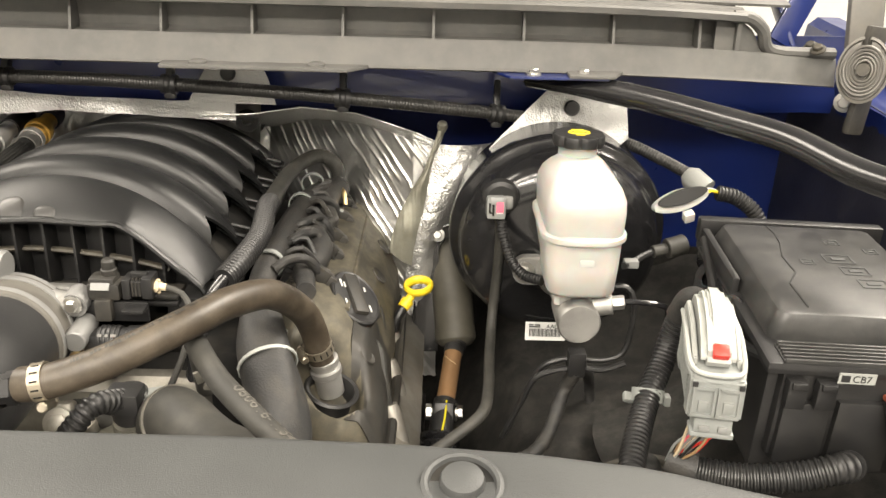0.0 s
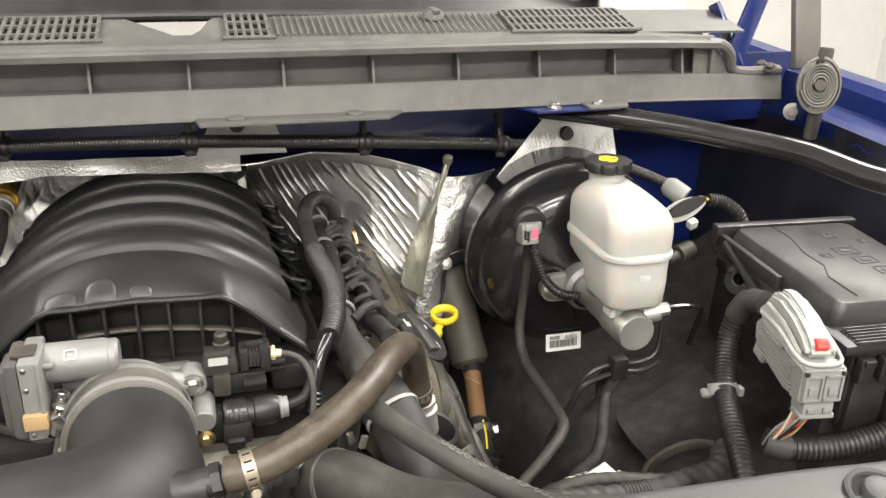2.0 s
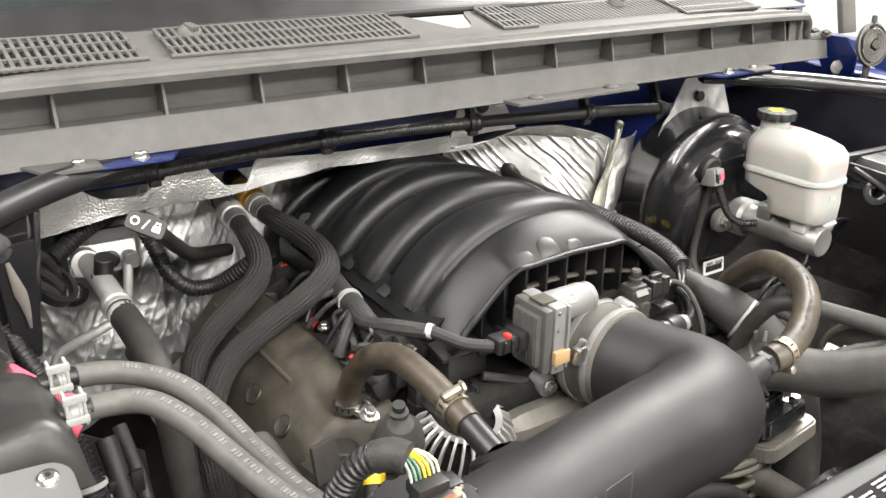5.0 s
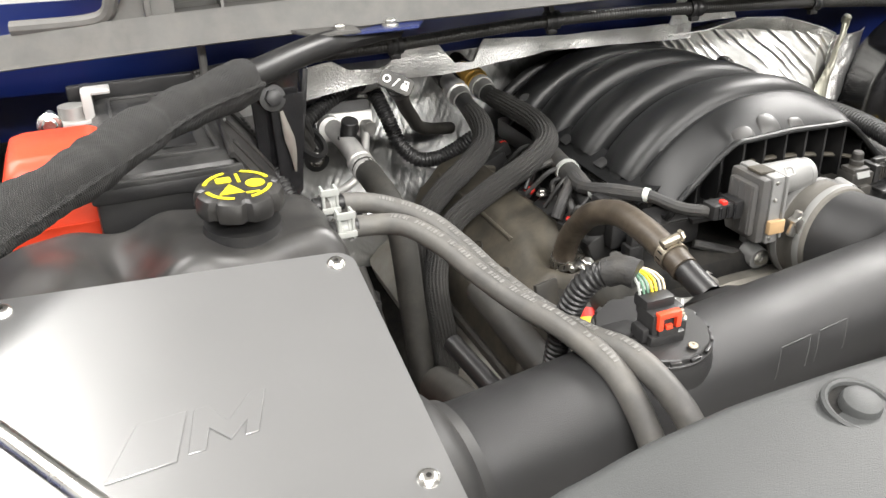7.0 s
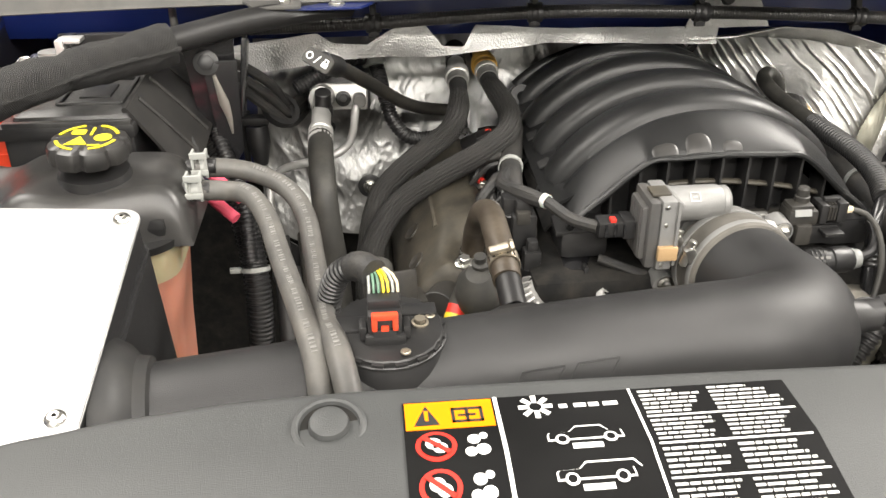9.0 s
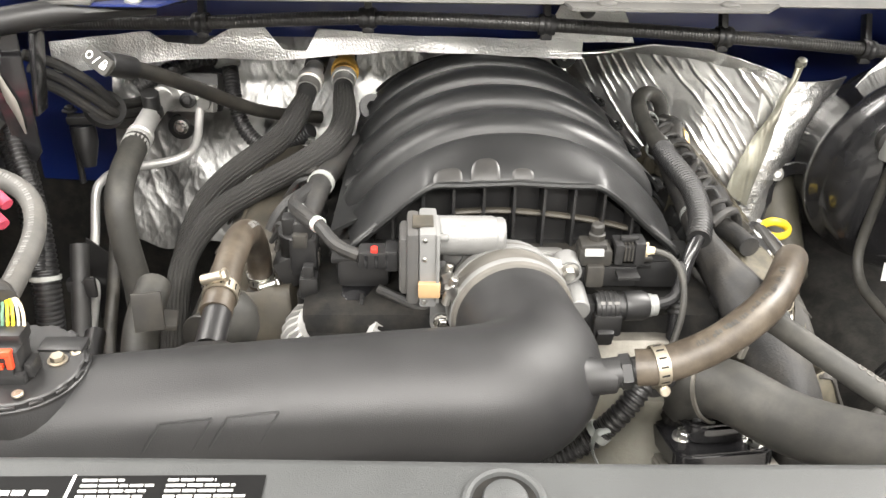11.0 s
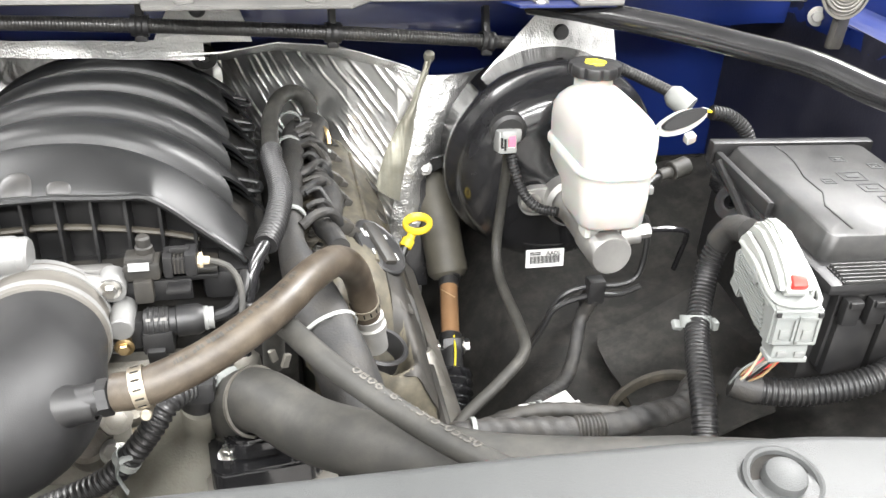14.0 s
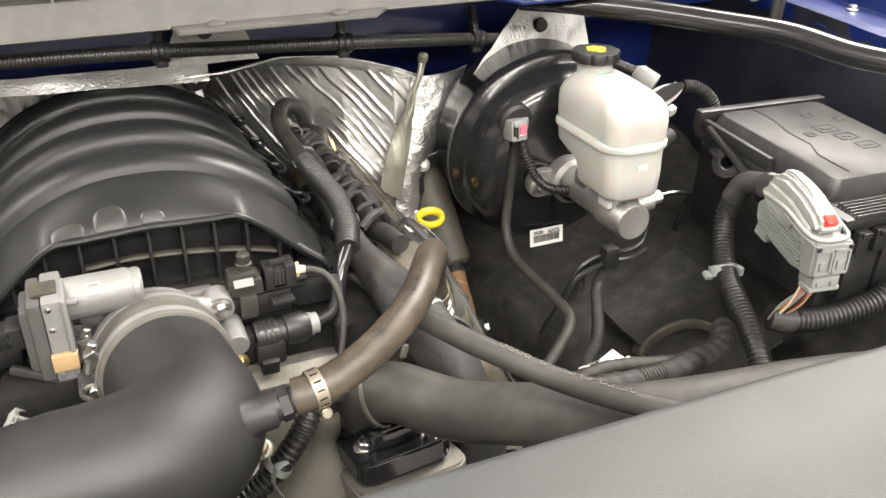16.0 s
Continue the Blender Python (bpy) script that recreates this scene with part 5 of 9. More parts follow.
    # square thermostat housing with its hose neck
    part("water_outlet", join(prism(rounded(0.088, 0.078, 0.014), pose(-0.212, 0.622, 0.975, -8, 0, 6), 0.020, 0.003), prism(rounded(0.060, 0.056, 0.018), pose(-0.214, 0.628, 0.993, -8, 0, 6), 0.018, 0.004),
                              lathe([(0.030, 0), (0.027, 0.02), (0.024, 0.04)], (-0.222, 0.640, 0.995), (0.10, -0.2, 0.9), 28)), GLOSS, t, "black thermostat housing")
    part("outlet_base", prism(rounded(0.104, 0.092, 0.016), pose(-0.208, 0.618, 0.952, -8, 0, 6), 0.019, 0.004), ALU_DIRTY, t)
    for x, y in ((-0.239, 0.611), (-0.182, 0.600), (-0.245, 0.655)):
        part("bolt", hexbolt((x, y, 0.996), (0, -0.15, 1), 0.0065, 0.009), STEEL, t)
    part("upright_rod", rod((-0.240, 0.622, 0.990), (-0.240, 0.630, 1.040), 0.0022, 8), BLACK, t)
    alt = thing("alternator", (-0.56, 0.70, 0.95), "dull grey ribbed alternator housing with black connector", "alternator")
    base, ax = Vector((-0.537, 0.742, 0.976)), Vector((0, -0.25, 1)).normalized()
    part("housing", lathe([(0.0, 0.056), (0.030, 0.056), (0.044, 0.050), (0.047, 0.040), (0.048, -0.03), (0, -0.03)], base, ax, 40), DARK, alt)
    part("fin_ring", lathe([(0.030, 0.062), (0.036, 0.066), (0.038, 0.062), (0.034, 0.058)], base, ax, 48), ALU_BRIGHT, alt)
    part("body_ring", lathe([(0.047, 0.030), (0.0545, 0.030), (0.0555, 0.020), (0.055, -0.03), (0.047, -0.03)], base, ax, 48), ALU, alt)
    u, v, d = frame_of(ax)
    for i in range(30):
        a = 2 * math.pi * i / 30
        e = u * math.cos(a) + v * math.sin(a)
        fin = prism([(0.033, 0.060), (0.036, 0.066), (0.046, 0.060), (0.0535, 0.048), (0.0545, 0.026), (0.049, 0.026), (0.048, 0.044), (0.043, 0.053)], Matrix.Translation((0, 0, -0.0011)), 0.0026)
        part("fin", place(fin, base, e, d, e.cross(d)), ALU_BRIGHT, alt)
    part("connector", join(box((-0.572, 0.79, 1.075), (0.026, 0.026, 0.040), 0.004), box((-0.572, 0.79, 1.095), (0.018, 0.018, 0.03), 0.004)), BLACK, alt)
    ps = thing("oil_pressure_sensor", (-0.566, 0.77, 1.0), "black oil pressure sensor with a square plug", "sensor")
    part("stem", lathe([(0.008, 0), (0.008, 0.02), (0.0125, 0.022), (0.0125, 0.045), (0, 0.045)], (-0.566, 0.77, 1.00), (0, -0.1, 1), 18), BLACK, ps)
    part("plug", join(box((-0.566, 0.766, 1.052), (0.018, 0.018, 0.024), 0.003), box((-0.566, 0.766, 1.068), (0.011, 0.012, 0.014), 0.003)), BLACK, ps)
    br = thing("throttle_bracket", (-0.48, 0.75, 1.03), "black ribbed plastic bracket below the throttle", "bracket")
    part("plate", sheet(12, 8, lambda u, v: (-0.535 + 0.10 * u, 0.742 + 0.05 * v, 1.048 - 0.02 * u + 0.012 * v + 0.006 * math.sin(u * 9)), 0.004), GLOSS, br)
    for k in range(3):
        part("rib", box((-0.515 + 0.028 * k, 0.742, 1.035 - 0.006 * k), (0.004, 0.012, 0.04), 0.001), BLACK, br)
    part("lead", tube([(-0.50, 0.75, 1.058), (-0.47, 0.737, 1.05), (-0.44, 0.735, 1.035), (-0.42, 0.74, 1.0)], 0.005, 10), TAPE, br)
    pul = thing("drive_pulley", (-0.30, 0.50, 0.85), "black ribbed belt pulley at the front of the engine", "pulley")
    for k, (x, y, z, r) in enumerate(((-0.245, 0.49, 0.93, 0.055), (-0.52, 0.48, 0.90, 0.05))):
        part("wheel", lathe([(0, 0.0), (r * 0.8, 0.0), (r, -0.002), (r - 0.003, 0.004), (r, 0.008), (r - 0.003, 0.012), (r, 0.016), (r - 0.003, 0.02), (r, 0.024), (r * 0.6, 0.028), (0, 0.02)], (x, y, z), (0, 1, 0), 36), GLOSS, pul)
        part("shaft", rod((x, y + 0.015, z), (x, 0.72, z), 0.016, 16), CAST_DARK, pul)
    part("belt", tube([(-0.52, 0.495, 0.955), (-0.40, 0.495, 0.985), (-0.245, 0.495, 0.988)], 0.011, 8, squash=0.3, up=(0, 1, 0)), RUBBER, pul)


front_end()


def throttle_side():
    """Purge valve, pressure sensor and leads beside the throttle."""
    t = thing("purge_valve", (-0.27, 0.72, 1.04), "black purge valve with a green band and silver bracket", "valve")
    part("body", join(lathe([(0, 0), (0.012, 0), (0.0135, 0.003), (0.0135, 0.020), (0.0118, 0.021), (0.0118, 0.026), (0.0135, 0.027), (0.0135, 0.044), (0.011, 0.049), (0, 0.049)], (-0.305, 0.705, 1.067), (1, 0.05, 0), 24),
                      box((-0.294, 0.703, 1.055), (0.026, 0.026, 0.022), 0.004), box((-0.312, 0.708, 1.060), (0.014, 0.018, 0.028), 0.003), box((-0.296, 0.694, 1.044), (0.016, 0.012, 0.018), 0.003, rot=(20, 0, 0))), BLACK, t)
    for k in range(4):
        part("rib", lathe([(0.0137, 0), (0.0143, 0.0004), (0.0143, 0.0012), (0.0137, 0.0016)], (-0.302 + 0.0042 * k, 0.7052 + 0.0002 * k, 1.067), (1, 0.05, 0), 24), BLACK, t)
    part("band", lathe([(0.0100, 0), (0.0106, 0.001), (0.0106, 0.003), (0.0096, 0.0035), (0.0096, 0.008), (0, 0.008)], (-0.256, 0.7075, 1.067), (1, 0.05, 0), 20), PLUGGREY, t, "pale green end band")
    part("band_rim", lathe([(0.0103, 0), (0.0112, 0.0003), (0.0112, 0.0022), (0.0103, 0.0025)], (-0.2585, 0.7074, 1.067), (1, 0.05, 0), 24), LIGHTGREY, t, "pale ring")
    part("outlet", tube([(-0.249, 0.708, 1.067), (-0.232, 0.713, 1.071), (-0.222, 0.728, 1.082), (-0.220, 0.744, 1.088)], 0.0052, 10), BLACK, t)
    for k, w in enumerate((0.004, 0.003, 0.005)):
        part("print_bar", box((-0.300 + 0.0062 * k, 0.694, 1.0775), (w, 0.0010, 0.0026), 0, rot=(-40, 0, 0)), PRINTGREY, t)
    part("bracket", join(box((-0.300, 0.728, 1.086), (0.070, 0.004, 0.020), 0.001), box((-0.275, 0.720, 1.092), (0.020, 0.018, 0.004), 0.001)), BLACK, t)
    part("fitting", rod((-0.322, 0.725, 1.075), (-0.322, 0.690, 1.072), 0.0105, 20), CASTING, t, "pale metal port")
    part("fitting_bolt", join(hexbolt((-0.3215, 0.693, 1.054), (0, -1, 0), 0.0055), rod((-0.3215, 0.725, 1.054), (-0.3215, 0.693, 1.054), 0.006, 12)), BRASSY, t, "brassy bolt")
    s = thing("pressure_sensor", (-0.30, 0.735, 1.09), "small black pressure sensor with yellow-tipped plug", "sensor")
    part("body", join(box((-0.304, 0.735, 1.106), (0.030, 0.024, 0.016), 0.003), box((-0.306, 0.735, 1.114), (0.024, 0.020, 0.010), 0.003), lathe([(0.0075, 0), (0.0075, 0.008), (0.006, 0.009), (0.006, 0.016), (0.0045, 0.018), (0, 0.018)], (-0.302, 0.738, 1.116), (0, 0, 1), 16),
                      lathe([(0.006, -0.006), (0.006, 0.002), (0, 0.002)], (-0.322, 0.735, 1.104), (0, 0, 1), 14), box((-0.304, 0.724, 1.090), (0.016, 0.014, 0.022), 0.003)), DUSTY_DARK, s)
    part("plate", box((-0.306, 0.7228, 1.1125), (0.017, 0.0014, 0.007), 0, rot=(-30, 0, 0)), PLUGGREY, s, "pale rating plate")
    plug = part("plug", join(box((-0.274, 0.735, 1.109), (0.026, 0.017, 0.016), 0.003), box((-0.283, 0.735, 1.109), (0.008, 0.022, 0.020), 0.002), box((-0.264, 0.735, 1.110), (0.010, 0.021, 0.021), 0.002), box((-0.273, 0.735, 1.1205), (0.016, 0.006, 0.005), 0.001)), BLACK, s)
    for k in range(5):
        part("plug_rib", box((-0.2805 + 0.0032 * k, 0.7262, 1.109), (0.0013, 0.0022, 0.0135), 0), DUSTY_DARK, plug)
        part("plug_rib", box((-0.2805 + 0.0032 * k, 0.735, 1.1175), (0.0013, 0.014, 0.0022), 0), DUSTY_DARK, plug)
    part("tip", join(lathe([(0.0062, 0), (0.0062, 0.003), (0.004, 0.004), (0.0035, 0.010), (0, 0.010)], (-0.259, 0.735, 1.109), (1, 0, -0.1), 8), box((-0.256, 0.735, 1.109), (0.003, 0.014, 0.003), 0.0005), box((-0.256, 0.735, 1.109), (0.003, 0.003, 0.014), 0.0005)), CREAM, s, "pale yellow plug tip")
    part("lead", tube([(-0.250, 0.735, 1.108), (-0.234, 0.732, 1.103), (-0.224, 0.720, 1.088), (-0.226, 0.700, 1.062), (-0.240, 0.68, 1.025)], 0.0030, 10), RUBBER_GREY, s)
    b = thing("front_loom", (-0.29, 0.6, 0.98), "black corrugated loom below the intake tube", "loom")
    part("conduit", corrugated([(-0.262, 0.640, 1.046), (-0.278, 0.612, 1.056), (-0.296, 0.600, 1.036), (-0.318, 0.600, 1.008), (-0.341, 0.600, 0.990), (-0.39, 0.600, 0.970)], 0.0100), BLACK, b)
    part("tie", lathe([(0.0102, -0.003), (0.0115, -0.003), (0.0115, 0.003), (0.0102, 0.003)], (-0.315, 0.600, 1.012), (0.65, 0.0, 0.76), 18), PLUGPALE, b)
    part("tie_strap", tube([(-0.309, 0.592, 1.022), (-0.318, 0.590, 1.020), (-0.322, 0.590, 1.006), (-0.316, 0.588, 0.990)], 0.0040, 8, squash=0.3), PLUGPALE, b)
    part("sensor", join(rod((-0.335, 0.690, 0.995), (-0.330, 0.655, 1.010), 0.012, 18), hexbolt((-0.330, 0.655, 1.010), (0.1, -0.9, 0.4), 0.009)), ALU_DIRTY, b)


throttle_side()


def radiator_hose():
    pts = [(-0.226, 0.642, 1.010), (-0.224, 0.634, 1.030), (-0.208, 0.616, 1.042), (-0.167, 0.575, 1.040), (-0.105, 0.535, 1.046), (-0.045, 0.508, 1.047), (0.024, 0.488, 1.051), (0.096, 0.471, 1.056), (0.17, 0.44, 1.062), (0.22, 0.38, 1.06)]
    t = hose("radiator_hose", pts, lambda s, L: 0.0255 + 0.0025 * math.exp(-(s / 0.03) ** 2), RUBBER_GREY, "thick dusty grey rubber radiator hose", seg=28)
    pts = [(-0.200, 0.67, 1.04), (-0.198, 0.650, 1.085), (-0.192, 0.622, 1.112), (-0.159, 0.568, 1.108), (-0.112, 0.523, 1.092), (-0.073, 0.480, 1.089), (-0.033, 0.445, 1.088), (0.011, 0.413, 1.086), (0.05, 0.385, 1.08), (0.09, 0.34, 1.06)]
    part("end_ring", lathe([(0.0268, -0.0016), (0.0292, -0.0016), (0.0292, 0.0016), (0.0268, 0.0016)], (-0.2165, 0.6255, 1.0365), (0.016, -0.018, 0.012), 36), CAST_DARK, t, "dull spring clamp ring")
    part("ring_ear", join(box((-0.190, 0.642, 1.062), (0.006, 0.004, 0.012), 0.001, rot=(0, 20, 30)), box((-0.200, 0.648, 1.064), (0.006, 0.004, 0.012), 0.001, rot=(0, -15, 30))), CAST_DARK, t)
    t2 = hose("coolant_hose", pts, 0.0092, RUBBER_GREY, "thin dusty grey coolant hose with worn print")
    part("print", wrap_on_hose(lettering("080616-11545-05:30", 0.0134), pts, 0.0092, 0.172, (0.35, -0.6, 1)), RUBBER_PALE, t2, "worn pale print", angle=80)


radiator_hose()


def loom_right():
    """Taped looms and the fuel line along the far valve cover."""
    t = thing("injector_loom", (-0.17, 0.95, 1.0), "black taped wiring loom with white ties along the valve cover", "loom")
    pts = [(-0.130, 1.20, 1.062), (-0.160, 1.11, 1.078), (-0.166, 1.01, 1.090), (-0.174, 0.90, 1.088), (-0.176, 0.80, 1.078), (-0.158, 0.72, 1.056), (-0.138, 0.67, 1.026), (-0.128, 0.63, 0.97), (-0.125, 0.61, 0.86)]
    part("sleeve", tube(pts, lambda s, L: 0.0135 + 0.0125 * max(0, min(1, (s - 0.40) / 0.10)), 24, 0.004,
                      shape=lambda s, a: 1 + min(1.0, max(0.0, (s - 0.36) / 0.1)) * (0.10 * noise.noise(Vector((s * 26, 1.6 * math.cos(a), 1.6 * math.sin(a)))) + 0.05 * math.sin(3 * a + s * 40))), TAPE, t)
    c = spline(pts, 0.01)
    for k in (50,):
        d = c[k + 1] - c[k - 1]
        r = 0.0145 if k < 40 else 0.0275
        part("tie", lathe([(r - 0.0008, -0.0018), (r + 0.0006, -0.0018), (r + 0.0006, 0.0018), (r - 0.0008, 0.0018)], c[k], d, 20), LIGHTGREY, t)
    part("hook", tube([(-0.118, 1.075, 1.075), (-0.120, 1.082, 1.087), (-0.126, 1.092, 1.092), (-0.132, 1.102, 1.088)], 0.003, 10), BRASSY, t, "brassy lifting hook")
    wavy = [(-0.136 + 0.006 * math.sin(k * 1.9), 1.135 - 0.030 * k, 1.083 + 0.004 * math.sin(k * 1.3) - 0.0012 * k) for k in range(12)]
    part("coil_sleeve", tube(wavy, lambda s, L: 0.0125 + 0.0025 * math.sin(s * 34), 14, shape=lambda s, a: 1 + 0.05 * noise.noise(Vector((s * 80, math.cos(a), math.sin(a))))), TAPE, t)
    rnd = random.Random(8)
    for i in range(9):
        y = 0.86 + i * 0.032
        a = Vector((-0.158, y, 1.094))
        b = Vector((-0.122 + rnd.uniform(-0.006, 0.006), y + rnd.uniform(-0.02, 0.02), 1.070))
        part("branch_wire", tube([a, (a + b) / 2 + Vector((0, rnd.uniform(-0.012, 0.012), 0.012 + rnd.uniform(0, 0.008))), b, b + Vector((0.006, 0.004, -0.02))], 0.0030, 8), (TAPE, RUBBER, DUSTY_DARK)[i % 3], t)
    for at, d in (((-0.165, 1.109, 1.092), (-0.10, 1, 0.10)), ((-0.169, 1.030, 1.090), (-0.08, 1, 0.05)), ((-0.175, 0.850, 1.086), (0.05, 1, 0.1))):
        part("tie", lathe([(0.0140, -0.0030), (0.0156, -0.0030), (0.0156, 0.0030), (0.0140, 0.0030)], at, d, 24), PLUGPALE, t, "pale plastic ring")
    for i in range(5):
        y = 0.845 + 0.060 * i + 0.012 * (i % 2)
        up = 0.004 * (i % 3)
        part("branch", tube([(-0.166, y - 0.02, 1.090), (-0.152, y - 0.012 - up, 1.097), (-0.138, y + up, 1.094), (-0.129, y + 0.010, 1.082), (-0.122, y + 0.016, 1.066)], 0.0052, 10, 0.003, shape=lambda q, a: 1 + 0.12 * noise.noise(Vector((q * 80, math.cos(a), math.sin(a))))), TAPE, t)
        pl = part("coil_plug", join(box((-0.122, y + 0.018, 1.068), (0.017, 0.016, 0.016), 0.003, rot=(0, 35, 15)), box((-0.113, y + 0.020, 1.061), (0.010, 0.020, 0.012), 0.002, rot=(0, 35, 15))), DUSTY_DARK, t)
        part("plug_clip", box((-0.1205, y + 0.012, 1.0765), (0.005, 0.004, 0.003), 0.0006, rot=(0, 35, 15)), LIGHTGREY if i % 2 else DUSTY, pl)
    h = thing("vacuum_hose", (-0.19, 0.95, 1.06), "black hose with ribbed end sleeve beside the manifold", "hose")
    pts = [(-0.134, 1.150, 1.070), (-0.136, 1.150, 1.098), (-0.145, 1.148, 1.114), (-0.160, 1.143, 1.121), (-0.176, 1.118, 1.121), (-0.186, 1.07, 1.121), (-0.190, 1.01, 1.121), (-0.190, 0.918, 1.122)]
    part("hose_wall", tube(pts, 0.0098, 16), RUBBER_GREY, h)
    part("ribbed_sleeve", corrugated([(-0.190, 0.945, 1.1218), (-0.190, 0.918, 1.122), (-0.184, 0.850, 1.118), (-0.190, 0.795, 1.114), (-0.201, 0.758, 1.107)], 0.0118, 0.0046, 0.0012, 16), BLACK, h)
    part("lower_line", tube([(-0.200, 0.762, 1.108), (-0.211, 0.748, 1.094), (-0.219, 0.735, 1.070), (-0.224, 0.722, 1.045), (-0.226, 0.712, 1.020)], 0.0064, 12), GLOSS, h)
    part("collar", corrugated([(-0.2205, 0.732, 1.065), (-0.2235, 0.723, 1.047)], 0.0082, 0.005, 0.0010), BLACK, h)


loom_right()

# ---- firewall: foil insulation and the cross harness ----
def piecewise(pts):
    def f(x):
        if x <= pts[0][0]:
            return pts[0][1]
        for (a, p), (b, q) in zip(pts, pts[1:]):
            if x <= b:
                return p + (q - p) * (x - a) / (b - a)
        return pts[-1][1]
    return f


def crease(x, z, dx, dz, s=1.0):
    """Narrow raised folds that run along (dx, dz), in uneven groups, over a soft unevenness."""
    q = (x * dz - z * dx) / 0.0098 + 0.75 * noise.noise(Vector((x * 9, z * 9, 3.1))) + 0.22 * noise.noise(Vector((x * 38, z * 38, 8.0)))
    n = math.floor(q)
    f = q - n
    a = noise.noise(Vector((n * 5.3, (x * dx + z * dz) * 14, 6.0)))
    ridge = max(0.0, 1 - abs(f - 0.5) / 0.24) ** 1.3 * max(0.0, min(1.0, 0.38 + 1.7 * a))
    b = noise.noise(Vector((x * 120, z * 120, 9.0)))
    c = noise.noise(Vector((x * 20, z * 20, 1.7)))
    return -s * (0.0024 * ridge + 0.0002 * b + 0.0010 * c)


def crumple(x, z):
    """Sharp irregular wrinkles of two sizes, drawn out along a slant."""
    a, b = x * 0.8 + z * 0.35, z * 0.75 - x * 0.2
    big = (1 - abs(noise.noise(Vector((a * 30, b * 17, 1.0))))) ** 5
    small = (1 - abs(noise.noise(Vector((a * 74, b * 50, 5.0))))) ** 5
    return 0.0018 * big + 0.0008 * small


def foil():
    t = thing("foil_insulation", (-0.68, 1.1, 0.9), "crumpled silver foil insulation on the firewall with scalloped top flange", "insulation", "foil insulation")
    top = piecewise([(-0.905, 1.192), (-0.80, 1.205), (-0.786, 1.206), (-0.766, 1.193), (-0.722, 1.191), (-0.700, 1.204), (-0.684, 1.212), (-0.648, 1.213), (-0.626, 1.186), (-0.598, 1.184), (-0.583, 1.211), (-0.466, 1.204), (-0.26, 1.202)])
    low = piecewise([(-0.905, 1.153), (-0.854, 1.159), (-0.818, 1.163), (-0.76, 1.172), (-0.694, 1.174), (-0.643, 1.172), (-0.58, 1.177), (-0.539, 1.181), (-0.49, 1.186), (-0.26, 1.178)])

    def flange(u, v):
        x = -0.905 + 0.645 * u
        z0 = min(low(x), top(x) - 0.008)
        z = z0 + (top(x) - z0) * v
        return (x, 1.100 + 0.25 * crease(x, z, 0.6, 0.8) + 0.005 * noise.noise(Vector((x * 22, z * 22, 0))) + 0.04 * (z - 1.19), z)
    part("flange", sheet(220, 14, flange, 0.0015), FOIL_E, t, "smooth embossed foil flange", angle=60)

    def back(u, v):
        x = -0.885 + 0.625 * u
        z0 = 0.885 + 0.03 * noise.noise(Vector((x * 14, 3, 0)))
        z = z0 + (1.18 - z0) * v
        return (x, 1.222 + 0.30 * (z - 1.05) + 0.30 * crease(x, z, 0.5, 0.85) - crumple(x, z) - 0.006 * noise.noise(Vector((x * 16, z * 16, 7))) - 0.02 * math.exp(-((x + 0.76) / 0.06) ** 2 - ((z - 1.08) / 0.05) ** 2), z)
    part("back_sheet", sheet(360, 150, back, 0.0015), FOIL_DARK, t, angle=60)
    for x, y, z in ((-0.727, 1.190, 0.953), (-0.791, 1.209, 1.044)):
        b = part("washer", lathe([(0.006, 0.0), (0.017, 0.0), (0.018, 0.003), (0.012, 0.005), (0.006, 0.005)], (x, y, z), (0, -1, 0.1), 24), BLACK, t)
        part("bolt", hexbolt((x, y - 0.003, z), (0, -1, 0.1), 0.008), STEEL, b)
    r = thing("foil_insulation", (-0.1, 1.1, 0.9), "wrinkled silver foil insulation beside the brake booster", "insulation", "foil insulation")
    rtop = piecewise([(-0.30, 1.190), (-0.241, 1.192), (-0.173, 1.203), (-0.105, 1.197), (-0.069, 1.187), (-0.026, 1.173), (0.005, 1.160)])

    def back_of(x):
        return min(0.185, 0.85 * max(0.0, -x - 0.03))

    def top_of(x):
        return rtop(x) - 0.27 * back_of(x) - 0.012

    def right(u, v):
        x = -0.30 + 0.305 * u
        z = 0.82 + (top_of(x) - 0.82) * v
        y = 1.090 + back_of(x) - (0.07 + 0.24 * min(1.0, back_of(x) / 0.05)) * min(0.14, max(0, 1.17 - z)) + crease(x, z, 0.6, -0.8, 1.35)
        return (x, y, z)
    part("sheet", sheet(340, 280, right, 0.0015), FOIL, r, angle=60)

    def band(u, v):
        x = -0.300 + 0.302 * u
        z = top_of(x) - 0.002 + (rtop(x) - top_of(x)) * v
        return (x, 1.088 + back_of(x) * (1 - v ** 1.3) + 0.0015 * noise.noise(Vector((x * 40, v * 3, 4))), z)
    part("top_band", sheet(90, 12, band, 0.0015), FOIL_E, r, "smooth dull foil shelf along the top edge", angle=60)
    w = part("washer", lathe([(0.006, 0.0), (0.016, 0.0), (0.017, 0.003), (0.011, 0.005), (0.006, 0.005)], (-0.272, 1.262, 1.137), (0, -1, 0.1), 24), BLACK, r)
    part("bolt", hexbolt((-0.272, 1.258, 1.137), (0, -1, 0.1), 0.007), STEEL, w)
    seam_l = piecewise([(0.90, -0.075), (0.997, -0.064), (1.031, -0.058), (1.063, -0.049), (1.097, -0.033), (1.127, -0.016), (1.146, -0.009), (1.164, -0.001), (1.180, 0.004)])
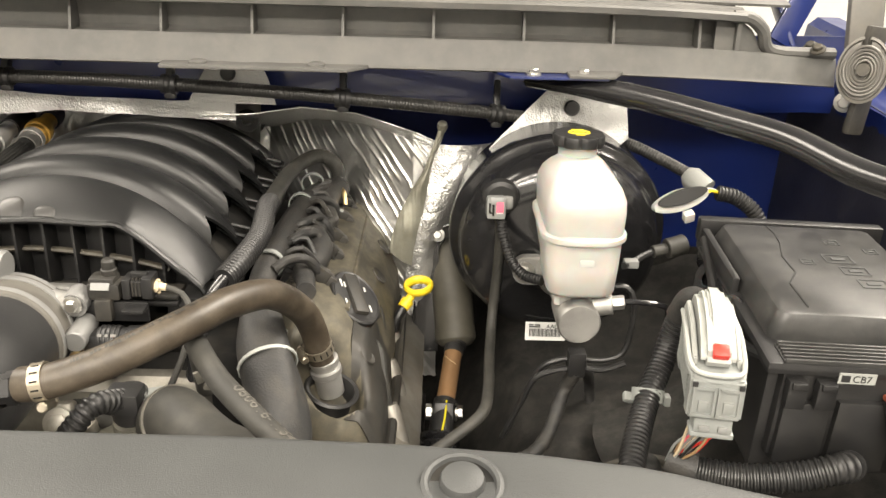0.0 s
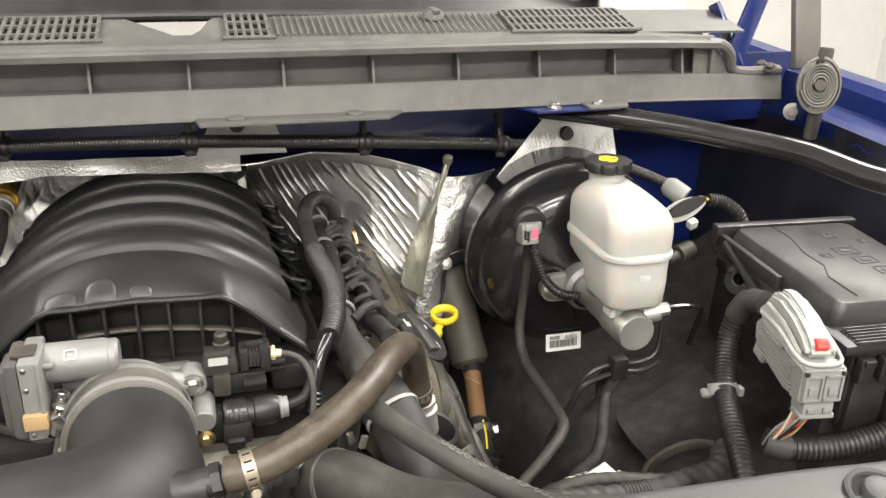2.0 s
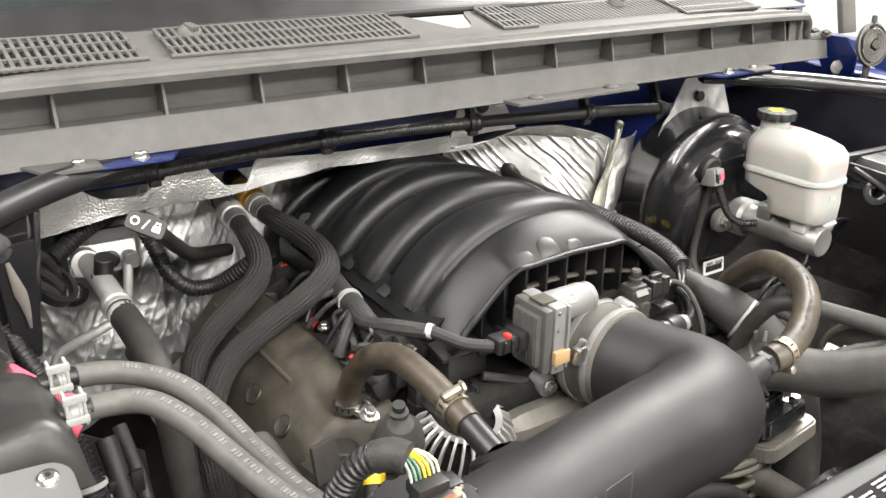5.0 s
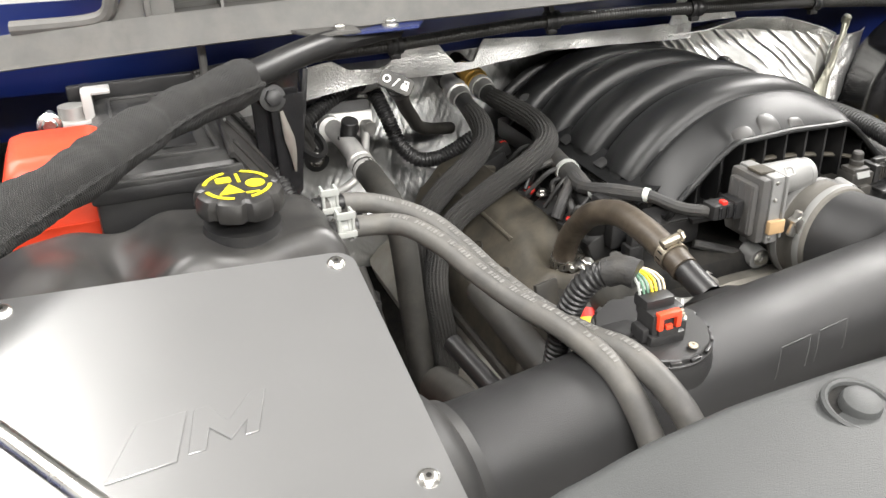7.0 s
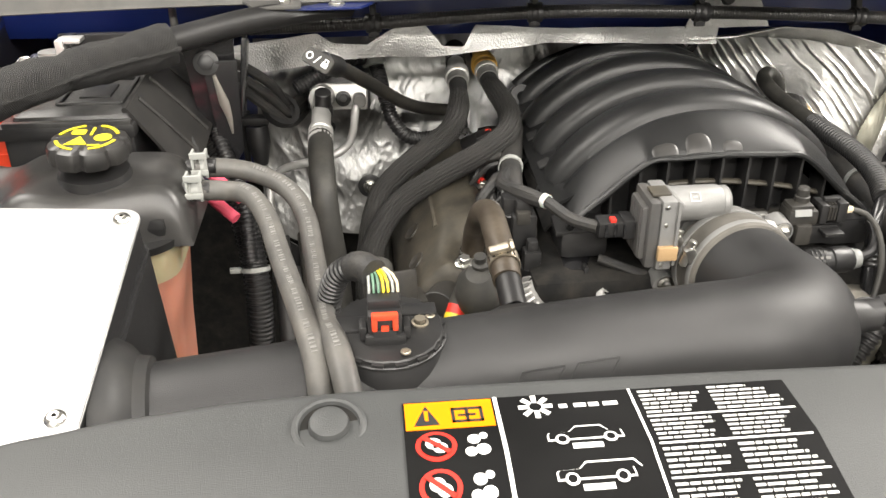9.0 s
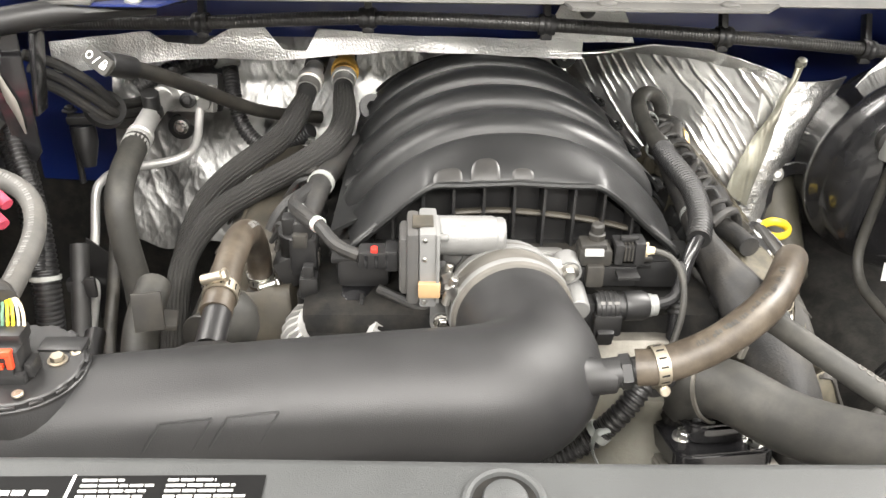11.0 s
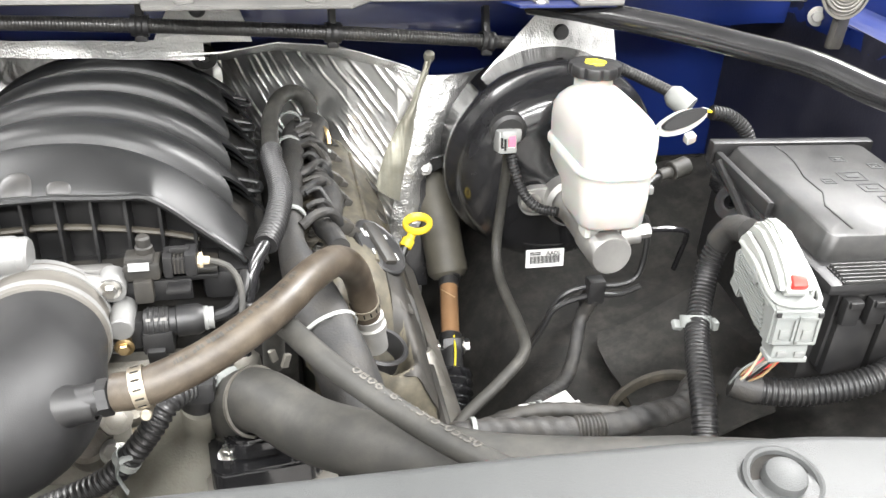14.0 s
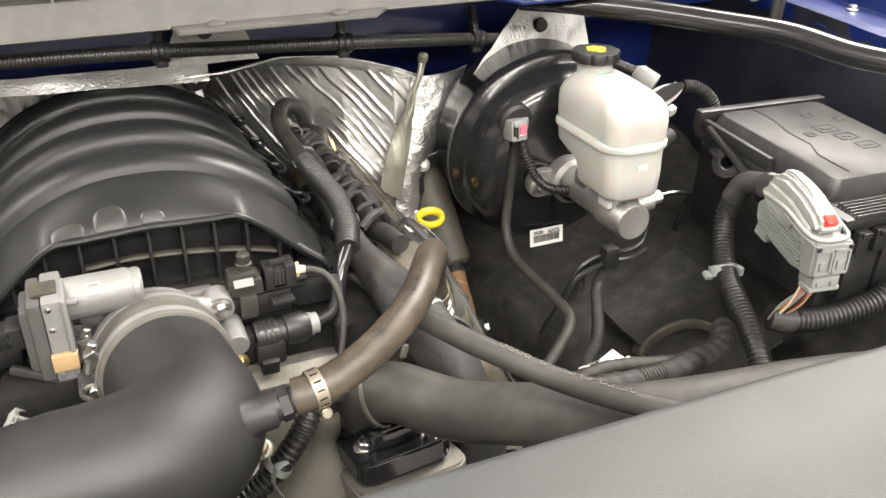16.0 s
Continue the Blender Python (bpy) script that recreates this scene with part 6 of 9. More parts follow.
    seam_r = piecewise([(0.90, -0.045), (0.997, -0.029), (1.031, -0.023), (1.063, -0.017), (1.097, -0.012), (1.127, -0.007), (1.146, -0.002), (1.164, 0.006), (1.180, 0.009)])

    def emboss(u, v):
        z = 0.93 + 0.226 * v
        x0, x1 = seam_r(z) - 0.006, max(0.010, 0.024 + (z - 1.044) * 0.53)
        x = x0 + (x1 - x0) * u
        return (x, 1.066 + 0.20 * max(0, z - 1.06) + 0.05 * (u - 0.3) ** 2 + 0.003 * noise.noise(Vector((x * 30, z * 30, 5))) + 0.0012 * noise.noise(Vector((x * 110, z * 110, 2))), z)
    part("embossed_sheet", sheet(50, 110, emboss, 0.002), FOIL_E, r, "dimpled bright foil sheet", angle=60)

    def seam(u, v):
        z = 1.004 + 0.176 * v - 0.010 * (1 - v) ** 6 * (2 * u - 1)
        x = seam_l(z) + (seam_r(z) - seam_l(z)) * u
        fibre = 0.0012 * noise.noise(Vector((x * 420, z * 12, 5))) + 0.0022 * noise.noise(Vector((x * 60, z * 30, 1)))
        return (x, 1.077 - 0.09 * min(0.12, max(0, 1.17 - z)) - 0.009 * (1 - (2 * u - 1) ** 2) * (0.5 + 0.5 * v) + fibre, z)
    part("seam", sheet(24, 80, seam, 0.002), SEAMTAPE, r, "aged beige seam tape, twisted at its top", angle=60)
    part("seam_end", join(lathe([(0.0, 0.008), (0.006, 0.006), (0.007, 0.0), (0.005, -0.006)], (0.006, 1.077, 1.182), (0, -0.5, 1), 14), tube([(0.006, 1.078, 1.180), (0.001, 1.074, 1.165), (-0.006, 1.072, 1.146), (-0.012, 1.074, 1.128)], lambda q, L: 0.0045 - 0.002 * q / L, 8)), SEAMTAPE, r)
    # raised tabs that stand up in front of the painted wall
    for lo, hi, left, right, y0 in ((1.205, 1.264, [(1.205, -0.314), (1.236, -0.298), (1.256, -0.286), (1.264, -0.272)], [(1.205, -0.203), (1.236, -0.214), (1.256, -0.226), (1.264, -0.240)], 1.078),
                                    (1.135, 1.242, [(1.135, 0.046), (1.164, 0.066), (1.212, 0.112), (1.242, 0.144)], [(1.135, 0.190), (1.18, 0.238), (1.224, 0.234), (1.242, 0.205)], 1.040)):
        xl, xr = piecewise(left), piecewise(right)

        def tab(u, v, lo=lo, hi=hi, xl=xl, xr=xr, y0=y0):
            z = lo + (hi - lo) * v
            x = xl(z) + (xr(z) - xl(z)) * u
            return (x, y0 + 0.30 * (z - lo) + 0.0016 * noise.noise(Vector((x * 70, z * 70, 3))) + 0.003 * noise.noise(Vector((x * 22, z * 22, 6))), z)
        part("tab", sheet(40, 40, tab, 0.002), FOIL_E, r, "embossed foil tab with a punched hole", angle=60)
    for x, z in ((-0.262, 1.243), (0.166, 1.214)):
        part("stud", join(lathe([(0, 0.006), (0.008, 0.006), (0.010, 0.0), (0, 0)], (x, 1.078 if x < 0 else 1.060, z), (0, -1, 0.2), 16)), BLACK, r)


foil()

CLIPS = [(-0.714, 1.072, 1.224), (-0.519, 1.039, 1.240), (-0.318, 1.022, 1.239), (-0.114, 1.026, 1.227), (0.073, 1.059, 1.205)]


def harness():
    t = thing("wiring_harness", (-0.3, 1.03, 1.2), "black corrugated wiring harness clipped across below the cowl", "wiring harness")
    pts = [(-1.005, 1.06, 1.10), (-1.005, 1.068, 1.16), (-0.985, 1.078, 1.198), (-0.93, 1.09, 1.213), (-0.82, 1.088, 1.218)] + CLIPS + [(0.150, 1.078, 1.190), (0.235, 1.085, 1.168), (0.285, 1.07, 1.150), (0.325, 1.045, 1.134)]
    part("conduit", corrugated(pts, 0.0080, 0.0036, 0.0005, 14), CONDUIT, t)
    c = CLIPS + [(0.232, 1.085, 1.169)]
    for i, p in enumerate(c):
        a, b = Vector(c[max(i - 1, 0)]), Vector(c[min(i + 1, len(c) - 1)])
        d = (b - a).normalized()
        k = part("clip", lathe([(0.0092, -0.009), (0.0112, -0.009), (0.0118, -0.004), (0.0106, -0.002), (0.0106, 0.002), (0.0118, 0.004), (0.0112, 0.009), (0.0092, 0.009)], p, d, 18), BLACK, t)
        q = Vector(p)
        part("stalk", join(box(q + Vector((0, 0.012, 0.022)), (0.008, 0.014, 0.034), 0.002, rot=(-25, 0, 0)), box(q + Vector((0, 0.0, -0.012)), (0.013, 0.008, 0.010), 0.002)), BLACK, k)
    part("end_sleeve", lathe([(0.0095, 0), (0.015, 0.008), (0.015, 0.034), (0, 0.036)], (0.316, 1.050, 1.137), (0.55, -0.6, -0.4), 16), LIGHTGREY, t, "pale grey end sleeve")


harness()


def brace(sx):
    """Painted tube brace from the cowl to the fender, flattened at its inner end."""
    pts = [(0.110, 1.015, 1.258), (0.176, 0.968, 1.2575), (0.233, 0.919, 1.255), (0.286, 0.862, 1.251), (0.335, 0.800, 1.247), (0.371, 0.736, 1.236), (0.408, 0.678, 1.233), (0.449, 0.622, 1.233), (0.54, 0.50, 1.22)]
    if sx < 0:
        pts = [(-0.745, 0.995, 1.262), (-0.785, 0.975, 1.263), (-0.845, 0.945, 1.262), (-0.922, 0.891, 1.256), (-0.986, 0.854, 1.248), (-1.035, 0.796, 1.246), (-1.075, 0.738, 1.244), (-1.122, 0.685, 1.241), (-1.20, 0.61, 1.23)]
    t = thing("cross_brace", pts[0], "gloss black tube brace from cowl to fender" if sx > 0 else "black tube brace with a cloth sleeve from cowl to fender", "brace", "cross braces")
    part("bar", tube(pts, lambda s, L: 0.0135, 18, 0.008, squash=1.0, shape=lambda s, a: (1 - 0.62 * max(0, 1 - s / 0.09) * abs(math.sin(a)) + 0.55 * max(0, 1 - s / 0.09) * abs(math.cos(a)))), GLOSS if sx > 0 else BLACK, t)
    e = Vector(pts[0])
    part("mounting_tab", box(e + Vector((-0.012 * sx, 0.006, 0.003)), (0.040, 0.026, 0.004), 0.0015, rot=(0, 0, -35 * sx)), GLOSS, t)
    part("bolt", hexbolt(e + Vector((-0.016 * sx, 0.008, 0.005)), (0, 0, 1), 0.006), STEEL, t)
    if sx < 0:
        part("sleeve", tube([Vector(p) + Vector((0, 0, -0.002)) for p in pts[3:]], lambda s, L: 0.0200 + 0.0009 * math.sin(s * 95) + 0.0008 * math.sin(s * 41) - 0.0022 * math.exp(-((s - 0.115) / 0.006) ** 2) - 0.0018 * math.exp(-((s - 0.215) / 0.006) ** 2), 40, 0.0025, shape=lambda s, a: 1 + 0.035 * math.sin(3 * a + s * 30) + 0.085 * noise.noise(Vector((s * 26 + 0.8 * math.sin(a), math.cos(a) * 1.6, math.sin(a) * 1.6))) + 0.05 * noise.noise(Vector((s * 110, math.cos(a) * 1.5, math.sin(a) * 1.5)))), FABRIC, t, "wrinkled black woven sleeve", angle=60)
        part("sleeve_seam", tube([Vector(p) + Vector((0.012, -0.016, -0.004 + 0.002 * (k % 2))) for k, p in enumerate(pts[3:])], 0.0024, 8, 0.004, shape=lambda q, a: 1 + 0.35 * math.sin(q * 420)), FABRIC, t)


brace(1)
brace(-1)


def hinge():
    t = thing("hood_hinge", (0.46, 0.98, 1.2), "blue painted hood hinge with a coiled steel spring", "hinge")
    part("base", prism([(0.0, 0.02), (0.05, 0.02), (0.07, 0.05), (0.06, 0.09), (0.02, 0.09), (-0.005, 0.06)], Matrix(((0, 0, 1, 0.487), (1, 0, 0, 0.995), (0, 1, 0, 1.20), (0, 0, 0, 1))), 0.006, 0.001), BLUE, t)
    part("arm", box((0.492, 1.035, 1.360), (0.040, 0.012, 0.13), 0.003, rot=(-14, 0, 0)), HINGEGREY, t)
    part("arm", box((0.440, 1.09, 1.345), (0.030, 0.006, 0.11), 0.002, rot=(-14, 28, 0)), BLUE, t)
    part("arm", box((0.418, 1.10, 1.330), (0.006, 0.028, 0.10), 0.002, rot=(-20, -22, 0)), BLUE, t)
    c = Vector((0.463, 0.950, 1.289))
    ax = Vector((-0.42, -0.85, 0.2)).normalized()
    u, v, d = frame_of(ax)
    pts = []
    for i in range(110):
        a = i / 110 * 2 * math.pi * 5
        r = 0.008 + 0.0155 * i / 110
        pts.append(c + u * math.cos(a) * r * 0.95 + v * math.sin(a) * r * 1.2)
    part("spring", tube(pts, 0.0016, 6, 0.004), HINGEGREY, t, "flat spiral spring")
    case = lathe([(0, -0.012), (0.028, -0.012), (0.0285, -0.003), (0.026, -0.002), (0.025, -0.006), (0, -0.006)], (0, 0, 0), (0, 0, 1), 32)
    case.transform(Matrix.Diagonal((0.95, 1.28, 1, 1)))
    part("spring_case", place(case, c, u, v, d), HINGEGREY, t)
    part("hub", lathe([(0.007, -0.004), (0.007, 0.005), (0, 0.005)], c, ax, 16), DUSTY, t)
    part("case_foot", box(c + Vector((0.010, 0.012, -0.050)), (0.026, 0.010, 0.050), 0.005, rot=(0, 8, 25)), DUSTY_DARK, t)
    part("case_arm", box(c + Vector((0.014, 0.016, 0.030)), (0.030, 0.008, 0.030), 0.005, rot=(0, 8, 25)), DUSTY_DARK, t)
    part("bolt", hexbolt((0.484, 1.022, 1.238), (-0.5, -0.8, 0.1), 0.008), ALU, t)
    for dy in (0.0, 0.022):
        part("bolt", hexbolt((0.445, 1.03 + dy, 1.297), (-0.4, -0.3, 0.8), 0.006), DUSTY, t)


hinge()

# ---- brake booster side ----
def loft(sections, seg=8):
    """Skin over rounded rectangles: (z, cx, cy, width, length, corner)."""
    bm = bmesh.new()
    rings = []
    for z, cx, cy, w, l, r in sections:
        rings.append([bm.verts.new((x, y, z)) for x, y in rounded(w, l, min(r, w * 0.49, l * 0.49), seg, cx, cy)])
    n = len(rings[0])
    for a, b in zip(rings, rings[1:]):
        for i in range(n):
            j = (i + 1) % n
            bm.faces.new((a[i], a[j], b[j], b[i]))
    bm.faces.new(rings[0][::-1])
    bm.faces.new(rings[-1])
    return bm


def booster():
    t = thing("brake_booster", (0.152, 1.02, 0.92), "gloss black round brake booster on the firewall", "brake booster")
    c = Vector((0.152, 0.957, 1.055))
    ax = Vector((0, -1, -0.14)).normalized()
    part("shell", lathe([(0, 0.010), (0.030, 0.010), (0.036, 0.003), (0.085, 0.0), (0.108, -0.008), (0.118, -0.020), (0.122, -0.040), (0.124, -0.050), (0.131, -0.054), (0.1345, -0.060), (0.1345, -0.070),
                         (0.128, -0.076), (0.129, -0.115), (0.12, -0.135), (0, -0.135)], c, ax, 72), GLOSS, t, angle=50)
    part("dimple", lathe([(0.024, 0.0), (0.022, 0.003), (0, 0.004)], c + Vector((0.085, 0.006, 0.030)), ax, 24), GLOSS, t)
    lab = part("label", box((0.141, 0.9665, 0.952), (0.050, 0.001, 0.024), 0, rot=(-8, 0, 0)), LABEL, t, "white printed label with barcode")
    for i in range(22):
        part("code_bar", box((0.1215 + i * 0.0018, 0.9652, 0.9505), (0.0008 if i % 3 else 0.0013, 0.0006, 0.010), 0, rot=(-8, 0, 0)), INK_AND_SHADE, lab)
    code = lettering("AADL", 0.0076)
    code.transform(pose(0.1415, 0.9640, 0.9572, 82, 0, 0))
    part("code_text", code, INK_AND_SHADE, lab)
    for dx, dz, w in ((0.0, 0.0, 0.006), (0.0075, 0.0, 0.007), (0.0005, -0.0026, 0.014)):
        part("print_bar", box((0.1225 + dx + w / 2 - 0.003, 0.9640, 0.9618 + dz), (w, 0.0006, 0.0014), 0, rot=(-8, 0, 0)), INK_AND_SHADE, lab)
    part("print_bar", box((0.134, 0.9657, 0.9435), (0.026, 0.0006, 0.0012), 0, rot=(-8, 0, 0)), INK_AND_SHADE, lab)
    # check valve with its plug
    p = Vector((0.071, 0.950, 1.125))
    g = part("grommet", lathe([(0.021, -0.006), (0.021, 0.004), (0.017, 0.007), (0, 0.007)], p + Vector((0.004, 0.0, 0.008)), ax, 28), RUBBER, t)
    plug = part("plug", join(box(p + Vector((-0.002, -0.012, 0)), (0.022, 0.026, 0.026), 0.004, rot=(-10, 0, 0)), box(p + Vector((-0.002, -0.018, 0.010)), (0.016, 0.016, 0.009), 0.002, rot=(-10, 0, 0)), box(p + Vector((0.011, -0.002, 0.004)), (0.014, 0.020, 0.016), 0.004)), PLUGGREY, g, "pale grey sensor plug")
    for dx, dz, w, h, m in ((-0.0075, 0.003, 0.0022, 0.011, DARK), (-0.0035, 0.000, 0.0024, 0.013, DARK), (-0.0055, -0.003, 0.0050, 0.0020, DARK), (0.0040, 0.004, 0.0075, 0.012, PINK), (0.0040, -0.003, 0.0075, 0.0016, LABEL)):
        part("plug_slot", box(p + Vector((dx - 0.002, -0.0255 - 0.17 * dz, dz)), (w, 0.002, h), 0, rot=(-10, 0, 0)), m, plug)
    part("lead", corrugated([p + Vector((0.004, -0.020, -0.014)), p + Vector((0.008, -0.026, -0.032)), (0.089, 0.914, 1.068), (0.103, 0.902, 1.056), (0.122, 0.888, 1.056)], 0.0062, 0.004, 0.0009), BLACK, t)
    # master cylinder
    mc = thing("master_cylinder", (0.150, 0.86, 1.03), "cast aluminium brake master cylinder bolted to the booster", "master cylinder")
    part("flange", join(prism(rounded(0.115, 0.036, 0.016), Matrix(((1, 0, 0, 0.150), (0, 0, -1, 0.950), (0, 1, 0, 1.046), (0, 0, 0, 1))), 0.014, 0.002), lathe([(0.030, 0), (0.030, 0.02), (0.025, 0.026)], (0.150, 0.945, 1.048), (0, -1, 0), 28)), ALU, mc)
    for dx in (-0.044, 0.044):
        part("nut", hexbolt((0.150 + dx, 0.936, 1.046), (0, -1, 0), 0.008, 0.012), STEEL, mc)
    part("barrel", lathe([(0, 0), (0.024, 0), (0.024, 0.02), (0.0205, 0.03), (0.0205, 0.095), (0.0225, 0.10), (0.0225, 0.150), (0.0205, 0.153), (0, 0.153)], (0.150, 0.945, 1.050), (0, -1, 0.0), 36), ALU, mc)
    part("saddle", box((0.150, 0.825, 1.070), (0.040, 0.030, 0.020), 0.004), ALU, mc)
    part("saddle", box((0.150, 0.885, 1.070), (0.036, 0.026, 0.020), 0.004), ALU, mc)
    for x, s in ((0.166, 1),):
        part("port", join(rod((x, 0.815, 1.062), (x + 0.020, 0.812, 1.066), 0.012, 20), rod((x + 0.018, 0.812, 1.066), (x + 0.032, 0.811, 1.068), 0.0075, 6)), ALU, mc)
    part("port", join(rod((0.166, 0.87, 1.055), (0.184, 0.868, 1.058), 0.011, 18), rod((0.182, 0.868, 1.058), (0.194, 0.867, 1.06), 0.007, 6)), ALU, mc)
    # reservoir
    rs = thing("brake_fluid_reservoir", (0.150, 0.86, 1.075), "milky white brake fluid reservoir with black yellow-printed cap", "reservoir")
    part("lower_body", loft([(1.078, 0.150, 0.834, 0.056, 0.068, 0.016), (1.080, 0.150, 0.834, 0.066, 0.080, 0.017), (1.084, 0.150, 0.834, 0.070, 0.086, 0.019), (1.102, 0.150, 0.835, 0.073, 0.089, 0.020), (1.108, 0.150, 0.838, 0.074, 0.095, 0.020),
                             (1.113, 0.150, 0.848, 0.075, 0.113, 0.020), (1.119, 0.150, 0.857, 0.076, 0.130, 0.021), (1.137, 0.150, 0.858, 0.077, 0.132, 0.021)]), MILKY, rs, angle=50)
    part("seam_rim", loft([(1.136, 0.150, 0.858, 0.080, 0.136, 0.028), (1.138, 0.150, 0.858, 0.087, 0.143, 0.031), (1.143, 0.150, 0.858, 0.087, 0.143, 0.031), (1.146, 0.150, 0.858, 0.080, 0.136, 0.028)]), MILKY, rs, angle=50)
    part("upper_body", loft([(1.145, 0.150, 0.858, 0.078, 0.134, 0.021), (1.165, 0.150, 0.858, 0.080, 0.135, 0.022), (1.178, 0.150, 0.859, 0.079, 0.134, 0.023), (1.187, 0.150, 0.861, 0.072, 0.124, 0.023), (1.194, 0.150, 0.867, 0.060, 0.104, 0.024), (1.199, 0.151, 0.878, 0.047, 0.074, 0.023), (1.201, 0.151, 0.884, 0.040, 0.058, 0.019)]), MILKY, rs, angle=50)
    part("neck", lathe([(0.0225, -0.012), (0.0205, 0.0), (0.0205, 0.016), (0, 0.016)], (0.151, 0.902, 1.197), (0, 0, 1), 28), MILKY, rs)
    part("foot", join(box((0.150, 0.885, 1.078), (0.026, 0.026, 0.016), 0.004)), WHITE, rs)
    part("foot", join(box((0.136, 0.822, 1.076), (0.022, 0.022, 0.028), 0.003), box((0.150, 0.822, 1.080), (0.030, 0.024, 0.014), 0.004)), WHITE, rs)
    part("level_mark", box((0.152, 0.7915, 1.118), (0.014, 0.0012, 0.007), 0.0004), WHITE, rs)
    cap = part("cap", lathe([(0.0225, -0.001), (0.0272, 0.0), (0.0280, 0.002), (0.0280, 0.0095), (0.0272, 0.0115), (0.021, 0.0122), (0, 0.0122)], (0.151, 0.902, 1.2112), (0, 0, 1), 96, lobes=8, depth=0.09), BLACK, rs, "fluted black cap with yellow print")
    ring = [(0.151 + 0.0110 * math.cos(a), 0.902 + 0.0068 * math.sin(a), 1.2235) for a in [i * math.pi / 12 for i in range(25)]]
    part("print_ring", tube(ring, 0.0011, 6, 0.003), YELLOW_INK, cap)
    part("print_disc", lathe([(0.0052, 0), (0.0052, 0.0004), (0, 0.0004)], (0.151, 0.902, 1.2235), (0, 0, 1), 18), YELLOW_INK, cap)
    for dx, dy, w in ((0.0, -0.0115, 0.010), (0.0, 0.0115, 0.014)):
        part("print_bar", box((0.151 + dx, 0.902 + dy, 1.2235), (w, 0.0026, 0.0004), 0), YELLOW_INK, cap)
    # brake lines
    ln = thing("brake_lines", (0.15, 0.85, 0.95), "thin dark steel brake lines from the master cylinder", "brake line")
    part("line", tube([(0.196, 0.811, 1.068), (0.215, 0.811, 1.068), (0.238, 0.812, 1.064), (0.248, 0.822, 1.05), (0.25, 0.84, 1.0)], 0.0032, 8), GLOSS, ln)
    part("line", tube([(0.192, 0.867, 1.06), (0.212, 0.866, 1.06), (0.221, 0.862, 1.045), (0.220, 0.856, 1.01), (0.212, 0.852, 0.985), (0.19, 0.852, 0.976), (0.155, 0.853, 0.977), (0.125, 0.855, 0.965), (0.11, 0.86, 0.93), (0.09, 0.88, 0.86)], 0.0034, 8), BLACK, ln)
    part("line", tube([(0.215, 0.845, 0.977), (0.19, 0.845, 0.968), (0.155, 0.846, 0.969), (0.118, 0.848, 0.955), (0.105, 0.855, 0.92), (0.085, 0.87, 0.86)], 0.0034, 8), BLACK, ln)
    part("line_clip", box((0.161, 0.848, 0.975), (0.020, 0.018, 0.030), 0.003), BLACK, ln)
    # thick line from the check valve to the engine
    vl_ = thing("vacuum_line", (0.06, 0.85, 0.95), "grey-brown hard vacuum line beside the booster", "hard line")
    part("pipe", tube([(0.074, 0.938, 1.112), (0.077, 0.950, 1.085), (0.076, 0.958, 1.031), (0.073, 0.956, 0.981), (0.070, 0.927, 0.957), (0.066, 0.873, 0.957), (0.062, 0.811, 0.962), (0.053, 0.758, 0.964), (0.021, 0.729, 0.951), (-0.023, 0.702, 0.931), (-0.05, 0.68, 0.91)], 0.0062, 12), RUBBER_GREY, vl_)


booster()


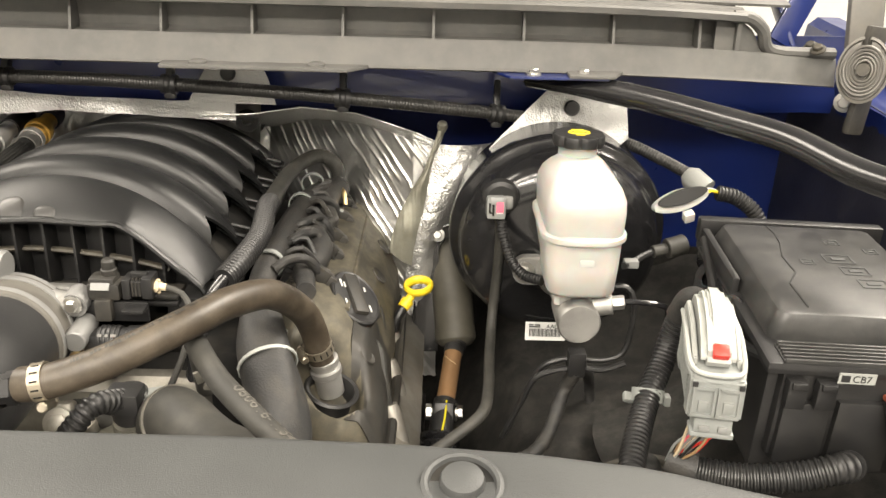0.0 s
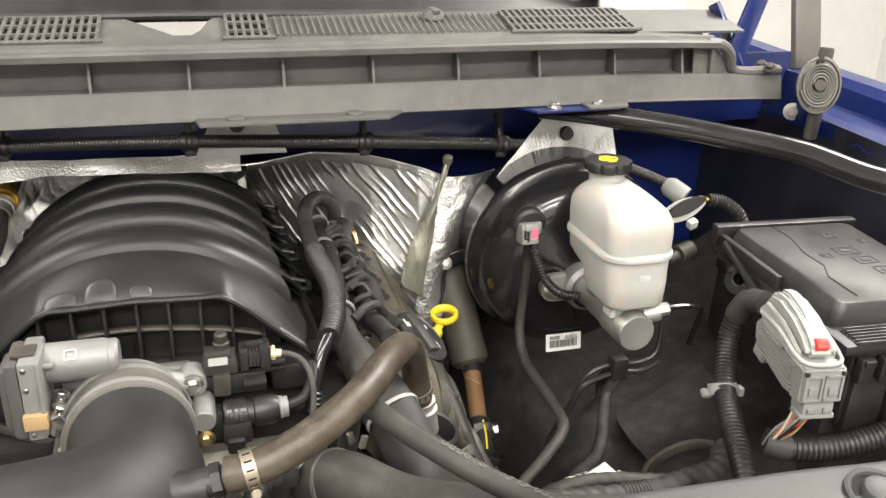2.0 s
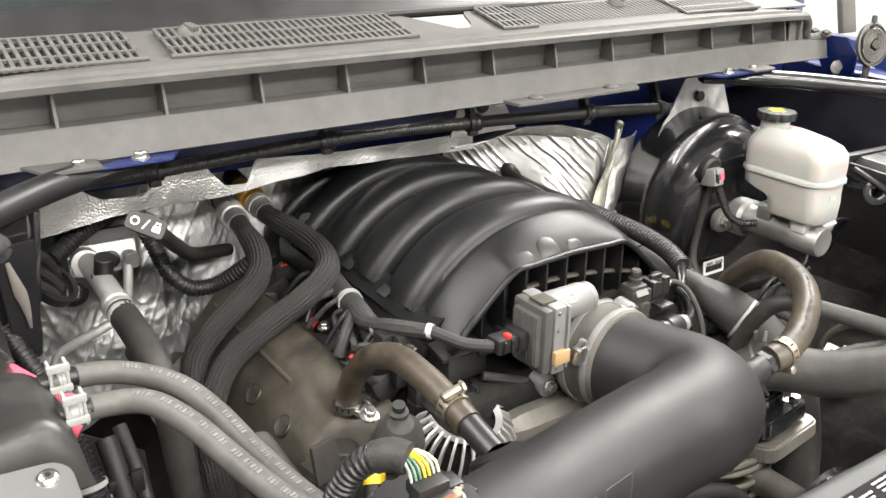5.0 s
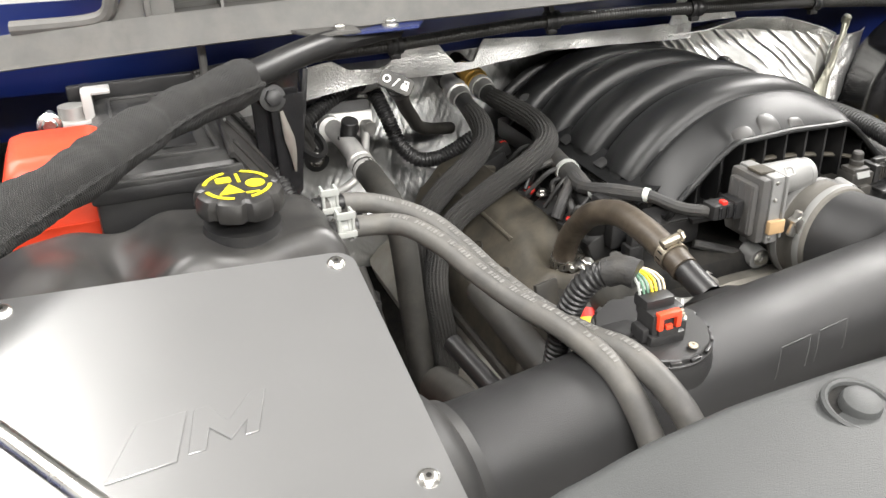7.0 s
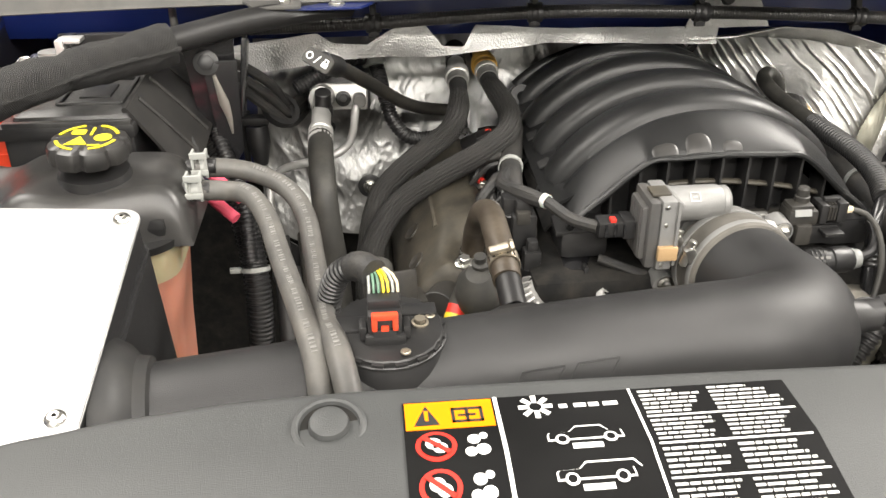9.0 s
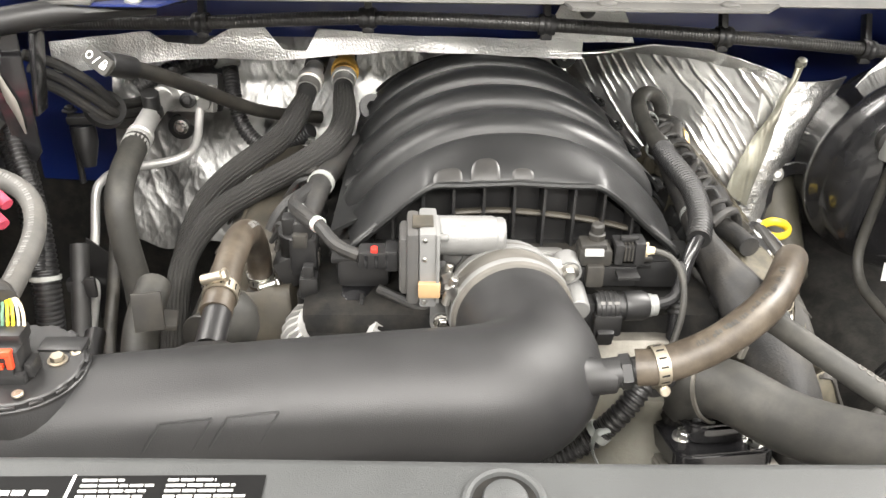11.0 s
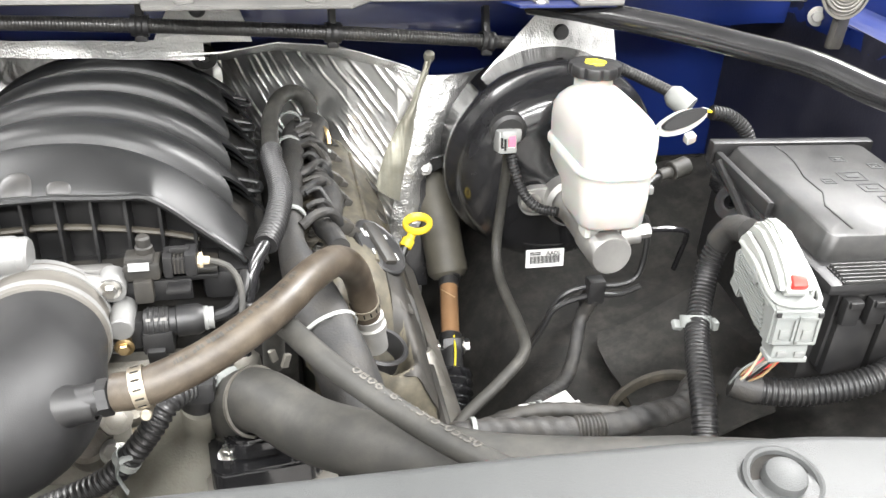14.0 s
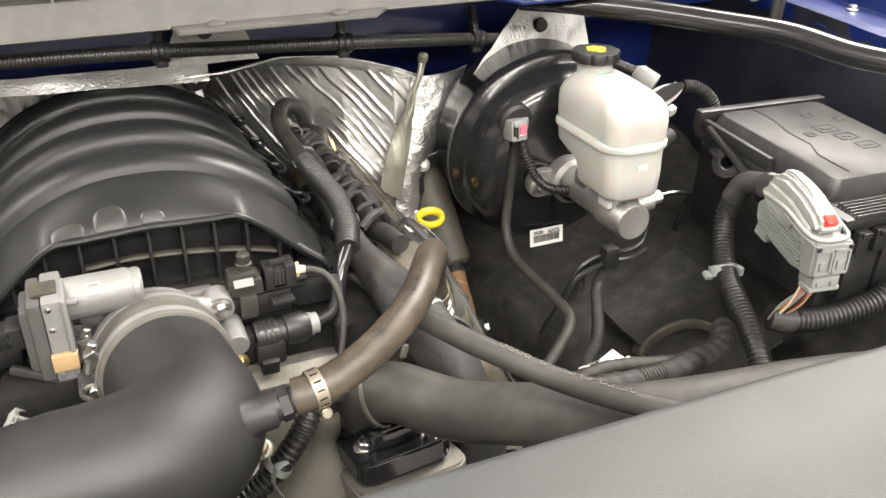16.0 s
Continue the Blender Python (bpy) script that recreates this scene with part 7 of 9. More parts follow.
def steering():
    t = thing("steering_shaft", (0.03, 0.97, 0.7), "steering shaft with olive sleeve, rusty tube and black bellows", "steering shaft")
    part("sleeve", lathe([(0, 0), (0.024, 0), (0.027, 0.012), (0.0275, 0.05), (0.0265, 0.130), (0.0275, 0.140), (0.0270, 0.150), (0.020, 0.158), (0, 0.160)], (0.018, 1.118, 1.025), (0.09, -0.56, -0.83), 32), OLIVE, t, "dusty olive rubber sleeve")
    a, b = Vector((0.031, 1.030, 0.905)), Vector((0.0165, 0.935, 0.851))
    d = (b - a).normalized()
    part("collar", join(rod(a - d * 0.014, a + d * 0.012, 0.0160, 22), rod(a + d * 0.012, a + d * 0.024, 0.0130, 22)), BLACK, t)
    part("shaft", rod(a + d * 0.010, a + d * 0.098, 0.0118, 22), RUST, t, "rust-brown steel shaft")
    part("shaft_stripe", tube([a + d * 0.028 + Vector((-0.011, -0.003, 0.003)), a + d * 0.038 + Vector((-0.005, -0.006, 0.010)), a + d * 0.046 + Vector((0.006, -0.006, 0.010))], 0.0008, 6), TAN, t)
    c = b
    x = Vector((1, 0, 0))
    part("yoke", join(rod(c - d * 0.016, c + d * 0.040, 0.0150, 20), box(c, (0.026, 0.030, 0.026), 0.006, rot=(-30, 0, 0))), BLACK, t)
    part("yoke_bolt", join(rod(c - x * 0.017, c + x * 0.017, 0.006, 12), rod(c - x * 0.023, c - x * 0.015, 0.010, 6), rod(c + x * 0.014, c + x * 0.017, 0.0115, 18), rod(c + x * 0.017, c + x * 0.024, 0.0085, 6)), STEEL, t)
    part("paint_stripe", tube([c - d * 0.010 + Vector((0.002, -0.010, 0.0125)), c + d * 0.012 + Vector((0.003, -0.010, 0.0125)), c + d * 0.034 + Vector((0.002, -0.009, 0.0125))], 0.0014, 6), YELLOW_INK, t, "yellow paint stripe")
    prof = [(0, 0), (0.016, 0)]
    for i in range(6):
        prof += [(0.0255, 0.004 + i * 0.012), (0.0262, 0.007 + i * 0.012), (0.0175, 0.0115 + i * 0.012)]
    part("bellows", lathe(prof + [(0.018, 0.10), (0, 0.10)], c + d * 0.034, d, 32), GLOSS, t)
    k = thing("pedal_bracket", (0.0, 1.08, 0.9), "black bracket with bolts beside the booster", "bracket")

    def arm(u, v):
        w = piecewise([(0.0, 0.006), (0.25, 0.010), (0.45, 0.017), (1.0, 0.016)])(u)
        p = spline([(0.046, 1.072, 1.052), (0.022, 1.076, 1.044), (-0.002, 1.078, 1.028), (-0.010, 1.076, 0.990), (-0.009, 1.070, 0.940), (-0.008, 1.060, 0.870)], 0.004)
        k0 = u * (len(p) - 1.001)
        i = int(k0)
        q = p[i].lerp(p[i + 1], k0 - i)
        e = p[min(i + 2, len(p) - 1)] - p[max(i - 1, 0)]
        side = Vector((-e.z, 0, e.x)).normalized()
        return q + side * w * (2 * v - 1)
    part("arm", sheet(40, 6, arm, 0.004), GLOSS, k)
    part("edge_bead", tube([arm(i / 14, 0.0) + Vector((0, -0.003, 0)) for i in range(15)], 0.0022, 8), GLOSS, k)
    for p in ((0.004, 1.072, 1.037), (-0.010, 1.066, 0.965)):
        part("bolt", hexbolt(p, (-0.1, -0.9, 0.35), 0.0062), ALU, k)


steering()


def fusebox():
    t = thing("fuse_box", (0.37, 0.74, 0.98), "black plastic fuse box with ribbed rim and dusty embossed lid", "fuse box")
    tilt = pose(0.369, 0.737, 1.113, 2.5, 1.0, -2)

    def put(bm):
        bm.transform(tilt)
        return bm
    part("base", put(join(box((-0.002, 0.005, -0.065), (0.165, 0.230, 0.105), 0.006), box((0.002, -0.105, -0.050), (0.155, 0.03, 0.09), 0.004))), BLACK, t)
    part("rim", put(join(box((0.0, 0.0, -0.004), (0.186, 0.256, 0.012), 0.005), box((0.002, 0.124, 0.012), (0.192, 0.014, 0.026), 0.003), box((-0.088, 0.055, 0.008), (0.008, 0.12, 0.018), 0.003))), BLACK, t)
    for i in range(6):
        part("rim_ridge", put(box((0.006, -0.1255 + 0.0050 * i, 0.0030 + 0.0004 * i), (0.170, 0.0022, 0.0040), 0.0007)), LIDGREY, t)
    part("rim_groove_floor", put(box((0.006, -0.1125, 0.0024), (0.172, 0.028, 0.0012), 0)), INK_AND_SHADE, t)
    lid = part("lid", put(loft([(0.0, -0.002, 0.012, 0.160, 0.204, 0.010), (0.010, -0.001, 0.012, 0.160, 0.204, 0.010), (0.0215, 0.0, 0.012, 0.153, 0.198, 0.010), (0.0250, 0.0, 0.012, 0.149, 0.194, 0.009), (0.026, 0.0, 0.012, 0.144, 0.189, 0.008)])), LIDGREY, t, "dusty grey-black lid with moulded signs")
    # moulded marks on the lid: a winding line, frames and small signs
    path = [(-0.020, 0.105), (-0.017, 0.085), (-0.019, 0.062), (-0.027, 0.030), (-0.026, -0.004), (-0.039, -0.030), (-0.038, -0.074)]
    part("lid_line", put(tube([(x - 0.010, y, 0.0262) for x, y in path], 0.0009, 6, None)), INK_AND_SHADE, lid)
    for dx, dy, w, l in ((0.020, 0.030, 0.026, 0.018), (0.028, 0.004, 0.024, 0.016), (0.036, -0.022, 0.024, 0.016), (0.030, 0.070, 0.014, 0.010), (-0.020, 0.020, 0.012, 0.010), (0.062, -0.070, 0.016, 0.008), (0.070, 0.052, 0.012, 0.010)):
        for sx, sy, ww, ll in ((0, l / 2, w, 0.0014), (0, -l / 2, w, 0.0014), (w / 2, 0, 0.0014, l), (-w / 2, 0, 0.0014, l), (0, 0, w * 0.5, l * 0.3)):
            part("moulded_sign", put(box((dx * 0.8 + sx, dy + sy, 0.0262), (ww, ll, 0.0012), 0)), COVER, lid)
    # side ears and latches
    for y in (0.055, -0.02):
        part("ear", put(join(lathe([(0.008, -0.006), (0.019, -0.006), (0.019, 0.002), (0.012, 0.003), (0.008, 0.002)], (-0.094, y, -0.014), (-0.8, -0.3, 0.4), 20), box((-0.088, y + 0.03, -0.012), (0.012, 0.05, 0.022), 0.003))), GLOSS, t)
    part("side_arm", put(tube([(-0.092, 0.10, 0.010), (-0.096, 0.05, -0.002), (-0.098, 0.0, -0.016), (-0.098, -0.05, -0.018), (-0.092, -0.09, -0.010), (-0.08, -0.115, -0.002)], 0.005, 8)), BLACK, t)
    # front: recesses and a printed tag
    for x, w, h in ((-0.052, 0.040, 0.062), (-0.002, 0.050, 0.068), (0.053, 0.046, 0.055)):
        part("front_panel", put(box((x, -0.1195, -0.068), (w, 0.014, h), 0.003)), BLACK, t)
    tag = part("tag", put(box((-0.020, -0.1288, -0.0085), (0.030, 0.0012, 0.0095), 0)), LIGHTGREY, t, "white tag with black print")
    part("tag_mark", put(box((-0.0295, -0.1296, -0.0085), (0.007, 0.0008, 0.006), 0)), INK_AND_SHADE, tag)
    bm = lettering("CB7", 0.0088)
    bm.transform(tilt @ pose(-0.0240, -0.1296, -0.0116, 90, 0, 0))
    part("tag_text", bm, INK_AND_SHADE, tag)
    for x in (-0.066, -0.042):
        part("latch", put(join(box((x, -0.1275, -0.026), (0.016, 0.010, 0.026), 0.002), box((x, -0.1330, -0.016), (0.012, 0.005, 0.006), 0.001))), BLACK, t)
    # orange-collared conduit out of the front
    cdt = thing("fuse_box_conduit", (0.42, 0.6, 0.98), "black corrugated conduit with an orange collar at the fuse box", "conduit")
    part("collar", box((0.390, 0.606, 1.081), (0.038, 0.018, 0.005), 0.002, rot=(0, 0, 2)), FADED, cdt, "faded orange collar")
    part("boot", tube([(0.390, 0.608, 1.080), (0.394, 0.600, 1.059), (0.400, 0.590, 1.039)], lambda s, L: 0.0195 - 0.003 * s / L, 18), RUBBER, cdt)
    part("tube", corrugated([(0.397, 0.595, 1.049), (0.404, 0.583, 1.024), (0.402, 0.568, 0.999), (0.385, 0.553, 0.982), (0.355, 0.540, 0.972), (0.310, 0.530, 0.969)], 0.0165, 0.0052, 0.0015, 16), BLACK, cdt)
    part("tape_wrap", tube([(0.395, 0.600, 1.062), (0.400, 0.590, 1.040), (0.404, 0.583, 1.024)], 0.0185, 18, 0.002, shape=lambda q, a: 1 + 0.03 * math.sin(q * 500 + a) + 0.08 * noise.noise(Vector((q * 60, 1.5 * math.cos(a), 1.5 * math.sin(a))))), TAPE, cdt, "loose black tape wrap")
    part("tape_wrap", tube([(0.392, 0.558, 0.988), (0.372, 0.547, 0.977), (0.352, 0.539, 0.972)], 0.0180, 18, 0.002, shape=lambda q, a: 1 + 0.03 * math.sin(q * 500 + a) + 0.06 * noise.noise(Vector((q * 60, 1.5 * math.cos(a), 1.5 * math.sin(a))))), TAPE, cdt)
    h = thing("loom_conduit", (0.28, 0.6, 0.98), "short black corrugated conduit lying before the fuse box", "conduit")
    part("tube", corrugated([(0.205, 0.622, 1.010), (0.225, 0.612, 1.006), (0.262, 0.602, 1.006), (0.305, 0.595, 1.014), (0.334, 0.592, 1.024), (0.350, 0.600, 1.022), (0.355, 0.615, 1.008)], 0.0130, 0.0052, 0.0015, 16), BLACK, h)
    part("tape_end", tube([(0.205, 0.622, 1.010), (0.214, 0.617, 1.008), (0.226, 0.612, 1.006)], 0.0140, 14), TAPE, h)


fusebox()


def ecu_plug():
    t = thing("loom_connector", (0.228, 0.63, 1.05), "large pale grey loom connector with off-white lever and red lock", "connector")
    TURN_IN = Matrix.Translation((0.229, 0.628, 0)) @ pose(0, 0, 0, 0, 0, -9)

    def side(profile, w, x=0.0, bevel=0.0015):
        """A side outline of (y, z), as wide as w across."""
        m = TURN_IN @ Matrix(((0, 0, 1, x - w / 2), (1, 0, 0, -0.628), (0, 1, 0, 0), (0, 0, 0, 1)))
        return prism(profile, m, w, bevel)

    def put(bm):
        bm.transform(TURN_IN @ Matrix.Translation((0, -0.628, 0)))
        return bm
    body_ = part("body", side([(0.584, 1.078), (0.583, 1.110), (0.600, 1.118), (0.668, 1.122), (0.680, 1.112), (0.678, 1.096), (0.668, 1.086), (0.612, 1.074)], 0.036), PLUGPALE, t)
    part("front_block", side([(0.577, 1.078), (0.577, 1.113), (0.592, 1.116), (0.596, 1.076)], 0.042, 0.0, 0.002), PLUGPALE, body_)
    part("foot", put(join(box((0.001, 0.590, 1.070), (0.030, 0.022, 0.014), 0.002), box((0.001, 0.588, 1.062), (0.034, 0.018, 0.005), 0.0015))), PLUGPALE, body_)
    part("foot_slot", put(join(box((-0.006, 0.5785, 1.069), (0.008, 0.003, 0.005), 0.0005), box((0.009, 0.5785, 1.069), (0.008, 0.003, 0.005), 0.0005))), PLUGGREY, body_)
    for x in (-0.0095, 0.0095):
        part("panel_frame", put(join(box((x, 0.5762, 1.106), (0.017, 0.0024, 0.0024), 0), box((x, 0.5762, 1.082), (0.017, 0.0024, 0.0024), 0), box((x - 0.0078, 0.5762, 1.094), (0.0022, 0.0024, 0.026), 0), box((x + 0.0078, 0.5762, 1.094), (0.0022, 0.0024, 0.026), 0))), PLUGPALE, body_)
        part("panel_step", put(box((x, 0.5764, 1.090), (0.0075, 0.002, 0.009), 0.0005)), PLUGPALE, body_)
    for x in (-0.0175, 0.0175):
        part("top_window", put(box((x, 0.5755, 1.109), (0.004, 0.0016, 0.004), 0)), INK_AND_SHADE, body_)
    # fine fins along both flanks
    for sx in (-1, 1):
        for k in range(8):
            z0 = 1.077 + 0.0040 * k
            part("fin", side([(0.598 + 0.001 * k, z0 + 0.004), (0.598 + 0.001 * k, z0 + 0.0056), (0.668, z0 + 0.0142), (0.668, z0 + 0.0126)], 0.0030, sx * 0.0186, 0), PLUGPALE, body_)
    part("back_skirt", side([(0.655, 1.076), (0.652, 1.088), (0.672, 1.094), (0.676, 1.080)], 0.039, 0.0), PLUGPALE, body_)
    lev = part("lever", side([(0.588, 1.117), (0.589, 1.127), (0.600, 1.136), (0.622, 1.146), (0.650, 1.152), (0.668, 1.149), (0.678, 1.138), (0.680, 1.118)], 0.027, 0.0, 0.0045), LIGHTGREY, t, "off-white lever")
    part("lever_spine", side([(0.604, 1.1365), (0.624, 1.1495), (0.652, 1.1555), (0.666, 1.1525), (0.664, 1.145), (0.612, 1.132)], 0.012, 0.0, 0.002), LIGHTGREY, lev)
    for sx in (-1, 1):
        part("lever_arm", side([(0.594, 1.104), (0.596, 1.122), (0.630, 1.136), (0.664, 1.140), (0.676, 1.128), (0.660, 1.112)], 0.004, sx * 0.0170, 0.001), LIGHTGREY, lev)
        part("arm_pivot", put(lathe([(0, 0.0), (0.005, 0.0), (0.005, 0.003), (0.003, 0.004), (0, 0.004)], (sx * 0.0190, 0.622, 1.116), (sx, 0, 0), 18)), PLUGPALE, lev)
    part("lock", put(box((0.001, 0.5935, 1.1295), (0.0125, 0.011, 0.008), 0.0015, rot=(35, 0, 0))), RED, lev, "red lock tab")
    loop = [(-0.0205, 0.668, 1.128), (-0.0215, 0.630, 1.128), (-0.0210, 0.596, 1.119), (-0.016, 0.582, 1.1165), (0.0, 0.579, 1.116), (0.016, 0.582, 1.1165), (0.0210, 0.596, 1.119), (0.0215, 0.630, 1.128), (0.0205, 0.668, 1.128)]
    part("guard", put(tube(loop, 0.0022, 8)), LIGHTGREY, t)
    part("guard", put(tube([(x * 1.02, y - 0.001, z - 0.005) for x, y, z in loop[1:-1]], 0.0018, 8)), PLUGPALE, t)
    rnd = random.Random(3)
    for i in range(13):
        m = (CREAM, PLUGPALE, PINK, TAN, PLUGGREY, CREAM, LIGHTGREY, BLACK, CREAM, PLUGPALE, TAN, RED, RED)[i]
        q = put(box((-0.014 + 0.0018 * i, 0.594, 1.062), (0.001, 0.001, 0.001), 0))
        a = q.verts[:][0].co.copy()
        q.free()
        e = Vector((0.208, 0.618, 1.010)) + Vector((rnd.uniform(-0.005, 0.005), rnd.uniform(-0.005, 0.005), rnd.uniform(-0.004, 0.004)))
        part("wire", tube([a, a + Vector((-0.001, 0.002, -0.010)), (a + e) / 2 + Vector((rnd.uniform(-0.004, 0.003), rnd.uniform(-0.006, 0.002), rnd.uniform(-0.006, 0.001))), e], 0.0012, 6, 0.006), m, t)
    c = thing("loom_tube", (0.2, 0.69, 1.0), "black corrugated loom with a pale clamp beside the grey connector", "conduit")
    part("tube", corrugated([(0.240, 0.700, 1.120), (0.236, 0.724, 1.110), (0.228, 0.732, 1.076), (0.217, 0.718, 1.048), (0.199, 0.686, 1.029), (0.181, 0.640, 1.016), (0.166, 0.592, 0.998), (0.158, 0.56, 0.96), (0.156, 0.55, 0.90)], 0.0118, 0.0048, 0.0014, 14), BLACK, c)
    part("elbow_tape", tube([(0.240, 0.698, 1.121), (0.237, 0.722, 1.113), (0.232, 0.732, 1.092)], 0.0130, 14), TAPE, c)
    part("pipe_clip", join(lathe([(0.0125, -0.006), (0.0150, -0.006), (0.0150, 0.006), (0.0125, 0.006)], (0.201, 0.694, 1.028), (0.1, 0.45, 0.7), 24), box((0.184, 0.697, 1.024), (0.010, 0.010, 0.006), 0.002, rot=(25, 15, 0)), box((0.217, 0.687, 1.028), (0.006, 0.010, 0.010), 0.002)), PLUGPALE, c, "pale grey plastic clamp")
    w = thing("fender_connector", (0.27, 0.94, 1.1), "white plastic connector with pale wires behind the fuse box", "connector")
    lu, lv = Vector((0.94, 0.10, 0.32)).normalized(), Vector((-0.22, 0.25, 0.95)).normalized()
    lv = (lv - lu * lv.dot(lu)).normalized()

    def lens(a, b, n=28):
        return [(a * math.copysign(abs(math.cos(q)) ** 1.25, math.cos(q)), b * math.sin(q)) for q in [2 * math.pi * k / n for k in range(n)]]
    part("shell", place(prism(lens(0.033, 0.0120), Matrix.Translation((0, 0, -0.014)), 0.016, 0.003), (0.279, 0.932, 1.140), lu, lv, lu.cross(lv)), WHITE, w)
    part("insert", place(prism(lens(0.029, 0.0085), Matrix.Translation((0, 0.004, 0)), 0.009, 0.003), (0.280, 0.932, 1.141), lu, lv, lu.cross(lv)), INK_AND_SHADE, w, "black insert")
    part("catch", box((0.287, 0.924, 1.124), (0.012, 0.010, 0.012), 0.002, rot=(20, -15, 10)), WHITE, w)
    for i, m in enumerate((YELLOW, BLUE, LABEL, LIGHTGREY)):
        part("wire", tube([(0.306, 0.945 + i * 0.003, 1.142), (0.318, 0.952 + i * 0.003, 1.146), (0.33, 0.955, 1.142)], 0.0018, 6), m, w)
    part("conduit", corrugated([(0.326, 0.955, 1.143), (0.35, 0.955, 1.137), (0.372, 0.95, 1.12), (0.385, 0.945, 1.09)], 0.0095, 0.0045, 0.0013), BLACK, w)
    s = thing("level_sensor", (0.25, 0.92, 1.07), "small grey sensor plug with lead beside the reservoir", "sensor")
    part("body", join(rod((0.284, 0.915, 1.094), (0.262, 0.908, 1.090), 0.0115, 16), rod((0.262, 0.908, 1.090), (0.245, 0.903, 1.088), 0.007, 12)), RUBBER_GREY, s)
    part("lead", tube([(0.246, 0.903, 1.088), (0.232, 0.892, 1.087), (0.220, 0.880, 1.085), (0.205, 0.86, 1.088)], 0.0038, 8), BLACK, s)
    part("tip", box((0.214, 0.868, 1.088), (0.016, 0.011, 0.009), 0.002), PLUGGREY, s)


ecu_plug()


def low_right():
    """Splash liner, frame looms and bottle neck low in the bay."""
    def liner(u, v):
        x = -0.03 + 0.66 * u
        y = 0.46 + 0.78 * v
        rise = 0.16 * max(0.0, v - 0.45) ** 2 + 0.16 * max(0.0, u - 0.45) ** 2
        fall = 0.16 * max(0.0, 0.22 - u) / 0.22
        return (x, y, 0.765 + 0.13 * u + 0.04 * v + rise - fall + 0.016 * noise.noise(Vector((x * 9, y * 9, 2))) + 0.006 * noise.noise(Vector((x * 30, y * 30, 5))))
    solo("wheel_liner", sheet(70, 80, liner, 0.003), FELT, "dull black felt wheel liner below the booster", "liner", kind="structure")
    # stiff felt flap whose edge curls off the liner

    def flap(u, v):
        y = 0.70 + 0.22 * v
        x = 0.150 + 0.075 * v + 0.02 * math.sin(v * 5) + (0.17 - 0.05 * v) * u
        return (x, y, 0.832 + 0.07 * u + 0.02 * v + 0.012 * (1 - u) ** 4 + 0.004 * noise.noise(Vector((x * 25, y * 25, 3))))
    solo("felt_flap", sheet(24, 30, flap, 0.004), FELT, "grey-black felt flap lying on the wheel liner", "liner", kind="structure")
    arch = [(0.215 + 0.060 * math.cos(a), 0.735 + 0.055 * math.sin(a), 0.885 + 0.010 * math.sin(2 * a)) for a in [math.pi * (0.05 + 0.10 * k) for k in range(10)]]
    solo("liner_lip", tube(arch, 0.0045, 8, 0.004, squash=1.6), DUSTY, "dusty curled lip round an opening in the wheel liner", "liner", kind="structure")
    t = thing("frame_loom", (0.08, 0.57, 0.9), "black and grey taped looms low beside the wheel liner", "loom")

    def wound(q, a):
        return 1 + 0.06 * math.sin(q * 430 + 2 * a) + 0.14 * noise.noise(Vector((q * 45, math.cos(a), math.sin(a))))
    taped = [(-0.060, 0.662, 0.940), (-0.033, 0.659, 0.950), (0.021, 0.655, 0.950), (0.064, 0.648, 0.950), (0.111, 0.648, 0.950), (0.155, 0.656, 0.951), (0.189, 0.667, 0.950), (0.212, 0.690, 0.955)]
    part("loom", tube(taped, 0.0125, 22, 0.0025, shape=wound), TAPE, t)
    part("bare_stretch", corrugated([(0.070, 0.6472, 0.9515), (0.084, 0.6465, 0.9515), (0.100, 0.6470, 0.9515)], 0.0132, 0.0036, 0.0012, 16), DUSTY_DARK, t, "bare corrugated stretch")
    part("loom", tube([(-0.02, 0.700, 0.905), (0.007, 0.682, 0.940), (0.035, 0.680, 0.948), (0.065, 0.679, 0.948), (0.12, 0.668, 0.945), (0.16, 0.676, 0.930)], 0.0085, 14, 0.003, shape=wound), DUSTY_DARK, t)
    part("loom", tube([(0.161, 0.846, 0.965), (0.150, 0.850, 0.935), (0.132, 0.815, 0.905), (0.110, 0.785, 0.895), (0.080, 0.755, 0.905), (0.050, 0.715, 0.925), (0.030, 0.690, 0.930)], 0.0078, 14, 0.003, shape=wound), TAPE, t)
    part("tie", lathe([(0.0130, -0.0022), (0.0148, -0.0022), (0.0148, 0.0022), (0.0130, 0.0022)], (-0.024, 0.6585, 0.9500), (1, -0.05, 0), 18), PLUGPALE, t, "pale cable tie")
    for k in range(5):
        part("wire", tube([(0.034 + 0.003 * k, 0.704, 0.938), (0.040 + 0.003 * k, 0.694, 0.946 + 0.001 * k), (0.046 + 0.002 * k, 0.684, 0.944)], 0.0012, 6), (LABEL, RUBBER_GREY, LIGHTGREY, RUBBER, PLUGPALE)[k], t)
    part("bracket_plate", join(box((0.070, 0.700, 0.930), (0.050, 0.030, 0.004), 0.0015, rot=(12, -8, 20)), box((0.092, 0.690, 0.934), (0.016, 0.020, 0.010), 0.002, rot=(12, -8, 30))), ALU_BRIGHT, t, "bright bare metal bracket")
    p = thing("fender_pipe", (0.21, 0.9, 0.82), "dark bent pipe with a brown bracket on the wheel liner", "pipe")
    part("pipe", tube([(0.170, 0.868, 0.958), (0.200, 0.960, 0.890), (0.208, 0.966, 0.838), (0.212, 0.920, 0.836), (0.217, 0.860, 0.838), (0.221, 0.810, 0.838)], 0.0072, 12), RUBBER, p)
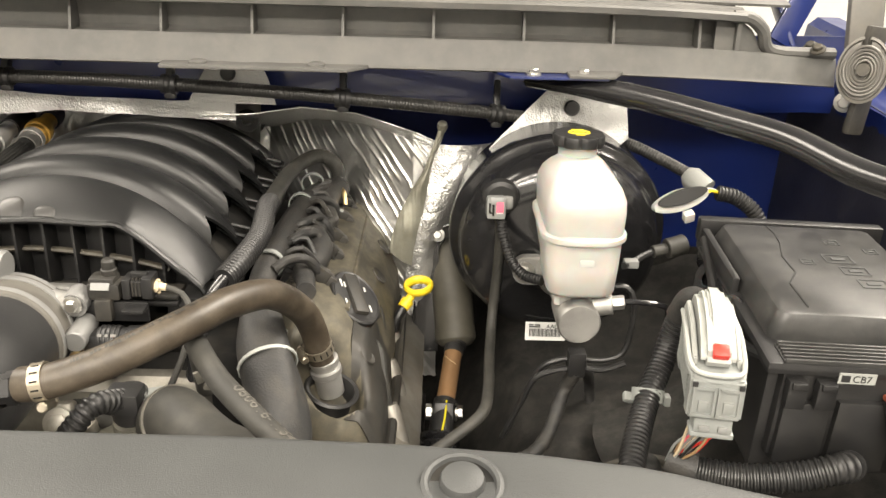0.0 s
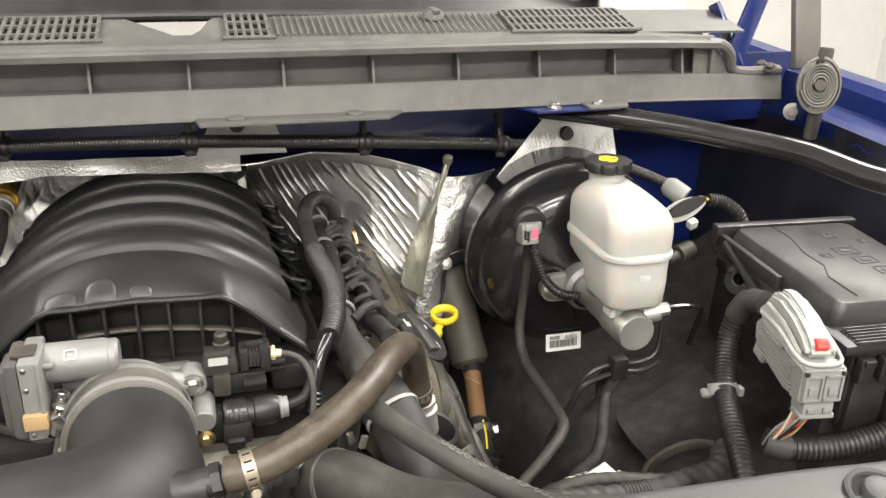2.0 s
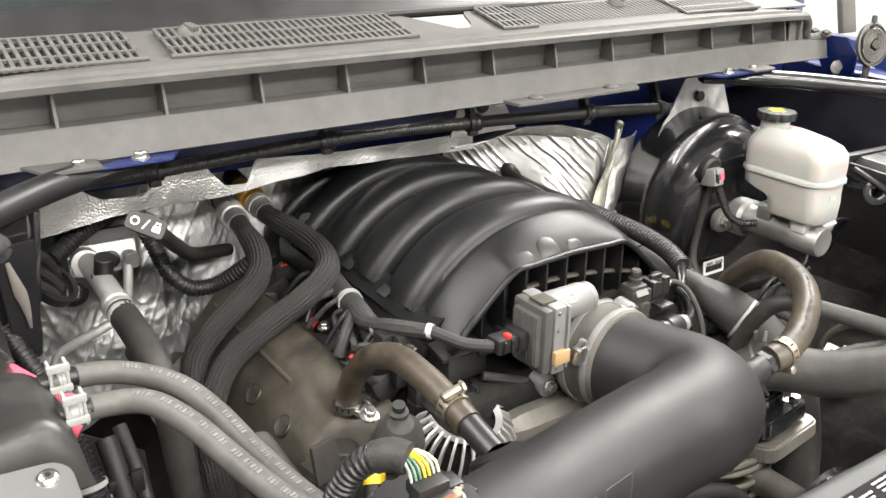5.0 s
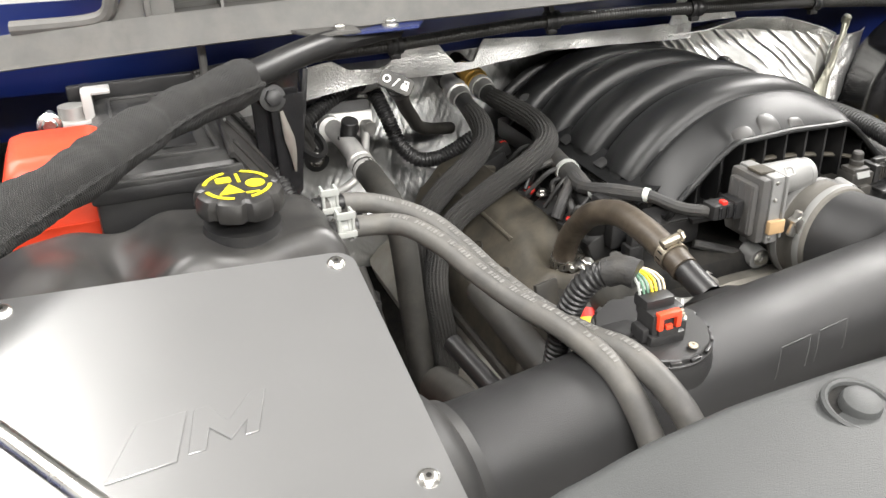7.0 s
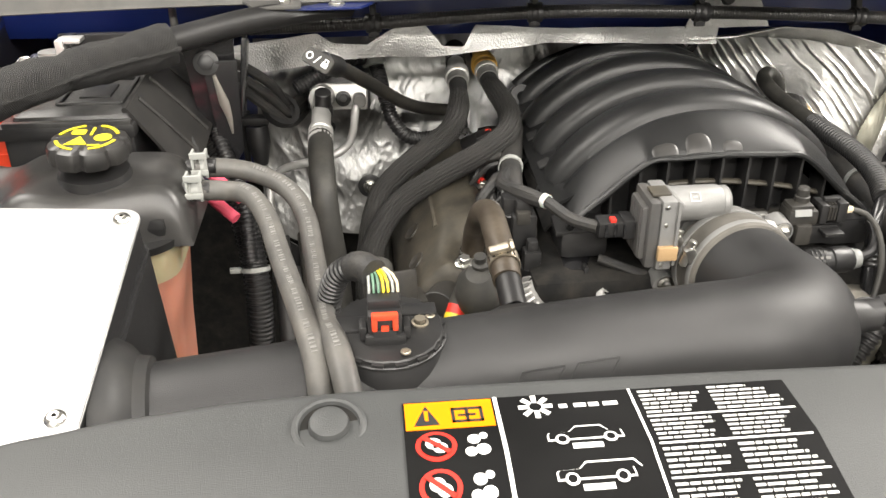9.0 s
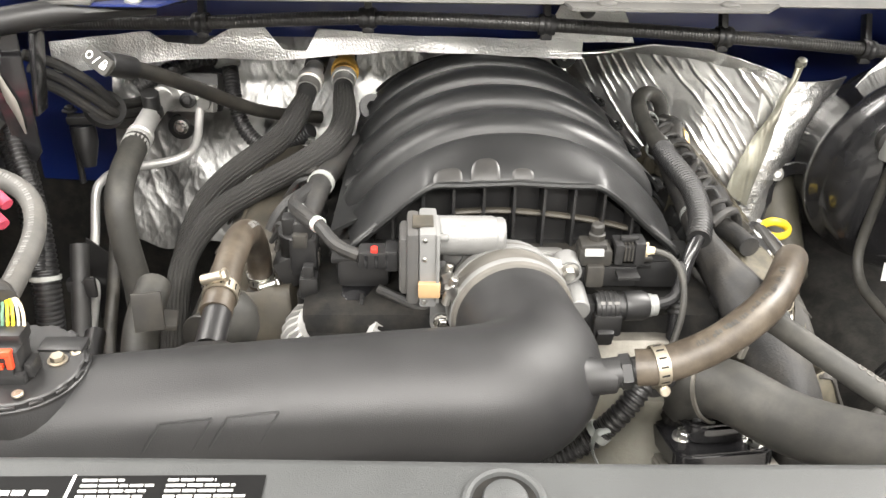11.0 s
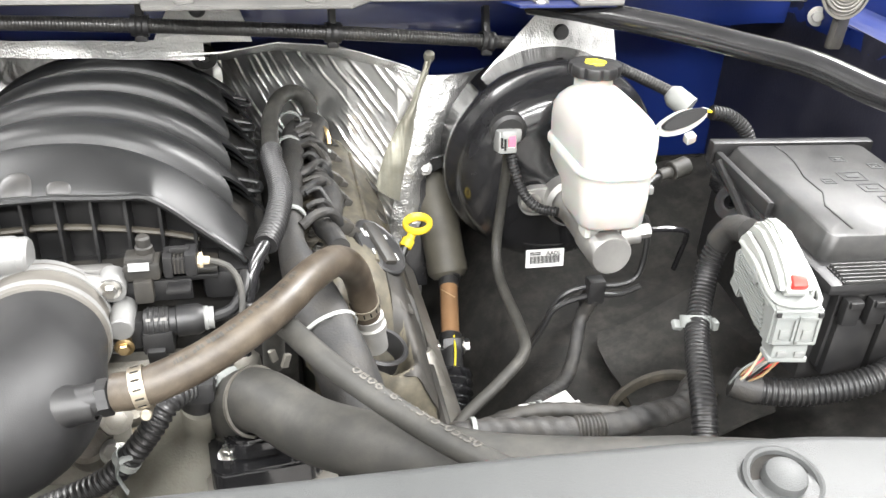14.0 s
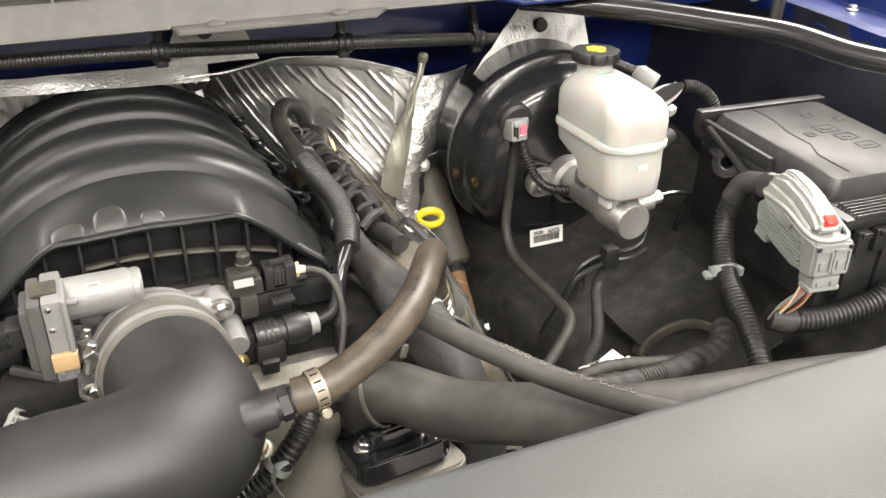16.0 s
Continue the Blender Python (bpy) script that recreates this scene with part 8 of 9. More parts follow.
    part("bracket", join(box((0.221, 0.822, 0.838), (0.034, 0.030, 0.022), 0.005, rot=(15, 10, 25)), box((0.238, 0.812, 0.832), (0.036, 0.018, 0.014), 0.004, rot=(0, 20, 35))), DUSTY, p)
    b = thing("washer_bottle_neck", (0.495, 0.585, 0.88), "cream washer bottle neck with a round white cap", "bottle")
    part("neck", lathe([(0.027, 0), (0.026, 0.085), (0.0245, 0.094), (0.0245, 0.104), (0, 0.104)], (0.497, 0.585, 0.87), (0, 0, 1), 28), CREAM, b)
    cap = part("cap", lathe([(0.0265, -0.004), (0.0275, 0.0), (0.0275, 0.013), (0.026, 0.017), (0.022, 0.019), (0.021, 0.0175), (0, 0.0175)], (0.497, 0.585, 0.972), (0, 0, 1), 32), WHITE, b)
    part("pull_tab", join(box((0.470, 0.575, 0.975), (0.020, 0.016, 0.004), 0.0015, rot=(0, -20, 20)), box((0.462, 0.573, 0.969), (0.005, 0.014, 0.010), 0.0015, rot=(0, -20, 20))), WHITE, cap)
    for k in range(3):
        part("cap_mark", box((0.490 + 0.006 * k, 0.578, 0.9897), (0.0020, 0.010, 0.0006), 0, rot=(0, 0, 20)), RUBBER_GREY, cap)


low_right()


def low_engine():
    """Spark plug shields, leads and the manifold heat shield beside the far bank."""
    t = thing("plug_leads", (-0.06, 0.9, 0.88), "grey spark plug leads with dull metal boots", "spark plug lead")
    for i, y in enumerate((0.80, 0.885, 0.97)):
        p = Vector((-0.045 - 0.006 * i, y, 0.945 + 0.006 * i))
        part("boot", lathe([(0, 0), (0.009, 0), (0.011, 0.01), (0.011, 0.04), (0.009, 0.048), (0, 0.048)], p, (0.3, -0.3, -0.9), 20), ALU_DIRTY, t, "dull metal boot")
        part("lead", tube([p, p + Vector((-0.006, 0.008, 0.03)), p + Vector((-0.012, 0.03, 0.05)), p + Vector((-0.03, 0.035, 0.07))], 0.0045, 8), RUBBER_GREY, t)
    part("cable", tube([(-0.012, 1.160, 0.735), (-0.012, 1.061, 0.762), (-0.012, 0.994, 0.769), (-0.012, 1.021, 0.707), (-0.012, 0.951, 0.726), (-0.012, 0.873, 0.760)], 0.0042, 10), RUBBER_GREY, t)
    s = thing("heat_shield", (-0.03, 0.85, 0.8), "dull bent metal heat shield over the exhaust manifold", "heat shield")

    def f(u, v):
        y = 0.70 + 0.36 * v
        a = u * 2.2
        return (-0.062 + 0.05 * math.sin(a) + 0.004 * noise.noise(Vector((y * 20, a, 0))), y, 0.80 + 0.06 * math.cos(a))
    part("plate", sheet(14, 30, f, 0.002), ALU_DIRTY, s)


low_engine()

# ---- air box and battery side ----
def airbox():
    t = thing("air_box", (-1.03, 0.52, 0.98), "black moulded air box with a screwed grey metal lid", "air box")
    # the lid slopes down towards the front
    A, B = Vector((-0.907, 0.629, 1.190)), Vector((-0.911, 0.395, 1.1375))
    left = Vector((-1.0, 0.075, 0.022)).normalized()
    along = (B - A).normalized()
    n = left.cross(along)
    n = n if n.z > 0 else -n
    L, W = 0.245, 0.265

    def at(p, q, h=0.0):
        return A + left * p + along * q + n * h
    M = Matrix.Translation(A) @ Matrix((left, along, n)).transposed().to_4x4()
    o = rounded(W, L, 0.014, 5, W / 2, L / 2)
    part("lid", prism(o, M, 0.0030, 0.0008), LIDMETAL, t, "flat brushed grey metal lid with screws")
    o2 = rounded(W - 0.004, L - 0.004, 0.014, 5, W / 2, L / 2)
    part("body", join(prism(o2, M @ Matrix.Translation((0, 0, -0.025)), 0.0245, 0.004), prism([(x * 0.975 - 0.004, y * 0.97 + 0.004) for x, y in o2], M @ Matrix.Translation((0, 0, -0.22)), 0.196, 0.01)), TUBE_BLACK, t)
    for p, q in ((0.014, 0.013), (0.016, 0.205), (0.230, 0.013), (0.245, 0.225)):
        s = part("screw", lathe([(0.0066, 0), (0.0066, 0.0010), (0.0050, 0.0028), (0.003, 0.0036), (0, 0.0032)], at(p, q, 0.003), n, 20), STEEL, t)
        part("screw_slot", rod(at(p, q, 0.0060), at(p, q, 0.0067), 0.0018, 6), DARK, s)
    # raised mark on the lid: two plain slanted shapes
    for o3 in ([(0.180, 0.166), (0.160, 0.129), (0.132, 0.125), (0.142, 0.160)],
               [(0.136, 0.157), (0.128, 0.125), (0.120, 0.124), (0.111, 0.138), (0.096, 0.120), (0.086, 0.118), (0.096, 0.150), (0.104, 0.151), (0.101, 0.140), (0.112, 0.152), (0.122, 0.141), (0.126, 0.156)]):
        part("raised_mark", prism(o3, M @ Matrix.Translation((0, 0, 0.0028)), 0.0013, 0.0004, 1), LIDMETAL, t)
    # round outlet where the tube enters
    part("outlet_ring", lathe([(0.051, -0.022), (0.056, -0.020), (0.058, -0.012), (0.066, -0.006), (0.072, 0.002), (0.074, 0.012), (0.070, 0.020), (0.052, 0.022)], (-0.905, 0.4845, 1.083), (-1, -0.12, 0), 44), RUBBER, t)
    part("side_screw", lathe([(0.006, 0), (0.006, 0.002), (0.004, 0.004), (0, 0.004)], (-0.9085, 0.464, 1.135), (1, 0, 0.1), 14), STEEL, t)


airbox()


def support_rod():
    t = thing("support_rod", (-1.1, 0.43, 1.2), "bare steel support rod running down to the radiator support", "rod")
    part("bar", rod((-1.165, 0.530, 1.221), (-1.060, 0.366, 1.205), 0.0052, 18), STEEL, t)
    part("foot", box((-1.058, 0.362, 1.196), (0.022, 0.022, 0.02), 0.004, rot=(0, 0, 32)), BLACK, t)
    part("head", box((-1.168, 0.535, 1.213), (0.020, 0.020, 0.03), 0.004, rot=(0, 0, 32)), BLACK, t)


support_rod()


def surge_tank():
    t = thing("coolant_tank", (-1.03, 0.72, 0.95), "black lumpy plastic coolant tank with octagonal cap", "coolant tank")

    def f(u, v):
        x = -1.27 + 0.385 * u
        y0 = 0.648 + 0.034 * max(0.0, min(1.0, (x + 1.0) / 0.09))
        y = y0 + (0.798 - y0) * v
        ex = min(1.0, (x + 1.27) / 0.02, (-0.885 - x) / 0.034)
        ey = min(1.0, (y - y0) / 0.024, (0.798 - y) / 0.024)
        e = math.sqrt(max(0, 1 - (1 - ex) ** 2)) * math.sqrt(max(0, 1 - (1 - ey) ** 2))
        top = 1.182 - 0.028 * math.exp(-((x + 1.065) / 0.028) ** 2) * (1.2 - v) + 0.010 * math.exp(-((x + 1.02) / 0.03) ** 2 - ((y - 0.68) / 0.04) ** 2) - 0.020 * math.exp(-((x + 1.17) / 0.03) ** 2) - 0.02 * max(0, -1.1 - x) * 3
        top += 0.006 * noise.noise(Vector((x * 22, y * 22, 4)))
        return (x, y, 1.130 + (top - 1.130) * e)
    part("shell", sheet(70, 40, f, 0.003), TANK, t, angle=60)
    part("lower_shell", join(box((-1.115, 0.722, 1.055), (0.29, 0.145, 0.13), 0.02), box((-0.935, 0.735, 1.148), (0.06, 0.110, 0.020), 0.009)), BLACK, t)
    part("fluid_body", join(loft([(0.93, -0.941, 0.722, 0.054, 0.090, 0.026), (1.03, -0.940, 0.723, 0.062, 0.100, 0.030), (1.098, -0.938, 0.724, 0.070, 0.110, 0.034)])), AMBER, t, "amber-pink translucent lower wall with fluid")
    part("upper_wall", loft([(1.0975, -0.938, 0.724, 0.070, 0.110, 0.034), (1.131, -0.937, 0.724, 0.074, 0.116, 0.036)]), TANKWALL, t, "pale translucent wall above the fluid")
    part("lip", loft([(1.130, -0.936, 0.724, 0.078, 0.124, 0.038), (1.137, -0.936, 0.724, 0.078, 0.126, 0.038)]), BLACK, t)
    nz = Vector((0.02, -0.05, 1)).normalized()
    part("neck", lathe([(0.036, -0.025), (0.032, 0.0), (0.030, 0.012), (0, 0.012)], (-0.968, 0.720, 1.178), nz, 32), BLACK, t)
    cap = part("cap", lathe([(0.028, 0.005), (0.0335, 0.0055), (0.0345, 0.008), (0.0345, 0.016), (0.0325, 0.0205), (0.0285, 0.0225), (0, 0.0225)], (-0.968, 0.720, 1.197), nz, 96, lobes=8, depth=0.12), CONDUIT, t, "fluted black cap with yellow warning print", angle=30)
    # print on the cap: broken ring, triangle, bars
    c = Vector((-0.968, 0.720, 1.2198))

    def flat(pts, h=0.0005):
        bm = prism(pts, Matrix.Translation(c) @ pose(0, 0, 0, 3, 1, 0), h)
        part("cap_print", bm, YELLOW_INK, cap)
    for a0, a1 in ((15, 75), (105, 165), (195, 255), (285, 345)):
        arc = [(0.0265 * math.cos(radians(a0 + (a1 - a0) * i / 8)), 0.0265 * math.sin(radians(a0 + (a1 - a0) * i / 8))) for i in range(9)]
        arc += [(0.0235 * math.cos(radians(a1 + (a0 - a1) * i / 8)), 0.0235 * math.sin(radians(a1 + (a0 - a1) * i / 8))) for i in range(9)]
        flat(arc)
    flat([(-0.016, -0.015), (0.003, -0.015), (-0.006, 0.002)])
    flat(rounded(0.012, 0.010, 0.002, 3, -0.009, 0.011))
    flat([(0.001, 0.004), (0.0035, 0.004), (0.0035, 0.020), (0.001, 0.020)])
    flat([(0.006 + 0.0075 + 0.0075 * math.cos(a), -0.001 + 0.0075 * math.sin(a)) for a in [i * math.pi / 9 for i in range(18)]])
    flat([(0.004, -0.018), (0.014, -0.018), (0.014, -0.0155), (0.004, -0.0155)])
    # hose spigots
    for y, z in ((0.770, 1.168), (0.728, 1.163)):
        part("spigot", rod((-0.90, y, z), (-0.872, y, z), 0.0075, 14), BLACK, t)


surge_tank()


def spring_clip(parent, at, r):
    """Flat spring clamp: two bands with ears and a window."""
    at = Vector(at)
    k = part("spring_clamp", lathe([(r, -0.006), (r + 0.0014, -0.006), (r + 0.0014, -0.003), (r + 0.0004, -0.0025), (r + 0.0004, 0.0025), (r + 0.0014, 0.003), (r + 0.0014, 0.006), (r, 0.006)], at, (1, -0.05, 0), 24), LIGHTGREY, parent, "pale spring clamp")
    for dx in (-0.006, 0.006):
        part("ear", join(box(at + Vector((dx, -0.006, r + 0.005)), (0.0022, 0.012, 0.008), 0.0005), box(at + Vector((dx, -0.011, r - 0.005)), (0.0022, 0.004, 0.022), 0.0005)), LIGHTGREY, k)
    part("bridge", join(box(at + Vector((0, -0.012, r + 0.006)), (0.016, 0.003, 0.006), 0.0006), box(at + Vector((0, -0.014, r - 0.010)), (0.016, 0.003, 0.005), 0.0006)), LIGHTGREY, k)


def tank_hoses():
    a = [(-0.893, 0.770, 1.168), (-0.854, 0.777, 1.161), (-0.824, 0.772, 1.152), (-0.801, 0.748, 1.145), (-0.787, 0.710, 1.136), (-0.780, 0.657, 1.130), (-0.773, 0.596, 1.130), (-0.766, 0.532, 1.139), (-0.757, 0.490, 1.146), (-0.749, 0.450, 1.134), (-0.744, 0.425, 1.11), (-0.741, 0.40, 1.06)]
    b = [(-0.893, 0.728, 1.163), (-0.857, 0.729, 1.160), (-0.835, 0.711, 1.162), (-0.818, 0.673, 1.158), (-0.806, 0.627, 1.151), (-0.794, 0.579, 1.147), (-0.783, 0.532, 1.149), (-0.772, 0.488, 1.140), (-0.767, 0.457, 1.118), (-0.764, 0.435, 1.085), (-0.762, 0.42, 1.04)]
    for pts, clip in ((a, (-0.886, 0.772, 1.167)), (b, (-0.885, 0.7285, 1.163))):
        t = hose("coolant_hose", pts, 0.0093, RUBBER_WORN, "dusty grey rubber coolant hose with worn print from the tank")
        tagged(t, group="coolant hoses")
        spring_clip(t, clip, 0.0096)
        c = spline(pts, 0.0034)
        for i in range(14, len(c) - 34):
            if i % 11 not in (3, 9, 10):
                p = c[i]
                d = (c[i + 1] - c[i - 1]).normalized()
                up = Vector((0, -0.45, 1))
                up = (up - d * up.dot(d)).normalized()
                s = d.cross(up)
                part("print_bar", place(box((0, 0, 0), (0.0010 if i % 2 else 0.0022, 0.0042, 0.0004), 0), p + up * 0.0093, d, up.cross(d), up), PRINTGREY, t)


tank_hoses()


def battery():
    t = thing("battery_box", (-1.01, 0.93, 1.0), "black plastic battery cover with moulded squares and a leaning side shield", "battery")
    part("case", join(box((-1.012, 0.930, 1.125), (0.122, 0.255, 0.145), 0.006), box((-1.012, 0.927, 1.196), (0.128, 0.262, 0.014), 0.004)), BLACK, t)
    lid = part("lid", loft([(1.200, -1.008, 0.930, 0.118, 0.240, 0.008), (1.207, -1.008, 0.930, 0.114, 0.234, 0.008), (1.2115, -1.006, 0.932, 0.104, 0.222, 0.010)]), LIDGREY, t, "dusty lid with square mouldings")
    for cx, cy, w, l in ((-1.012, 0.985, 0.070, 0.090), (-0.996, 0.872, 0.060, 0.080)):
        for dx, dy, ww, ll in ((0, l / 2, w, 0.004), (0, -l / 2, w, 0.004), (w / 2, 0, 0.004, l), (-w / 2, 0, 0.004, l)):
            part("moulded_frame", box((cx + dx, cy + dy, 1.2125), (ww, ll, 0.004), 0.0012), LIDGREY, lid)
        part("moulded_pad", box((cx, cy, 1.2120), (w * 0.5, l * 0.5, 0.003), 0.001), BLACK, lid)
    part("front_groove", box((-1.010, 0.800, 1.204), (0.118, 0.006, 0.006), 0.001), LIDGREY, t)
    part("back_rail", box((-1.020, 1.050, 1.215), (0.130, 0.010, 0.024), 0.003), BLACK, t)
    part("corner_post", box((-1.066, 1.036, 1.205), (0.012, 0.018, 0.050), 0.003), LIDGREY, t)

    def flap(u, v):
        return (-0.957 + 0.050 * v + 0.006 * u, 0.806 + 0.190 * u + 0.012 * v, 1.213 + 0.014 * u - (0.078 - 0.018 * u) * v - 0.008 * v * v)
    part("side_shield", sheet(12, 10, flap, 0.003), CONDUIT, t, "smoky grey side shield")
    for u0 in (0.18, 0.45, 0.72):
        part("shield_rib", tube([Vector(flap(u0 + 0.10 * v, v)) + Vector((0.002, -0.002, 0.002)) for v in (0.05, 0.35, 0.65, 0.95)], 0.0028, 6), CONDUIT, t)
    part("shield_hem", tube([Vector(flap(u, 0.0)) for u in (0, 0.3, 0.6, 1.0)], 0.003, 6), CONDUIT, t)
    red = thing("terminal_guard", (-1.10, 0.87, 1.12), "bright red plastic battery terminal guard", "terminal guard")
    part("hood", loft([(1.06, -1.104, 0.872, 0.088, 0.100, 0.008), (1.150, -1.103, 0.872, 0.086, 0.098, 0.008), (1.208, -1.100, 0.876, 0.082, 0.092, 0.008), (1.221, -1.098, 0.880, 0.074, 0.082, 0.010), (1.224, -1.097, 0.881, 0.064, 0.070, 0.010)]), ORANGE, red)
    part("hood_seam", box((-1.102, 0.8245, 1.165), (0.0880, 0.002, 0.003), 0), ORANGE, red)
    term = thing("battery_terminal", (-1.09, 1.0, 1.17), "silver battery terminal clamp and bracket behind the guard", "terminal")
    part("clamp_body", join(box((-1.088, 1.000, 1.200), (0.052, 0.026, 0.014), 0.004), lathe([(0.014, 0), (0.013, 0.014), (0, 0.015)], (-1.082, 1.004, 1.205), (0, 0, 1), 18)), ALU, term)
    part("bolt", join(rod((-1.104, 1.02, 1.207), (-1.104, 0.985, 1.207), 0.006, 12), hexbolt((-1.104, 0.987, 1.207), (0, -1, 0.1), 0.008, 0.008)), STEEL, term)
    part("bracket", join(box((-1.066, 1.000, 1.214), (0.010, 0.022, 0.040), 0.002), box((-1.056, 1.002, 1.232), (0.026, 0.022, 0.005), 0.002)), ALU_BRIGHT, term)
    part("base", box((-1.085, 1.000, 1.14), (0.050, 0.030, 0.11), 0.004), BLACK, term)


battery()


def brace_post():
    t = thing("brace_post", (-0.885, 0.93, 1.0), "black steel post with a worn pale edge under the brace", "bracket")
    part("post", prism([(-0.030, 0.03), (0.024, 0.035), (0.020, -0.02), (0.010, -0.10), (-0.004, -0.16), (-0.022, -0.10)], Matrix(((1, 0.0, 0.0, -0.889), (0.25, -0.18, -1, 0.932), (0.05, 1, 0, 1.222), (0, 0, 0, 1))), 0.004, 0.0008), GLOSS, t)
    part("worn_edge", tube([(-0.889, 0.920, 1.210), (-0.885, 0.922, 1.190), (-0.880, 0.926, 1.165), (-0.878, 0.930, 1.14)], lambda s, L: 0.0015 + 0.0040 * (1 - abs(2 * min(1, s / L) - 0.9)), 8, squash=0.35, up=(0, 1, 0)), ALU_DIRTY, t, "bare scuffed edge")
    part("gusset", prism([(-0.016, 0.05), (0.020, 0.05), (0.014, -0.06), (0.004, -0.075), (-0.010, -0.05)], Matrix(((1, 0, 0, -0.884), (0.2, -0.15, -1, 0.932), (0, 1, 0, 1.175), (0, 0, 0, 1))), 0.004, 0.0008), GLOSS, t)
    part("bolt", hexbolt((-0.896, 0.922, 1.224), (0.1, -0.9, 0.25), 0.009, 0.008), BLACK, t)
    part("flange", box((-0.862, 0.955, 1.20), (0.006, 0.03, 0.09), 0.002, rot=(0, 8, 0)), GLOSS, t)
    p = thing("cowl_stay", (-0.945, 1.03, 1.2), "thin grey upright stay under the cowl", "stay")
    part("rod", rod((-0.945, 1.03, 1.14), (-0.945, 1.028, 1.285), 0.0045, 10), COWL, p)


brace_post()


def ac_lines():
    t = thing("ac_lines", (-0.77, 1.1, 1.0), "silver air conditioning block with a hose and thin bent pipe", "refrigerant line")
    part("gasket", box((-0.765, 1.172, 1.107), (0.088, 0.030, 0.052), 0.008, rot=(-18, 0, -4)), RUBBER, t)
    blk = part("block", join(box((-0.764, 1.150, 1.106), (0.078, 0.022, 0.036), 0.004, rot=(-18, 0, -4)), lathe([(0.017, 0), (0.016, 0.026), (0, 0.028)], (-0.785, 1.146, 1.108), (-0.1, -0.9, 0.2), 24)), ALU_BRIGHT, t, "machined aluminium block")
    part("bolt", join(hexbolt((-0.758, 1.134, 1.108), (0, -1, 0.3), 0.007), lathe([(0.010, 0), (0.010, 0.003), (0, 0.003)], (-0.758, 1.137, 1.107), (0, -1, 0.3), 18)), BLACK, blk)
    part("suction_pipe", tube([(-0.783, 1.150, 1.112), (-0.785, 1.105, 1.114), (-0.785, 1.066, 1.114), (-0.785, 1.03, 1.111), (-0.785, 1.000, 1.107)], 0.0125, 16), ALU_BRIGHT, t)
    cap = part("service_cap", join(rod((-0.783, 1.064, 1.118), (-0.781, 1.056, 1.144), 0.0105, 18), rod((-0.783, 1.064, 1.112), (-0.783, 1.062, 1.122), 0.013, 18)), BLACK, t, "black service cap")
    d = Vector((0.0, -0.98, -0.13)).normalized()
    for i in range(3):
        c = Vector((-0.785, 1.010, 1.107)) + d * (0.012 * i)
        part("ferrule", lathe([(0.0130, -0.005), (0.0155, -0.004), (0.0155, 0.003), (0.0130, 0.005)], c, d, 22), ALU_BRIGHT, t)
    part("suction_hose", tube([(-0.785, 1.000, 1.106), (-0.784, 0.96, 1.101), (-0.782, 0.92, 1.093), (-0.780, 0.893, 1.075), (-0.777, 0.884, 1.035), (-0.772, 0.885, 0.979), (-0.768, 0.87, 0.90), (-0.765, 0.84, 0.82)], 0.0150, 18), RUBBER_GREY, t)
    part("liquid_pipe", tube([(-0.738, 1.148, 1.108), (-0.740, 1.131, 1.108), (-0.743, 1.124, 1.090), (-0.747, 1.122, 1.066), (-0.755, 1.121, 1.046), (-0.774, 1.115, 1.035), (-0.803, 1.100, 1.033), (-0.838, 1.068, 1.037), (-0.850, 1.040, 1.036), (-0.856, 1.028, 1.022), (-0.855, 1.0, 0.98), (-0.85, 0.96, 0.955), (-0.838, 0.93, 0.945), (-0.828, 0.88, 0.93), (-0.826, 0.84, 0.90), (-0.84, 0.80, 0.86)], 0.0055, 12), ALU_BRIGHT, t)
    part("pipe_nut", rod((-0.7365, 1.136, 1.107), (-0.736, 1.122, 1.107), 0.009, 12), ALU, t)


ac_lines()


